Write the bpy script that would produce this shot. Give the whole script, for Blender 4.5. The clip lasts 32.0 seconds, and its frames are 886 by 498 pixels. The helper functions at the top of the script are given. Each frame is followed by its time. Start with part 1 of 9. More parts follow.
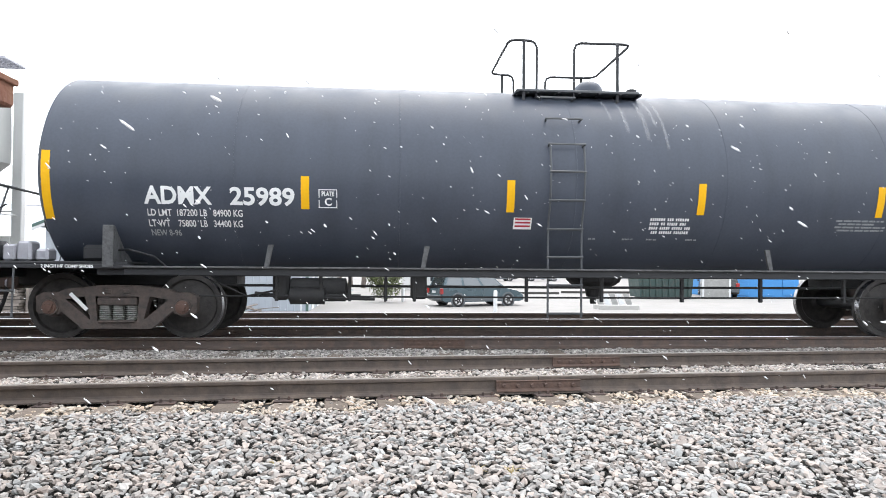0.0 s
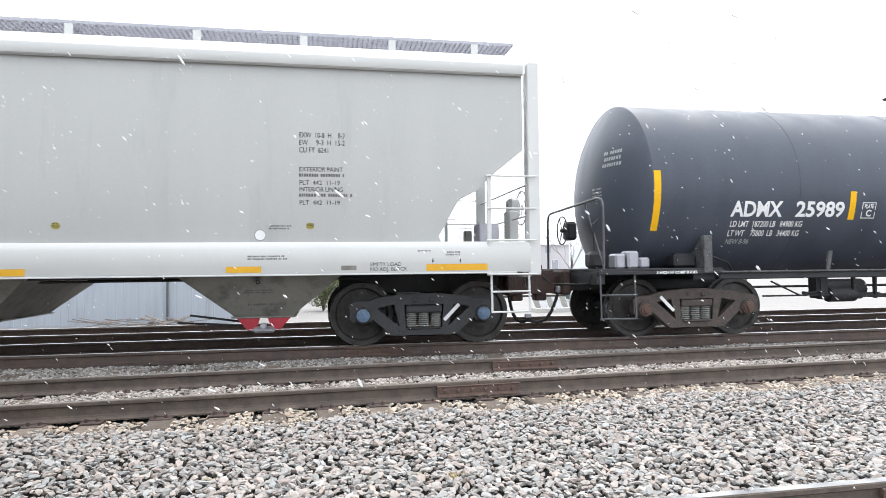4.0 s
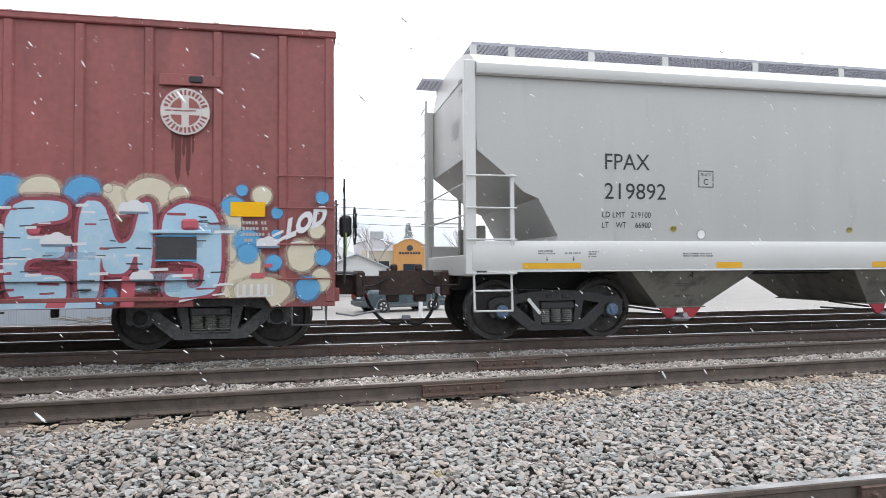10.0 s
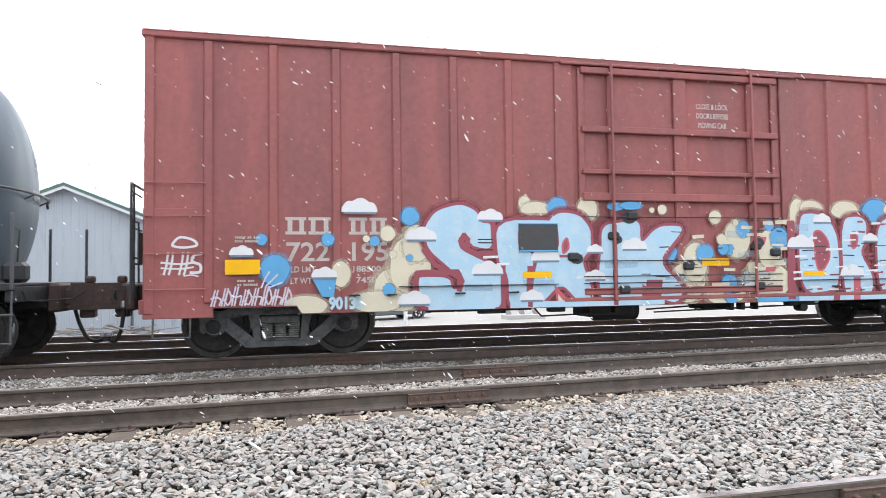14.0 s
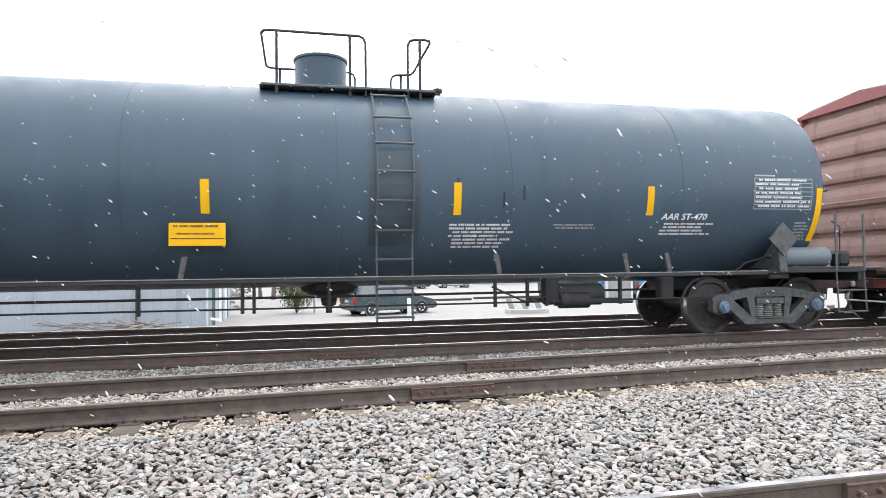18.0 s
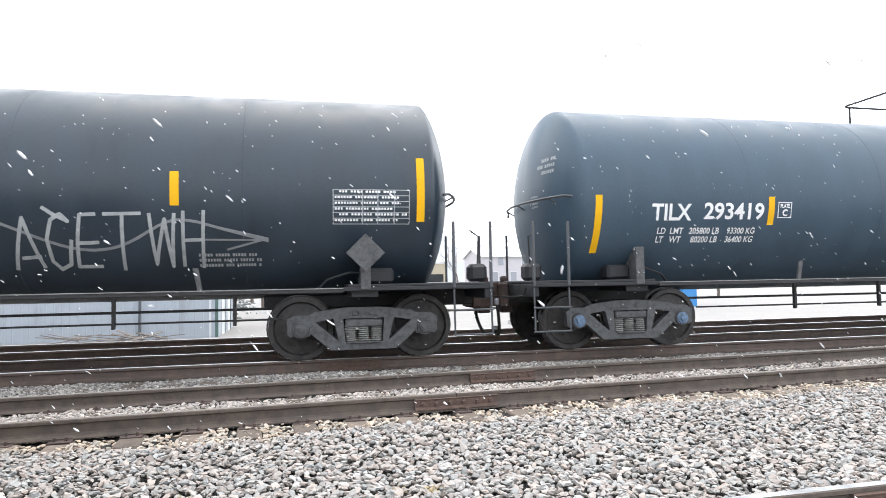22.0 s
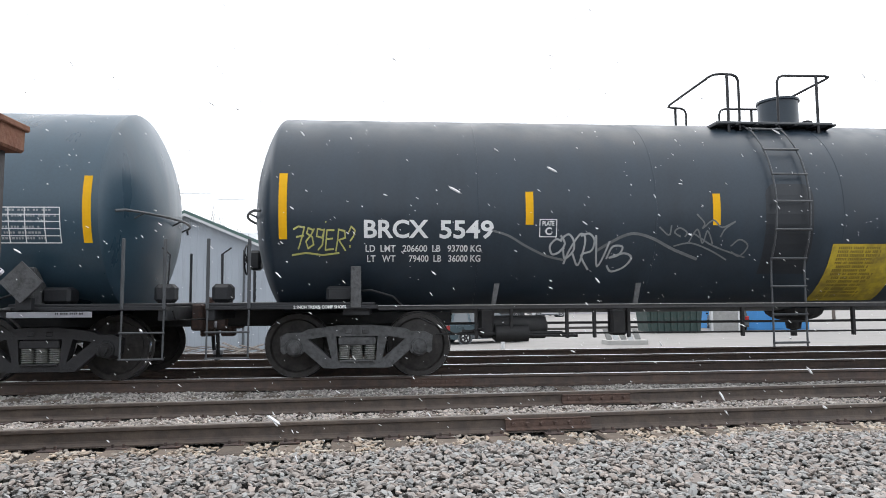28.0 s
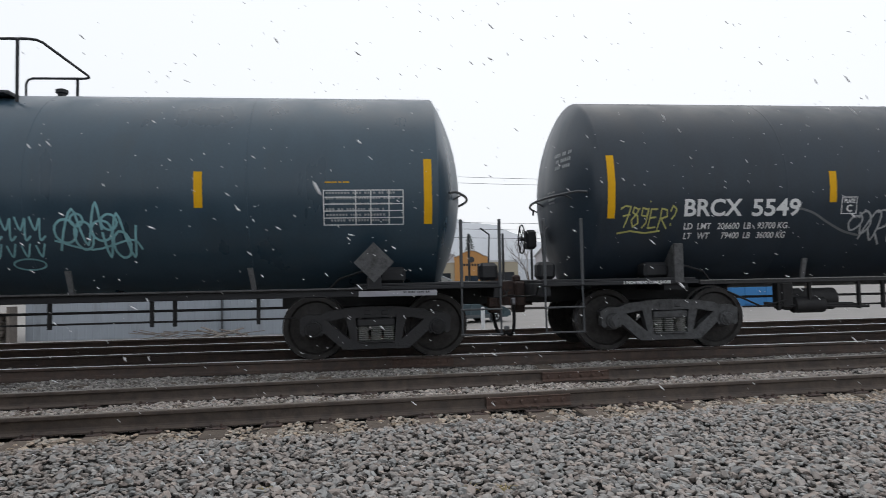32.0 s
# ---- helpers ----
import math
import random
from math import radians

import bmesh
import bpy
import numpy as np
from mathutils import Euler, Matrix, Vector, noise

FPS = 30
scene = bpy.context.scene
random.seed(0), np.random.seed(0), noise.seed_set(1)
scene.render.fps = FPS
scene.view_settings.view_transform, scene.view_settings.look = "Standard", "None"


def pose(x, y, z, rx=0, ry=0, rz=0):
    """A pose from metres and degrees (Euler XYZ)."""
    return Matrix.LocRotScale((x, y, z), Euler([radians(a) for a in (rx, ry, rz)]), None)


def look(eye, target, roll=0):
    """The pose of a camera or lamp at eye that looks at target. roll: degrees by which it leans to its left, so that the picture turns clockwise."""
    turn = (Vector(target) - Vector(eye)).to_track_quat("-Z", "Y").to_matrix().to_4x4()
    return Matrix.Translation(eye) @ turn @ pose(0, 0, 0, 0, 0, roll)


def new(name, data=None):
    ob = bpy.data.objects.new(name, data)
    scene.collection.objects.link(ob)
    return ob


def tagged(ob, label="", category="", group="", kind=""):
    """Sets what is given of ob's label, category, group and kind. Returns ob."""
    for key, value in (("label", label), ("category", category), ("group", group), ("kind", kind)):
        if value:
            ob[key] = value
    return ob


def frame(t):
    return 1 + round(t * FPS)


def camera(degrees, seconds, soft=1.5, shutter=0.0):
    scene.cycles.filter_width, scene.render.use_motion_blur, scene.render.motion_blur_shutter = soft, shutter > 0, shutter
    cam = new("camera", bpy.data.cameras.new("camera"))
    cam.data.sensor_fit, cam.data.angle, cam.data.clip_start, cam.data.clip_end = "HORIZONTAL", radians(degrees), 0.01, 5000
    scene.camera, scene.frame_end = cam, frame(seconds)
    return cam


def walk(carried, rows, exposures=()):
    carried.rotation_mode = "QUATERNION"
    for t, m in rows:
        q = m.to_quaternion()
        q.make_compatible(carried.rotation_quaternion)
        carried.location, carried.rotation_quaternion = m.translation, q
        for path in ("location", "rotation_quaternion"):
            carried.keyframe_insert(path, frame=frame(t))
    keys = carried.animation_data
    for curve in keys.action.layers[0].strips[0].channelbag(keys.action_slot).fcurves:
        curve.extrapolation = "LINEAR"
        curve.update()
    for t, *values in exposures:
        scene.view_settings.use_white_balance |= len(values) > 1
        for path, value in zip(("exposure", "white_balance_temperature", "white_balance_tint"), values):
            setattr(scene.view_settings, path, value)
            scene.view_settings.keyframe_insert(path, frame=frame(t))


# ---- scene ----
# camera: stands still beside the tracks and only turns; world x along the train, z 0 at the rail top
cam = camera(68.8, 32.0, soft=0.5, shutter=0.12)
EYE = (0.0, 0.0, 1.118)
PATH = [
    (0, 91.09, -0.49, -4.93), (0.5, 90.91, -0.25, -5.27), (1, 90.83, -0.35, -5.66), (1.5, 91.12, -0.36, -6.35),
    (2, 90.83, 0.03, -7.18), (2.5, 90.93, 0.38, -8.56), (3, 90.67, 0.83, -9.11), (3.5, 91.31, 0.75, -9.61),
    (4, 91.66, 0.62, -10.34), (4.5, 92.22, 0.42, -10.52), (6.5, 91.74, 0.17, -11.83), (7, 91.73, 0.12, -11.73),
    (7.5, 92.29, 0.37, -11.47), (8, 92.43, 0.40, -11.65), (8.5, 91.92, 0.31, -11.82), (9, 91.94, 0.51, -11.82),
    (9.5, 91.54, 0.25, -11.58), (10, 91.56, 0.33, -11.58), (10.5, 91.29, 0.19, -11.89), (11, 91.27, 0.33, -11.74),
    (11.5, 91.09, 0.38, -11.92), (12, 91.60, 0.41, -11.82), (12.5, 91.61, 0.76, -12.15), (13, 92.00, 0.63, -12.30),
    (13.5, 92.15, 0.70, -12.55), (14, 92.25, 0.72, -12.93), (14.5, 92.13, 0.74, -12.81), (16.5, 91.56, 0.78, -12.57),
    (17, 91.54, 0.75, -12.66), (17.5, 91.85, 0.75, -12.55), (18, 91.78, 0.75, -12.62), (18.5, 91.79, 0.74, -12.53),
    (19, 91.85, 0.74, -12.55), (19.5, 91.71, 0.73, -12.60), (20, 91.75, 0.80, -12.42), (20.5, 92.19, 0.75, -12.50),
    (21, 92.23, 0.72, -12.76), (21.5, 92.35, 0.84, -12.53), (22, 92.72, 1.02, -12.37), (22.5, 92.73, 0.99, -12.26),
    (23, 92.63, 0.78, -12.23), (23.5, 93.00, 0.65, -12.43), (24, 93.07, 0.71, -12.75), (24.5, 92.79, 0.73, -12.55),
    (25, 92.55, 0.81, -12.04), (25.5, 93.32, 1.89, -9.31), (26, 93.47, 2.05, -0.80), (26.5, 93.62, 1.39, 1.33),
    (28.5, 94.48, 0.18, -5.43), (29, 93.86, -0.13, -5.07), (29.5, 93.93, 0.02, -4.35), (30, 93.55, 0.16, -4.08),
    (30.5, 93.13, 0.24, -5.34), (31, 91.92, 0.13, -11.90), (31.5, 90.79, 0.58, -13.79), (32, 92.66, 1.16, -6.13),
]
EXPOSURES = [(0, 0.73), (2.0, 0.68), (3.0, 0.74), (4.5, 0.58), (6.5, 0.35), (9.0, 0.3), (10.0, 0.2), (11.0, 0.56), (12.0, 0.65), (13.0, 0.65), (14.5, 0.6), (17.0, 0.86), (18.0, 0.66), (19.0, 0.63), (20.0, 0.5), (21.0, 0.32), (22.0, 0.72), (23.0, 0.55), (26.5, 0.52), (28.5, -0.2), (29.0, -0.4), (30.0, -0.86), (31.0, -0.95), (32.0, -0.92)]
walk(cam, [(t, pose(*EYE, a, b, c)) for t, a, b, c in PATH], EXPOSURES)

# the way the train rolls, in metres along x
TRAIN = [
    (0, -55.741), (0.5, -54.721), (1, -53.671), (1.5, -52.570), (2, -51.431), (2.5, -50.239),
    (3, -49.007), (3.5, -47.735), (4, -46.425), (4.5, -45.081), (6.5, -39.375), (7, -37.840), (7.5, -36.295), (8, -34.794),
    (8.5, -33.182), (9, -31.585), (9.5, -30.001), (10, -28.403), (10.5, -26.774), (11, -25.129),
    (11.5, -23.462), (12, -21.892), (12.5, -20.283), (13, -18.675), (13.5, -17.081), (14, -15.500),
    (14.5, -13.922), (16.5, -7.658), (17, -6.104), (17.5, -4.599), (18, -3.082), (18.5, -1.538),
    (19, 0.000), (19.5, 1.496), (20, 2.956), (20.5, 4.407), (21, 5.793), (21.5, 7.145),
    (22, 8.467), (22.5, 9.750), (23, 10.990), (23.5, 12.198), (24, 13.361), (24.5, 14.483),
    (25, 15.552), (25.5, 16.564), (26, 17.543), (26.5, 18.484), (28.5, 21.815), (29, 22.541),
    (29.5, 23.225), (30, 23.857), (30.5, 24.439), (31, 24.983), (31.5, 25.449), (32, 25.850),
]

# world: bright overcast snow sky
world = bpy.data.worlds.new("world")
scene.world = world
world.use_nodes = True
wn, wl = world.node_tree.nodes, world.node_tree.links
sky = wn.new("ShaderNodeTexSky")
sky.sky_type, sky.sun_disc = "NISHITA", False
sky.sun_elevation, sky.sun_rotation = radians(70), radians(31)
sky.air_density, sky.dust_density = 1.0, 6.0
cloud = wn.new("ShaderNodeMix")
cloud.data_type = "RGBA"
cloud.inputs[0].default_value = 0.82
wl.new(sky.outputs[0], cloud.inputs[6])
# the cloud glows round the hidden sun and is cooler away from it
way = wn.new("ShaderNodeTexCoord")
toward = wn.new("ShaderNodeVectorMath")
toward.operation = "DOT_PRODUCT"
toward.inputs[1].default_value = (0.18, 0.6, 0.78)
wl.new(way.outputs["Generated"], toward.inputs[0])
glow = wn.new("ShaderNodeMapRange")
glow.interpolation_type = "SMOOTHSTEP"
glow.inputs[1].default_value, glow.inputs[2].default_value = -0.35, 0.95
wl.new(toward.outputs["Value"], glow.inputs[0])
veil = wn.new("ShaderNodeMix")
veil.data_type = "RGBA"
veil.inputs[6].default_value, veil.inputs[7].default_value = (11.4, 12.0, 12.8, 1), (15.2, 15.7, 16.4, 1)
wl.new(glow.outputs[0], veil.inputs[0])
wl.new(veil.outputs[2], cloud.inputs[7])
wl.new(cloud.outputs[2], wn["Background"].inputs[0])
wn["Background"].inputs[1].default_value = 0.14
sun = new("sun", bpy.data.lights.new("sun", "SUN"))
sun.data.energy, sun.data.angle, sun.data.color = 0.6, radians(60), (1.0, 0.97, 0.93)
sun.matrix_basis = look((3, 5, 16), (0, 0, 0))

# ---- materials ----
def mat(name, col, rough=0.6, metal=0.0, var=0.2, scale=1.2, fine=28.0, bump=0.15, dirt=None, dirt_at=0.55, streak=False, per=0.0, rvar=0.12, coat=0.0, island=0.0, tint=None, clear=0.0, spec=0.5):
    """A painted or raw surface: colour varied at two scales, dirt patches or streaks, fine relief."""
    m = bpy.data.materials.new(name)
    m.use_nodes = True
    n, l = m.node_tree.nodes, m.node_tree.links
    bs = n["Principled BSDF"]
    tc = n.new("ShaderNodeTexCoord")
    src = tc.outputs["Object"]
    mp = n.new("ShaderNodeMapping")
    mp.inputs["Scale"].default_value = (1, 1, 0.18) if streak else (1, 1, 1)
    l.new(src, mp.inputs[0])
    a = n.new("ShaderNodeTexNoise")
    a.inputs["Scale"].default_value, a.inputs["Detail"].default_value = scale * (3 if streak else 1), 6
    l.new(mp.outputs[0], a.inputs["Vector"])
    b = n.new("ShaderNodeTexNoise")
    b.inputs["Scale"].default_value, b.inputs["Detail"].default_value = fine, 4
    l.new(src, b.inputs["Vector"])
    add = n.new("ShaderNodeMath")
    add.operation = "MULTIPLY_ADD"
    l.new(b.outputs[0], add.inputs[0])
    add.inputs[1].default_value = 0.45
    l.new(a.outputs[0], add.inputs[2])
    mr = n.new("ShaderNodeMapRange")
    mr.inputs[1].default_value, mr.inputs[2].default_value = 0.35, 1.1
    mr.inputs[3].default_value, mr.inputs[4].default_value = 1 - var, 1 + var
    l.new(add.outputs[0], mr.inputs[0])
    val = mr.outputs[0]
    if per:
        oi = n.new("ShaderNodeObjectInfo")
        pr = n.new("ShaderNodeMapRange")
        pr.inputs[3].default_value, pr.inputs[4].default_value = 1 - per, 1 + per
        l.new(oi.outputs["Random"], pr.inputs[0])
        mu = n.new("ShaderNodeMath")
        mu.operation = "MULTIPLY"
        l.new(val, mu.inputs[0]), l.new(pr.outputs[0], mu.inputs[1])
        val = mu.outputs[0]
    if island:
        ge = n.new("ShaderNodeNewGeometry")
        pr = n.new("ShaderNodeMapRange")
        pr.inputs[3].default_value, pr.inputs[4].default_value = 1 - island, 1 + island
        l.new(ge.outputs["Random Per Island"], pr.inputs[0])
        mu = n.new("ShaderNodeMath")
        mu.operation = "MULTIPLY"
        l.new(val, mu.inputs[0]), l.new(pr.outputs[0], mu.inputs[1])
        val = mu.outputs[0]
    vm = n.new("ShaderNodeVectorMath")
    vm.operation = "SCALE"
    vm.inputs[0].default_value = col
    l.new(val, vm.inputs[3])
    out = vm.outputs[0]
    if tint:
        ge = n.new("ShaderNodeNewGeometry")
        m1 = n.new("ShaderNodeMath")
        m1.operation = "MULTIPLY"
        m1.inputs[1].default_value = 37.7
        m2 = n.new("ShaderNodeMath")
        m2.operation = "FRACT"
        l.new(ge.outputs["Random Per Island"], m1.inputs[0]), l.new(m1.outputs[0], m2.inputs[0])
        tm = n.new("ShaderNodeMix")
        tm.data_type = "RGBA"
        l.new(m2.outputs[0], tm.inputs[0])
        tm.inputs[6].default_value, tm.inputs[7].default_value = (*tint[0], 1), (*tint[1], 1)
        tv = n.new("ShaderNodeVectorMath")
        tv.operation = "MULTIPLY"
        l.new(out, tv.inputs[0]), l.new(tm.outputs[2], tv.inputs[1])
        out = tv.outputs[0]
    if dirt:
        c = n.new("ShaderNodeTexNoise")
        c.inputs["Scale"].default_value, c.inputs["Detail"].default_value, c.inputs["Roughness"].default_value = scale * 2.3, 9, 0.65
        l.new(mp.outputs[0], c.inputs["Vector"])
        dr = n.new("ShaderNodeMapRange")
        dr.inputs[1].default_value, dr.inputs[2].default_value = dirt_at - 0.1, dirt_at + 0.12
        l.new(c.outputs[0], dr.inputs[0])
        mx = n.new("ShaderNodeMix")
        mx.data_type = "RGBA"
        l.new(dr.outputs[0], mx.inputs[0]), l.new(out, mx.inputs[6])
        mx.inputs[7].default_value = (*dirt, 1)
        out = mx.outputs[2]
    l.new(out, bs.inputs["Base Color"])
    rr = n.new("ShaderNodeMapRange")
    rr.inputs[1].default_value, rr.inputs[2].default_value = 0.3, 0.75
    rr.inputs[3].default_value, rr.inputs[4].default_value = max(0.03, rough - rvar), min(1, rough + rvar)
    l.new(a.outputs[0], rr.inputs[0])
    l.new(rr.outputs[0], bs.inputs["Roughness"])
    bs.inputs["Metallic"].default_value = metal
    bs.inputs["Specular IOR Level"].default_value = spec
    bs.inputs["Coat Weight"].default_value = coat
    bs.inputs["Coat Roughness"].default_value = 0.2
    bs.inputs["Alpha"].default_value = 1 - clear
    if bump:
        bp = n.new("ShaderNodeBump")
        bp.inputs["Strength"].default_value, bp.inputs["Distance"].default_value = bump, 0.02
        l.new(b.outputs[0], bp.inputs["Height"])
        l.new(bp.outputs[0], bs.inputs["Normal"])
    return m


M_TANK_A = mat("black_tank_paint", (0.054, 0.063, 0.083), 0.42, var=0.25, scale=0.7, bump=0.03, dirt=(0.064, 0.0722, 0.0886), dirt_at=0.66, streak=True, spec=0.32)
M_TANK_T = mat("slate_tank_paint", (0.048, 0.076, 0.105), 0.43, var=0.22, scale=0.7, bump=0.03, dirt=(0.056, 0.078, 0.098), dirt_at=0.66, streak=True, spec=0.32)
M_TANK_B = mat("worn_black_tank_paint", (0.022, 0.034, 0.048), 0.42, var=0.3, scale=0.8, bump=0.03, dirt=(0.026, 0.035, 0.046), dirt_at=0.62, streak=True, spec=0.46)
M_TANK_L = mat("dark_blue_tank_paint", (0.03, 0.06, 0.086), 0.36, var=0.25, scale=0.7, bump=0.03, dirt=(0.033, 0.054, 0.07), dirt_at=0.66, streak=True, spec=0.62)
M_BLACK = mat("black_steel", (0.015, 0.016, 0.019), 0.62, var=0.3, scale=4, bump=0.12)
# oily steel, its patches also kept near black for under-car shade
M_OILSHADE = mat("oily_black_steel", (0.013, 0.013, 0.014), 0.72, var=0.4, scale=6, bump=0.2, dirt=(0.022, 0.02, 0.018), dirt_at=0.62)
M_BROWNFRAME = mat("rusty_cast_steel", (0.072, 0.055, 0.048), 0.75, var=0.35, scale=5, bump=0.4, dirt=(0.0369, 0.0328, 0.0312), dirt_at=0.55)
M_DUSTFRAME = mat("dusty_cast_steel", (0.078, 0.08, 0.083), 0.65, var=0.3, scale=5, bump=0.35, dirt=(0.034, 0.034, 0.036), dirt_at=0.55)
M_BLACKFRAME = mat("black_cast_steel", (0.023, 0.023, 0.025), 0.6, var=0.3, scale=5, bump=0.4)
M_WHEEL = mat("dark_wheel_steel", (0.042, 0.038, 0.036), 0.6, metal=0.2, var=0.35, scale=4, bump=0.3, dirt=(0.0205, 0.0189, 0.018), dirt_at=0.5)
M_TREAD = mat("bright_tread_steel", (0.369, 0.369, 0.3772), 0.3, metal=1.0, var=0.15, scale=6, bump=0.05)
M_CAPBROWN = mat("brown_bearing_cap", (0.0902, 0.0492, 0.0369), 0.7, var=0.3, scale=8, bump=0.3)
M_CAPBLUE = mat("blue_bearing_cap", (0.1066, 0.1722, 0.2706), 0.6, var=0.3, scale=9, bump=0.2, dirt=(0.0656, 0.0738, 0.082), dirt_at=0.58)
M_COUPLER = mat("brown_rust_coupler", (0.0451, 0.0287, 0.0246), 0.75, var=0.35, scale=7, bump=0.4, dirt=(0.0984, 0.0451, 0.0287), dirt_at=0.62)
M_RUBBER = mat("black_rubber", (0.0148, 0.0148, 0.0156), 0.75, var=0.2, bump=0.1)
M_YELLOW = mat("reflective_yellow", (0.74, 0.40, 0.008), 0.6, var=0.1, scale=3, bump=0.02, spec=0.2)
M_AMBER = mat("dusty_amber_reflector", (0.60, 0.33, 0.03), 0.6, var=0.12, scale=3, bump=0.02, spec=0.2)
M_WHITEPAINT = mat("white_stencil_paint", (0.70, 0.71, 0.71), 0.6, var=0.12, scale=5, bump=0.02)
M_GREYPAINT = mat("faded_stencil_paint", (0.3116, 0.328, 0.3362), 0.6, var=0.2, scale=6, bump=0.02)
M_BLACKPAINT = mat("black_stencil_paint", (0.0164, 0.0164, 0.018), 0.6, var=0.2, scale=5, bump=0.02)
M_HOPPER = mat("light_grey_car_paint", (0.385, 0.39, 0.38), 0.45, var=0.07, scale=0.6, bump=0.02, dirt=(0.2952, 0.3034, 0.3034), dirt_at=0.66, streak=True)
M_HOPPERSILL = mat("pale_grey_sill_paint", (0.53, 0.535, 0.525), 0.42, var=0.06, scale=0.8, bump=0.02)
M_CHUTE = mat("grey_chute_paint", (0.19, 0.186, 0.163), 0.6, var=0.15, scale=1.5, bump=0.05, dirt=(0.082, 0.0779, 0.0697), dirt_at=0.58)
M_RUB = mat("dark_rubbed_paint", (0.036, 0.054, 0.07), 0.5, var=0.3, scale=3, bump=0.03)
M_RUBDARK = mat("black_rubbed_paint", (0.017, 0.021, 0.027), 0.5, var=0.3, scale=3, bump=0.03)
M_REDPRINT = mat("faded_red_print", (0.30, 0.13, 0.125), 0.6, var=0.2, scale=6, bump=0.02)
M_DECAL = mat("olive_yellow_decal", (0.33, 0.28, 0.06), 0.5, var=0.1, scale=8, bump=0.0)
M_LADDER = mat("grey_ladder_paint", (0.062, 0.067, 0.073), 0.5, var=0.2, scale=5, bump=0.1)
M_SPRING = mat("pale_spring_steel", (0.21, 0.21, 0.2), 0.6, var=0.25, scale=9, bump=0.2)
M_INK = mat("faded_black_stencil", (0.10, 0.10, 0.105), 0.6, var=0.2, scale=6, bump=0.0)
M_GALV = mat("galvanised_steel", (0.3444, 0.3444, 0.3772), 0.5, metal=0.5, var=0.15, scale=6, bump=0.1)
M_RED = mat("red_gate_paint", (0.37, 0.02, 0.036), 0.5, var=0.15, scale=4, bump=0.1)
M_BOXRED = mat("boxcar_red_paint", (0.24, 0.07, 0.066), 0.58, var=0.38, scale=0.55, fine=14, bump=0.04, dirt=(0.165, 0.05, 0.052), dirt_at=0.63, streak=True)
M_BOXEND = mat("faded_boxcar_end", (0.25, 0.15, 0.128), 0.65, var=0.14, scale=1.4, bump=0.05, dirt=(0.1394, 0.0615, 0.0558), dirt_at=0.66, streak=True)
M_ROOF = mat("galvanised_roof", (0.328, 0.2952, 0.2952), 0.55, var=0.2, scale=1.5, bump=0.05)
M_GBLUE = mat("light_blue_spray_paint", (0.33, 0.49, 0.61), 0.6, var=0.14, scale=2.2, bump=0.02, dirt=(0.43, 0.53, 0.60), dirt_at=0.58)
M_GDEEP = mat("bright_blue_spray_paint", (0.082, 0.2952, 0.5248), 0.6, var=0.12, scale=3, bump=0.02)
M_GCREAM = mat("cream_spray_paint", (0.5412, 0.492, 0.3772), 0.6, var=0.1, scale=3, bump=0.02)
M_GWHITE = mat("white_spray_paint", (0.5904, 0.5904, 0.6068), 0.6, var=0.08, scale=3, bump=0.02)
M_GMAROON = mat("crimson_spray_paint", (0.246, 0.0492, 0.0697), 0.6, var=0.15, scale=3, bump=0.02)
M_GBLACK = mat("black_spray_paint", (0.0246, 0.0246, 0.0287), 0.7, var=0.2, scale=3, bump=0.02)
M_HBLUE = mat("thin_light_blue_spray_paint", (0.33, 0.49, 0.61), 0.6, var=0.1, scale=3, bump=0.0, clear=0.7)
M_HDEEP = mat("thin_bright_blue_spray_paint", (0.082, 0.2952, 0.5248), 0.6, var=0.1, scale=3, bump=0.0, clear=0.7)
M_HCREAM = mat("thin_cream_spray_paint", (0.5412, 0.492, 0.3772), 0.6, var=0.1, scale=3, bump=0.0, clear=0.7)
M_HWHITE = mat("thin_white_spray_paint", (0.5904, 0.5904, 0.6068), 0.6, var=0.1, scale=3, bump=0.0, clear=0.9)
M_HMAROON = mat("thin_crimson_spray_paint", (0.246, 0.0492, 0.0697), 0.6, var=0.1, scale=3, bump=0.0, clear=0.7)
HALO = {M_GDEEP: M_HDEEP, M_GCREAM: M_HCREAM, M_GWHITE: M_HWHITE, M_GMAROON: M_HMAROON, M_GBLUE: M_HBLUE}
M_GROSE = mat("rose_spray_paint", (0.4264, 0.082, 0.1066), 0.6, var=0.15, scale=3, bump=0.02)
M_GPALE = mat("pale_scrawl_paint", (0.3444, 0.3608, 0.369), 0.6, var=0.3, scale=9, bump=0.02)
M_GTEAL = mat("pale_teal_scrawl_paint", (0.24, 0.48, 0.52), 0.6, var=0.3, scale=9, bump=0.02)
M_GLIME = mat("dull_yellow_scrawl_paint", (0.42, 0.41, 0.13), 0.6, var=0.3, scale=9, bump=0.02)
M_RUST = mat("heavy_rust", (0.15, 0.066, 0.042), 0.85, var=0.45, scale=2.5, bump=0.5, dirt=(0.1968, 0.0984, 0.0574), dirt_at=0.56)
M_GONDOLA = mat("weathered_gondola_paint", (0.062, 0.055, 0.056), 0.62, var=0.4, scale=1.8, bump=0.25, dirt=(0.15, 0.10, 0.09), dirt_at=0.66, streak=True)
M_RAIL = mat("rusty_rail_side", (0.105, 0.082, 0.066), 0.8, var=0.3, scale=3, bump=0.3, dirt=(0.0697, 0.0558, 0.0492), dirt_at=0.5)
M_RAILRUST = mat("rusty_rail_head", (0.24, 0.21, 0.185), 0.45, metal=0.5, var=0.25, scale=3, bump=0.1)
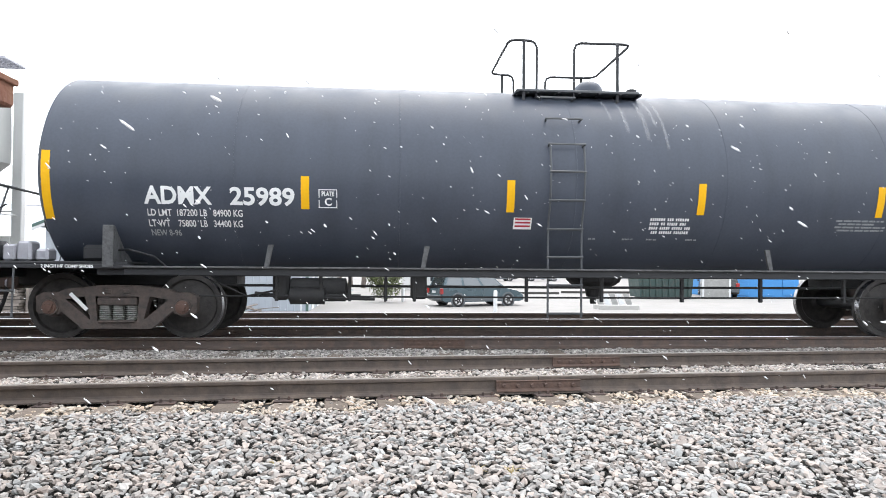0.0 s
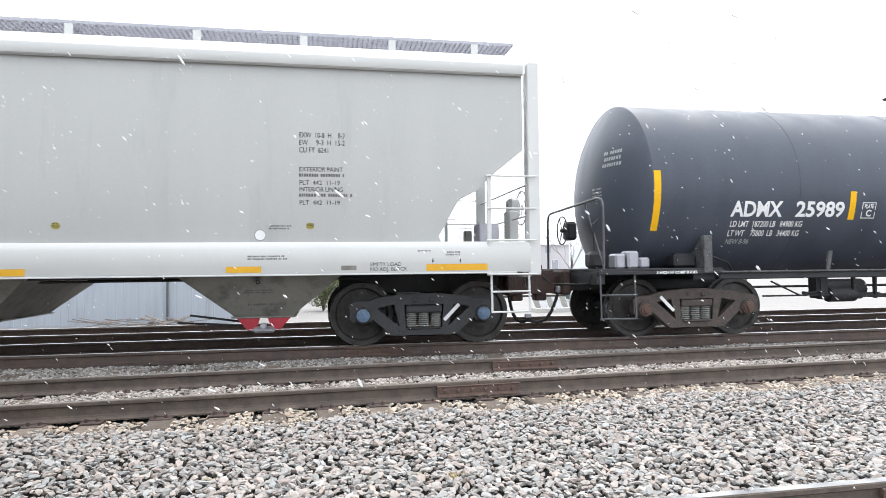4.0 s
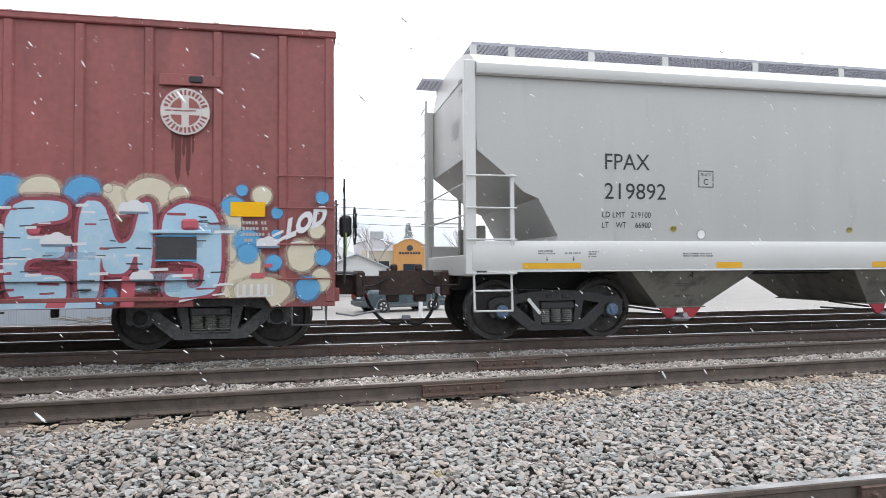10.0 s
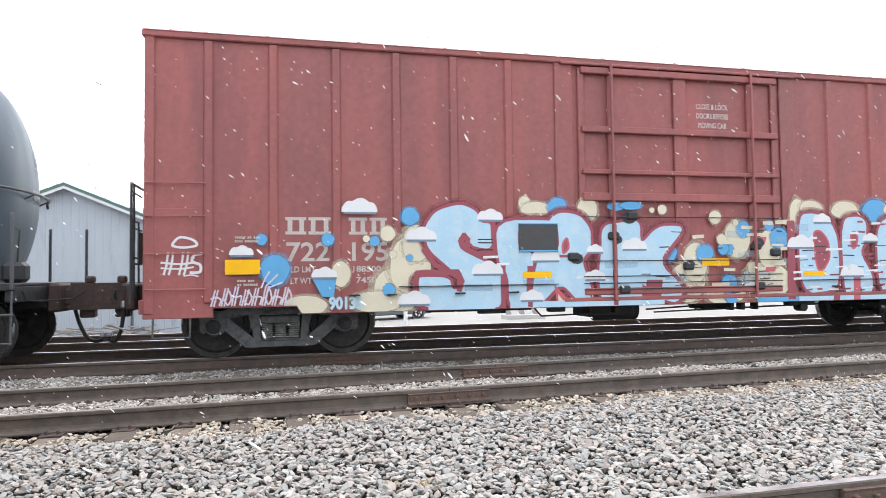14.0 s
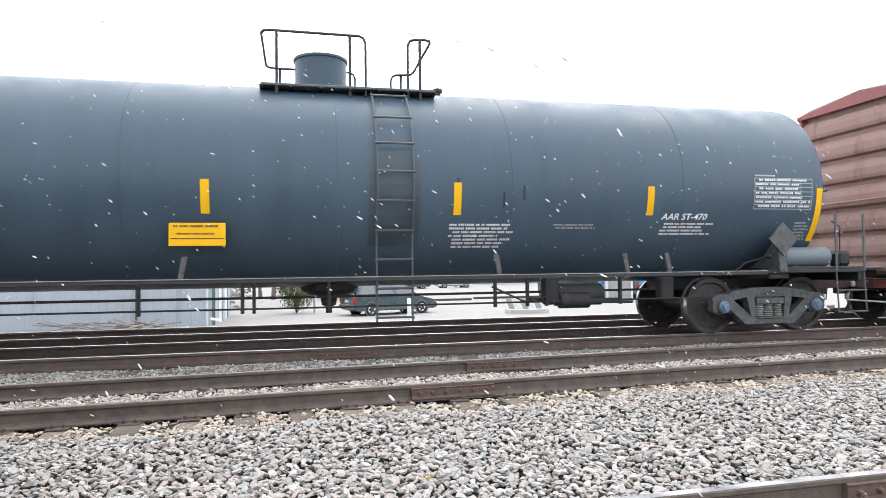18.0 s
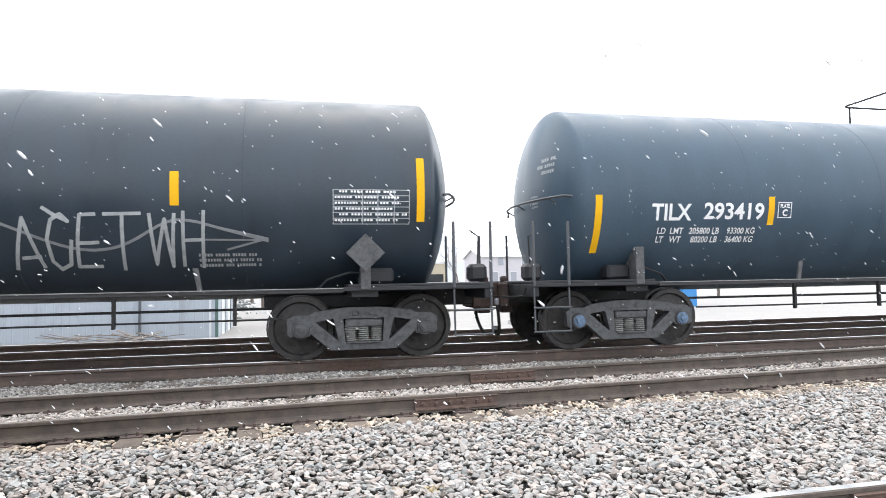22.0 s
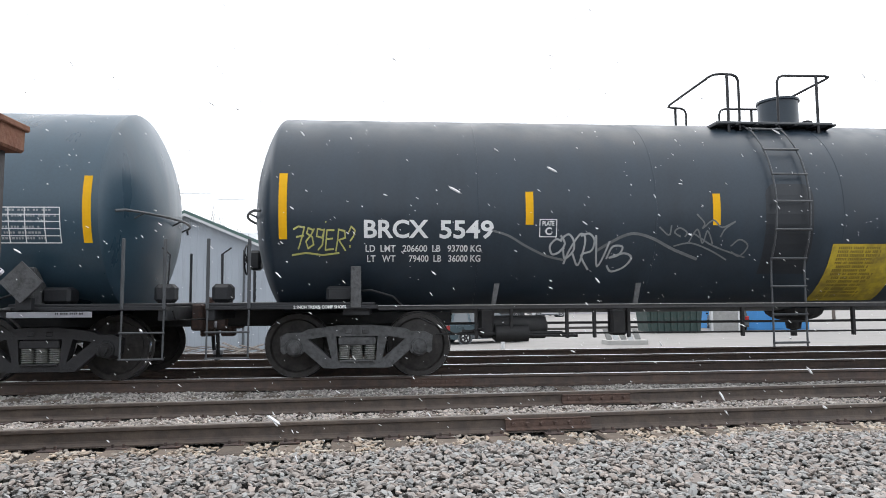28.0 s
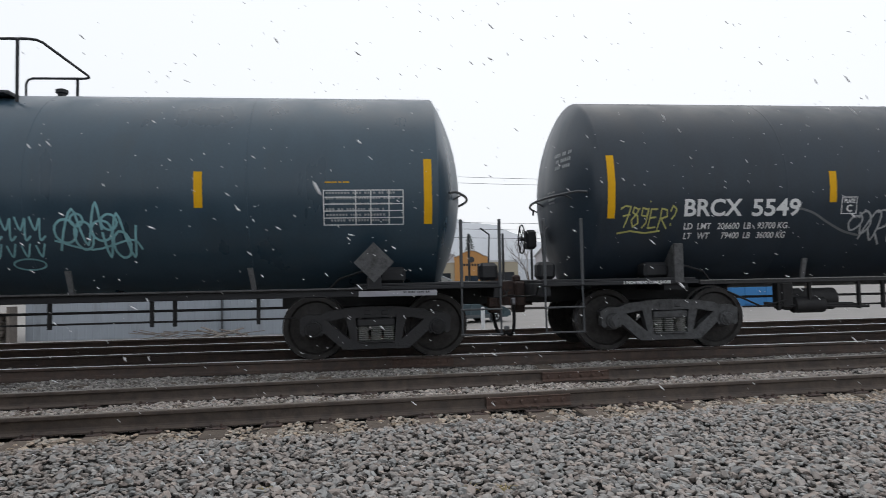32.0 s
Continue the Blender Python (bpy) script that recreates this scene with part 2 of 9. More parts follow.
# rail sides with the shadow under the train put into their colour
M_RAILDARK = mat("oily_rail_side", (0.075, 0.056, 0.048), 0.75, var=0.3, scale=3, bump=0.3, dirt=(0.11, 0.075, 0.058), dirt_at=0.55)
M_RAILTOP = mat("polished_rail_head", (0.62, 0.62, 0.63), 0.36, metal=1.0, var=0.1, scale=4, bump=0.04)
M_DRYGRASS = mat("dry_straw", (0.36, 0.29, 0.13), 0.8, var=0.3, scale=20, per=0.2)
M_TIE = mat("weathered_tie_wood", (0.135, 0.108, 0.088), 0.9, var=0.4, scale=6, bump=0.6, per=0.3, dirt=(0.135, 0.115, 0.095), dirt_at=0.6)
M_STEELRUST = mat("brown_track_steel", (0.0596, 0.042, 0.0376), 0.8, var=0.35, scale=7, bump=0.4, dirt=(0.0984, 0.0558, 0.041), dirt_at=0.62)
M_JOINT = mat("red_brown_joint_rust", (0.098, 0.062, 0.048), 0.85, var=0.35, scale=8, bump=0.4, dirt=(0.07, 0.045, 0.038), dirt_at=0.55)
M_STONE = mat("grey_ballast_stone", (0.305, 0.293, 0.28), 0.85, var=0.14, scale=9, fine=60, bump=0.05, island=0.24, tint=((1.10, 0.97, 0.90), (0.95, 1.01, 1.04)))
M_STONETAN = mat("tan_ballast_stone", (0.375, 0.335, 0.29), 0.87, var=0.2, scale=9, fine=60, bump=0.05, island=0.34, tint=((1.10, 0.97, 0.85), (0.95, 1.0, 1.04)))
M_STONEONE = mat("single_ballast_stone", (0.32, 0.305, 0.29), 0.85, var=0.14, scale=9, fine=60, bump=0.03, per=0.35)
M_STONEFAR = mat("brownish_ballast_stone", (0.40, 0.37, 0.345), 0.88, var=0.2, scale=9, fine=60, bump=0.03, island=0.4, tint=((1.05, 0.98, 0.93), (0.97, 1.0, 1.02)))
M_STONEDUST = mat("oily_grey_gravel", (0.34, 0.32, 0.3), 0.88, var=0.25, scale=5, fine=60, bump=0.03, island=0.55)
# near-black colour stands for the shade in the gaps between stones
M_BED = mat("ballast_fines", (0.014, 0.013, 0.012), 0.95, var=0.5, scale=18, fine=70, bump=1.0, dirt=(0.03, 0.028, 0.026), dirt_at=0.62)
M_LOT = mat("pale_gravel_lot", (0.255, 0.243, 0.233), 0.9, var=0.15, scale=0.35, fine=20, bump=0.3, dirt=(0.22, 0.215, 0.20), dirt_at=0.58)


# ---- mesh building ----
class Shape:
    """Collects vertices and faces of one mesh."""

    def __init__(self):
        self.v, self.f = [], []

    def add(self, vs, fs):
        k = len(self.v)
        self.v += [tuple(p) for p in vs]
        self.f += [[k + i for i in q] for q in fs]
        return self

    def box(self, x0, x1, y0, y1, z0, z1, b=0.0):
        if x1 < x0: x0, x1 = x1, x0
        if y1 < y0: y0, y1 = y1, y0
        b = min(b, (x1 - x0) * 0.4, (y1 - y0) * 0.4, (z1 - z0) * 0.4)
        if b <= 0:
            vs = [(x, y, z) for z in (z0, z1) for y in (y0, y1) for x in (x0, x1)]
            return self.add(vs, [(0, 2, 3, 1), (4, 5, 7, 6), (0, 1, 5, 4), (2, 6, 7, 3), (0, 4, 6, 2), (1, 3, 7, 5)])
        vs, fs = [], []
        for sz, z in ((-1, z0), (1, z1)):
            for sy, y in ((-1, y0), (1, y1)):
                for sx, x in ((-1, x0), (1, x1)):
                    vs += [(x, y - sy * b, z - sz * b), (x - sx * b, y, z - sz * b), (x - sx * b, y - sy * b, z)]
        c = lambda ix, iy, iz, a: (iz * 4 + iy * 2 + ix) * 3 + a
        for i in (0, 1):
            q = [c(i, 0, 0, 0), c(i, 1, 0, 0), c(i, 1, 1, 0), c(i, 0, 1, 0)]
            fs.append(q if i else q[::-1])
            q = [c(0, i, 0, 1), c(0, i, 1, 1), c(1, i, 1, 1), c(1, i, 0, 1)]
            fs.append(q if i else q[::-1])
            q = [c(0, 0, i, 2), c(1, 0, i, 2), c(1, 1, i, 2), c(0, 1, i, 2)]
            fs.append(q if i else q[::-1])
        for i in (0, 1):
            for j in (0, 1):
                fs += [[c(i, j, 0, 0), c(i, j, 1, 0), c(i, j, 1, 1), c(i, j, 0, 1)], [c(i, 0, j, 0), c(i, 1, j, 0), c(i, 1, j, 2), c(i, 0, j, 2)], [c(0, i, j, 1), c(1, i, j, 1), c(1, i, j, 2), c(0, i, j, 2)]]
                for k in (0, 1):
                    fs.append([c(i, j, k, 0), c(i, j, k, 1), c(i, j, k, 2)])
        return self.add(vs, fs)

    def prism(self, poly, axis, a, b):
        """A polygon drawn in the plane across axis, from a to b along it."""
        put = {"x": lambda p, t: (t, p[0], p[1]), "y": lambda p, t: (p[0], t, p[1]), "z": lambda p, t: (p[0], p[1], t)}[axis]
        n = len(poly)
        vs = [put(p, a) for p in poly] + [put(p, b) for p in poly]
        return self.add(vs, [list(range(n))[::-1], list(range(n, 2 * n))] + [(i, (i + 1) % n, n + (i + 1) % n, n + i) for i in range(n)])

    def tube(self, pts, r, n=8, r2=None):
        pts = [Vector(p) for p in pts]
        m = len(pts)
        vs, fs = [], []
        d0 = (pts[1] - pts[0]).normalized()
        u = d0.orthogonal().normalized()
        for i, p in enumerate(pts):
            d = ((pts[min(i + 1, m - 1)] - p).normalized() + (p - pts[max(i - 1, 0)]).normalized())
            d = d.normalized() if d.length > 1e-6 else d0
            u = (u - d * u.dot(d)).normalized()
            w = d.cross(u)
            rr = r if r2 is None else r + (r2 - r) * i / (m - 1)
            for k in range(n):
                t = 2 * math.pi * k / n
                vs.append(p + (u * math.cos(t) + w * math.sin(t)) * rr)
        for i in range(m - 1):
            for k in range(n):
                fs.append((i * n + k, i * n + (k + 1) % n, (i + 1) * n + (k + 1) % n, (i + 1) * n + k))
        fs += [list(range(n))[::-1], [(m - 1) * n + k for k in range(n)]]
        return self.add(vs, fs)

    def turn(self, prof, axis, c, n=24):
        """Turns a profile of (along, radius) round an axis through c."""
        vs, fs = [], []
        for a, r in prof:
            for k in range(n):
                t = 2 * math.pi * k / n
                p, q = r * math.cos(t), r * math.sin(t)
                vs.append({"x": (c[0] + a, c[1] + p, c[2] + q), "y": (c[0] + q, c[1] + a, c[2] + p), "z": (c[0] + p, c[1] + q, c[2] + a)}[axis])
        for i in range(len(prof) - 1):
            for k in range(n):
                fs.append((i * n + k, i * n + (k + 1) % n, (i + 1) * n + (k + 1) % n, (i + 1) * n + k))
        fs += [list(range(n))[::-1], [(len(prof) - 1) * n + k for k in range(n)]]
        return self.add(vs, fs)

    def mesh(self, name, material, smooth=False):
        me = bpy.data.meshes.new(name)
        me.from_pydata(self.v, [], self.f)
        me.materials.append(material)
        bm = bmesh.new()
        bm.from_mesh(me)
        bmesh.ops.recalc_face_normals(bm, faces=bm.faces)
        bm.to_mesh(me)
        bm.free()
        if smooth:
            me.shade_smooth()
            me.set_sharp_from_angle(angle=radians(38))
        return me


def part(name, shape, material, parent=None, label="", smooth=False):
    ob = new(name, shape.mesh(name, material, smooth) if isinstance(shape, Shape) else shape)
    ob.parent = parent
    if label:
        ob["label"] = label
    return ob


def thing(name, label, category, m=None, group="", kind=""):
    ob = tagged(new(name), label, category, group, kind)
    ob.empty_display_size = 0.3
    if m is not None:
        ob.matrix_basis = m
    return ob


def share(ob, m, parent=None):
    """A further part on the same mesh."""
    o = new(ob.name.split(".")[0], ob.data)
    o.parent = parent or ob.parent
    o.matrix_basis = m
    if "label" in ob:
        o["label"] = ob["label"]
    return o


def glyphs(body, size=1.0, bold=0.0, shear=0.0, curl=3):
    """The flat mesh of a line of writing in the built-in font."""
    cu = bpy.data.curves.new("lettering", "FONT")
    cu.body, cu.size, cu.offset, cu.shear, cu.resolution_u = body, size, bold, shear, curl
    tmp = bpy.data.objects.new("lettering", cu)
    scene.collection.objects.link(tmp)
    me = bpy.data.meshes.new_from_object(tmp.evaluated_get(bpy.context.evaluated_depsgraph_get()))
    bpy.data.objects.remove(tmp)
    return me


def write(body, size, material, parent, place, wide=None, bold=0.0, label="", shear=0.0, name="lettering", cut=0.05):
    """A line of writing; place maps its plane (u, v) to the surface. cut: spacing of cuts that let it follow a curve."""
    me = glyphs(body, size, bold, shear)
    bm = bmesh.new()
    bm.from_mesh(me)
    if cut:
        vs = [v.co.y for v in bm.verts]
        z = min(vs) + cut
        while z < max(vs):
            bmesh.ops.bisect_plane(bm, geom=bm.verts[:] + bm.edges[:] + bm.faces[:], plane_co=(0, z, 0), plane_no=(0, 1, 0))
            z += cut
    us = [v.co.x for v in bm.verts] or [0, 1]
    k = wide / max(1e-3, max(us)) if wide else 1.0
    for v in bm.verts:
        v.co = place(v.co.x * k, v.co.y)
    bm.to_mesh(me)
    bm.free()
    me.materials.clear()
    me.materials.append(material)
    if size < 0.2:
        ob = new(name, me)
        ob.parent = parent
        if label:
            ob["label"] = label
        return tagged(ob, kind="stuff") if len(body) > 3 else ob
    # tall writing: every letter is a part of its own
    near = [[] for _ in me.vertices]
    for e in me.edges:
        a, b = e.vertices
        near[a].append(b), near[b].append(a)
    mark = [-1] * len(me.vertices)
    count = 0
    for i in range(len(mark)):
        if mark[i] < 0:
            todo = [i]
            mark[i] = count
            while todo:
                for b in near[todo.pop()]:
                    if mark[b] < 0:
                        mark[b] = count
                        todo.append(b)
            count += 1
    for k in range(count):
        ids = [i for i, q in enumerate(mark) if q == k]
        at = {i: j for j, i in enumerate(ids)}
        m1 = bpy.data.meshes.new("letter")
        m1.from_pydata([me.vertices[i].co[:] for i in ids], [], [[at[i] for i in p.vertices] for p in me.polygons if mark[p.vertices[0]] == k])
        m1.materials.append(material)
        ob = new("letter", m1)
        ob.parent = parent
        if label:
            ob["label"] = label
    bpy.data.meshes.remove(me)
    return ob


def band(pts, w):
    """A painted band of width w along a polyline, with round joints."""
    out = []
    for (a, b), (c, d) in zip(pts, pts[1:]):
        L = math.hypot(c - a, d - b) or 1e-6
        nx, ny = -(d - b) / L * w / 2, (c - a) / L * w / 2
        out.append([(a + nx, b + ny), (a - nx, b - ny), (c - nx, d - ny), (c + nx, d + ny)])
    for a, b in pts[1:-1]:
        out.append([(a + w / 2 * math.cos(t * math.pi / 7), b + w / 2 * math.sin(t * math.pi / 7)) for t in range(14)])
    for (a, b), (c, d) in ((pts[1], pts[0]), (pts[-2], pts[-1])):
        L = math.hypot(c - a, d - b) or 1e-6
        ux, uy = (c - a) / L, (d - b) / L
        k = 0.12 * w
        out.append([(c - uy * w / 2, d + ux * w / 2), (c + uy * w / 2, d - ux * w / 2), (c + ux * k + uy * w / 2.4, d + uy * k - ux * w / 2.4), (c + ux * k - uy * w / 2.4, d + uy * k + ux * w / 2.4)])
    return out


def arc(u, v, a, b, t0, t1, n=10):
    return [(u + a * math.cos(radians(t0 + (t1 - t0) * k / n)), v + b * math.sin(radians(t0 + (t1 - t0) * k / n))) for k in range(n + 1)]


def flat(polys, place, name, material, parent, label=""):
    """Thin painted patches: polygons in (u, v) laid on a surface."""
    s = Shape()
    for p in polys:
        s.add([place(u, v) for u, v in p], [list(range(len(p)))])
    me = bpy.data.meshes.new(name)
    me.from_pydata(s.v, [], s.f)
    me.materials.append(material)
    ob = new(name, me)
    ob.parent = parent
    if label:
        ob["label"] = label
    return tagged(ob, kind="stuff") if len(polys) > 5 else ob


def oval(u, v, a, b, n=20, rng=None, wob=0.0):
    return [(u + a * math.cos(2 * math.pi * k / n) * (1 + (rng.uniform(-wob, wob) if rng else 0)), v + b * math.sin(2 * math.pi * k / n)) for k in range(n)]


def bars(u, v, w, h, rows, rng, gap=0.45):
    """Rows of tiny bars that stand for lines of writing too small to read."""
    out = []
    rh = h / rows
    for i in range(rows):
        z = v - i * rh
        x = u + rng.choice((0, 0, 0.06)) * w
        end = u + w * rng.uniform(0.72, 1.0)
        left = rng.randint(2, 8)
        while x < end:
            k = rh * rng.uniform(0.30, 0.46)
            out.append([(x, z - rh * (1 - gap)), (x + k, z - rh * (1 - gap)), (x + k, z), (x, z)])
            left -= 1
            x += k + rh * (0.16 if left else 0.6)
            left = left or rng.randint(2, 8)
    return out


def table_lines(u0, u1, v0, v1, rows=5, cols=(0.38, 0.58, 0.8), w=0.011):
    """The ruled lines of a data panel."""
    fr = []
    for k in range(rows + 1):
        z = v0 + (v1 - v0) * k / rows
        fr += stroke([(u0, z), (u1, z)], w)
    for c in (0, *cols, 1):
        fr += stroke([(u0 + (u1 - u0) * c, v0 + (v1 - v0) * k / 8) for k in range(9)], w)
    return fr


def smooth(pts, n=5):
    """A flowing line through the points."""
    out = []
    for i in range(len(pts) - 1):
        a, b, c, d = pts[max(i - 1, 0)], pts[i], pts[i + 1], pts[min(i + 2, len(pts) - 1)]
        for k in range(n):
            t = k / n
            out.append(tuple(0.5 * (2 * b[j] + (c[j] - a[j]) * t + (2 * a[j] - 5 * b[j] + 4 * c[j] - d[j]) * t * t + (3 * b[j] - a[j] - 3 * c[j] + d[j]) * t ** 3) for j in (0, 1)))
    return out + [pts[-1]]


def dense(pts, step=0.07):
    """The same line with more points on it, so that paint follows a curved wall."""
    out = [pts[0]]
    for (a, b), (c, d) in zip(pts, pts[1:]):
        n = max(1, int(math.hypot(c - a, d - b) / step))
        out += [(a + (c - a) * k / n, b + (d - b) * k / n) for k in range(1, n + 1)]
    return out


def rounded(ring, times=2):
    """A closed outline with its corners cut round."""
    for _ in range(times):
        out = []
        for (a, b), (c, d) in zip(ring, ring[1:] + ring[:1]):
            out += [(a * 0.8 + c * 0.2, b * 0.8 + d * 0.2), (a * 0.2 + c * 0.8, b * 0.2 + d * 0.8)]
        ring = out
    return ring


def stroke(pts, w):
    """A painted line of width w as quads along a polyline."""
    out = []
    for (a, b), (c, d) in zip(pts, pts[1:]):
        L = math.hypot(c - a, d - b) or 1e-6
        nx, ny = -(d - b) / L * w / 2, (c - a) / L * w / 2
        ex, ey = (c - a) / L * w * 0.3, (d - b) / L * w * 0.3
        out.append([(a + nx - ex, b + ny - ey), (a - nx - ex, b - ny - ey), (c - nx + ex, d - ny + ey), (c + nx + ex, d + ny + ey)])
    return out


# ---- ground and tracks ----
def ground_z(y):
    prof = [(-3000, -1.6), (-40, -1.2), (-4, -0.55), (-0.5, -0.42), (1.2, -0.36), (4.2, -0.33), (5.2, -0.315), (6.3, -0.295), (8.6, -0.265), (9.2, -0.21), (14.6, -0.2), (16.0, -0.45), (20.0, -1.12), (26, -1.16), (120, -1.3), (900, -6), (3000, -20)]
    for (a, p), (b, q) in zip(prof, prof[1:]):
        if a <= y <= b:
            return p + (q - p) * (y - a) / (b - a)
    return -20


GY = [-3000, -400, -40, -12, -4, -2, -0.5, 0.5, 1.2, 2.2, 3.2, 4.2, 5.2, 6.3, 7.4, 8.6, 9.2, 11.5, 14.6, 16, 18, 20, 23, 26, 40, 60, 120, 300, 900, 3000]
GX = [-3000, -600, -120, -40, -20] + [-12 + 2 * i for i in range(14)] + [20, 40, 120, 600, 3000]
gs = Shape()
rg = random.Random(3)
gs.v = [(x, y, ground_z(y) + (rg.uniform(-0.006, 0.006) if abs(x) < 30 and -3 < y < 15 else 0)) for y in GY for x in GX]
nx = len(GX)
gs.f = [(j * nx + i, j * nx + i + 1, (j + 1) * nx + i + 1, (j + 1) * nx + i) for j in range(len(GY) - 1) for i in range(nx - 1)]
# the bed carries the gap shade in its colour; loose stones lie over it
ground = tagged(part("ground", gs, M_BED), "ballast bed blackened for shade between stones, beside a pale gravel lot", "ground", kind="structure")
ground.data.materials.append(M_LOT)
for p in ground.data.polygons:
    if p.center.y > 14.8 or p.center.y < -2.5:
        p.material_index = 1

RAIL = [(-0.07, 0), (0.07, 0), (0.07, 0.012), (0.02, 0.032), (0.011, 0.05), (0.011, 0.125), (0.036, 0.14), (0.037, 0.165), (0.03, 0.1725), (-0.03, 0.1725), (-0.037, 0.165), (-0.036, 0.14), (-0.011, 0.125), (-0.011, 0.05), (-0.02, 0.032), (-0.07, 0.012)]
RAIL_H = 0.1725
tie_mesh = Shape().box(-0.115, 0.115, -1.3, 1.3, -0.17, 0.0, 0.012).mesh("tie", M_TIE)
plate_mesh = Shape().box(-0.095, 0.095, -0.17, 0.17, 0, 0.016, 0.004).box(-0.06, -0.035, -0.125, -0.1, 0.01, 0.05, 0.004).box(0.035, 0.06, -0.125, -0.1, 0.01, 0.05, 0.004).box(0.03, 0.055, 0.1, 0.125, 0.01, 0.05, 0.004).mesh("tie_plate", M_STEELRUST)


TIES = {}


def track(label, yc, z, slope, top, joints, x0=-60, x1=60, step=0.54, seed=1, plates=(), steel=None):
    """Rails on ties; yc is the centre line at x = 0, z the rail top."""
    rng = random.Random(seed)
    tr = thing("railway_track", label, "track", pose(0, yc, z, 0, 0, math.degrees(math.atan(slope))), group="railway tracks", kind="structure")
    for side in (-1, 1):
        y = side * 0.753
        rail = part("rail", Shape().prism([(y + a, b - RAIL_H) for a, b in RAIL], "x", x0, x1), steel or M_RAIL, tr)
        part("rail_head", Shape().box(x0, x1, y - 0.031, y + 0.031, -0.004, 0.0012), top, rail, "worn running surface of the rail")
        for xj, L, sd in joints:
            if sd == side:
                jb = part("joint_bar", Shape().prism([(y - 0.058, -0.040), (y - 0.036, -0.034), (y - 0.012, -0.034), (y - 0.012, -0.142), (y - 0.075, -0.152), (y - 0.075, -0.142), (y - 0.05, -0.118), (y - 0.05, -0.058)], "x", xj, xj + L), M_JOINT, tr, "rusted joint bar bolted over a rail joint")
                for k in range(6):
                    xb = xj + L * (0.09 + 0.164 * k)
                    part("bolt", Shape().turn([(-0.088, 0.012), (-0.088, 0.019), (-0.056, 0.019), (-0.052, 0.028), (-0.048, 0.028)], "y", (xb, y, -0.088), 6), M_JOINT, jb)
                part("rail_gap", Shape().box(xj + L / 2 - 0.004, xj + L / 2 + 0.004, y - 0.0385, y + 0.0385, -0.034, 0.0016), M_OILSHADE, rail, "dark gap between rail ends")
    x = -30 + rng.uniform(0, 0.3)
    while x < 30:
        TIES.setdefault(seed, []).append(x)
        t = new("tie", tie_mesh)
        t.parent = tr
        t.matrix_basis = pose(x, rng.uniform(-0.05, 0.05), -RAIL_H - 0.012 + rng.uniform(-0.008, 0.004), rng.uniform(-0.4, 0.4), rng.uniform(-1, 1), rng.uniform(-1.2, 1.2))
        if plates and plates[0] < x < plates[1]:
            for side in (-1, 1):
                p = new("tie_plate", plate_mesh)
                p.parent = tr
                p.matrix_basis = pose(x + rng.uniform(-0.02, 0.02), side * 0.753, -RAIL_H - 0.014, 0, 0, 0 if side < 0 else 180)
        x += step + rng.uniform(-0.06, 0.06)
    return tr


track("siding track with one polished rail beside coarse ballast", 2.53, -0.16, 0.015, M_RAILTOP, [(3.2, 0.9, 1)], seed=11, plates=(-3, 9))
track("siding track with dull rusty rails and bolted joints", 7.42, -0.085, 0.060, M_RAILRUST, [(1.1, 0.91, -1), (2.2, 0.91, 1), (-7.5, 0.91, -1)], seed=12, plates=(-9, 13))
track("main track with polished rails under the train", 10.30, 0.0, 0.0, M_RAILTOP, [(0.25, 0.9, -1)], seed=13, steel=M_RAILDARK)
track("rear track with polished rails", 13.27, 0.0, 0.004, M_RAILTOP, [], seed=14, steel=M_RAILDARK)


# crushed stone
def chip_form():
    """Corners and faces of a block with its edges cut away: 12 corners, 14 faces."""
    v = [(x, y, 0) for x in (-1, 1) for y in (-1, 1)] + [(x, 0, z) for x in (-1, 1) for z in (-1, 1)] + [(0, y, z) for y in (-1, 1) for z in (-1, 1)]
    at = {p: i for i, p in enumerate(v)}
    f = []
    for x in (-1, 1):
        for y in (-1, 1):
            for z in (-1, 1):
                t = [at[(x, y, 0)], at[(x, 0, z)], at[(0, y, z)]]
                f.append(t if x * y * z < 0 else t[::-1])
    for s_ in (-1, 1):
        f.append([at[(s_, 1, 0)], at[(s_, 0, 1)], at[(s_, -1, 0)], at[(s_, 0, -1)]][::s_])
        f.append([at[(0, s_, 1)], at[(1, s_, 0)], at[(0, s_, -1)], at[(-1, s_, 0)]][::s_])
        f.append([at[(1, 0, s_)], at[(0, 1, s_)], at[(-1, 0, s_)], at[(0, -1, s_)]][::s_])
    return np.array(v, float), f


CHIP_V, STONE_F = chip_form()
STONE_T = np.array([t for f in STONE_F for t in ([f] if len(f) == 3 else [[f[0], f[1], f[2]], [f[0], f[2], f[3]]])])


def stone_shape(rng):
    """An angular chip with uneven corners."""
    v = CHIP_V + rng.uniform(-0.35, 0.35, (12, 3))
    return v * rng.uniform([0.95, 0.66, 0.36], [1.45, 1.0, 0.6]) * 0.68


def turns(a, b, c):
    ca, sa, cb, sb, cc, sc = np.cos(a), np.sin(a), np.cos(b), np.sin(b), np.cos(c), np.sin(c)
    o, e = np.zeros_like(a), np.ones_like(a)
    m = lambda *r: np.stack([np.stack(q, -1) for q in r], -2)
    return m((ca, -sa, o), (sa, ca, o), (o, o, e)) @ m((e, o, o), (o, cb, -sb), (o, sb, cb)) @ m((cc, o, sc), (o, e, o), (-sc, o, cc))


PROF_Y = np.array([-12, -4, -0.5, 1.2, 4.2, 5.2, 6.3, 8.6, 9.2, 14.6, 16.0, 20.0])
PROF_Z = np.array([ground_z(y) for y in PROF_Y])


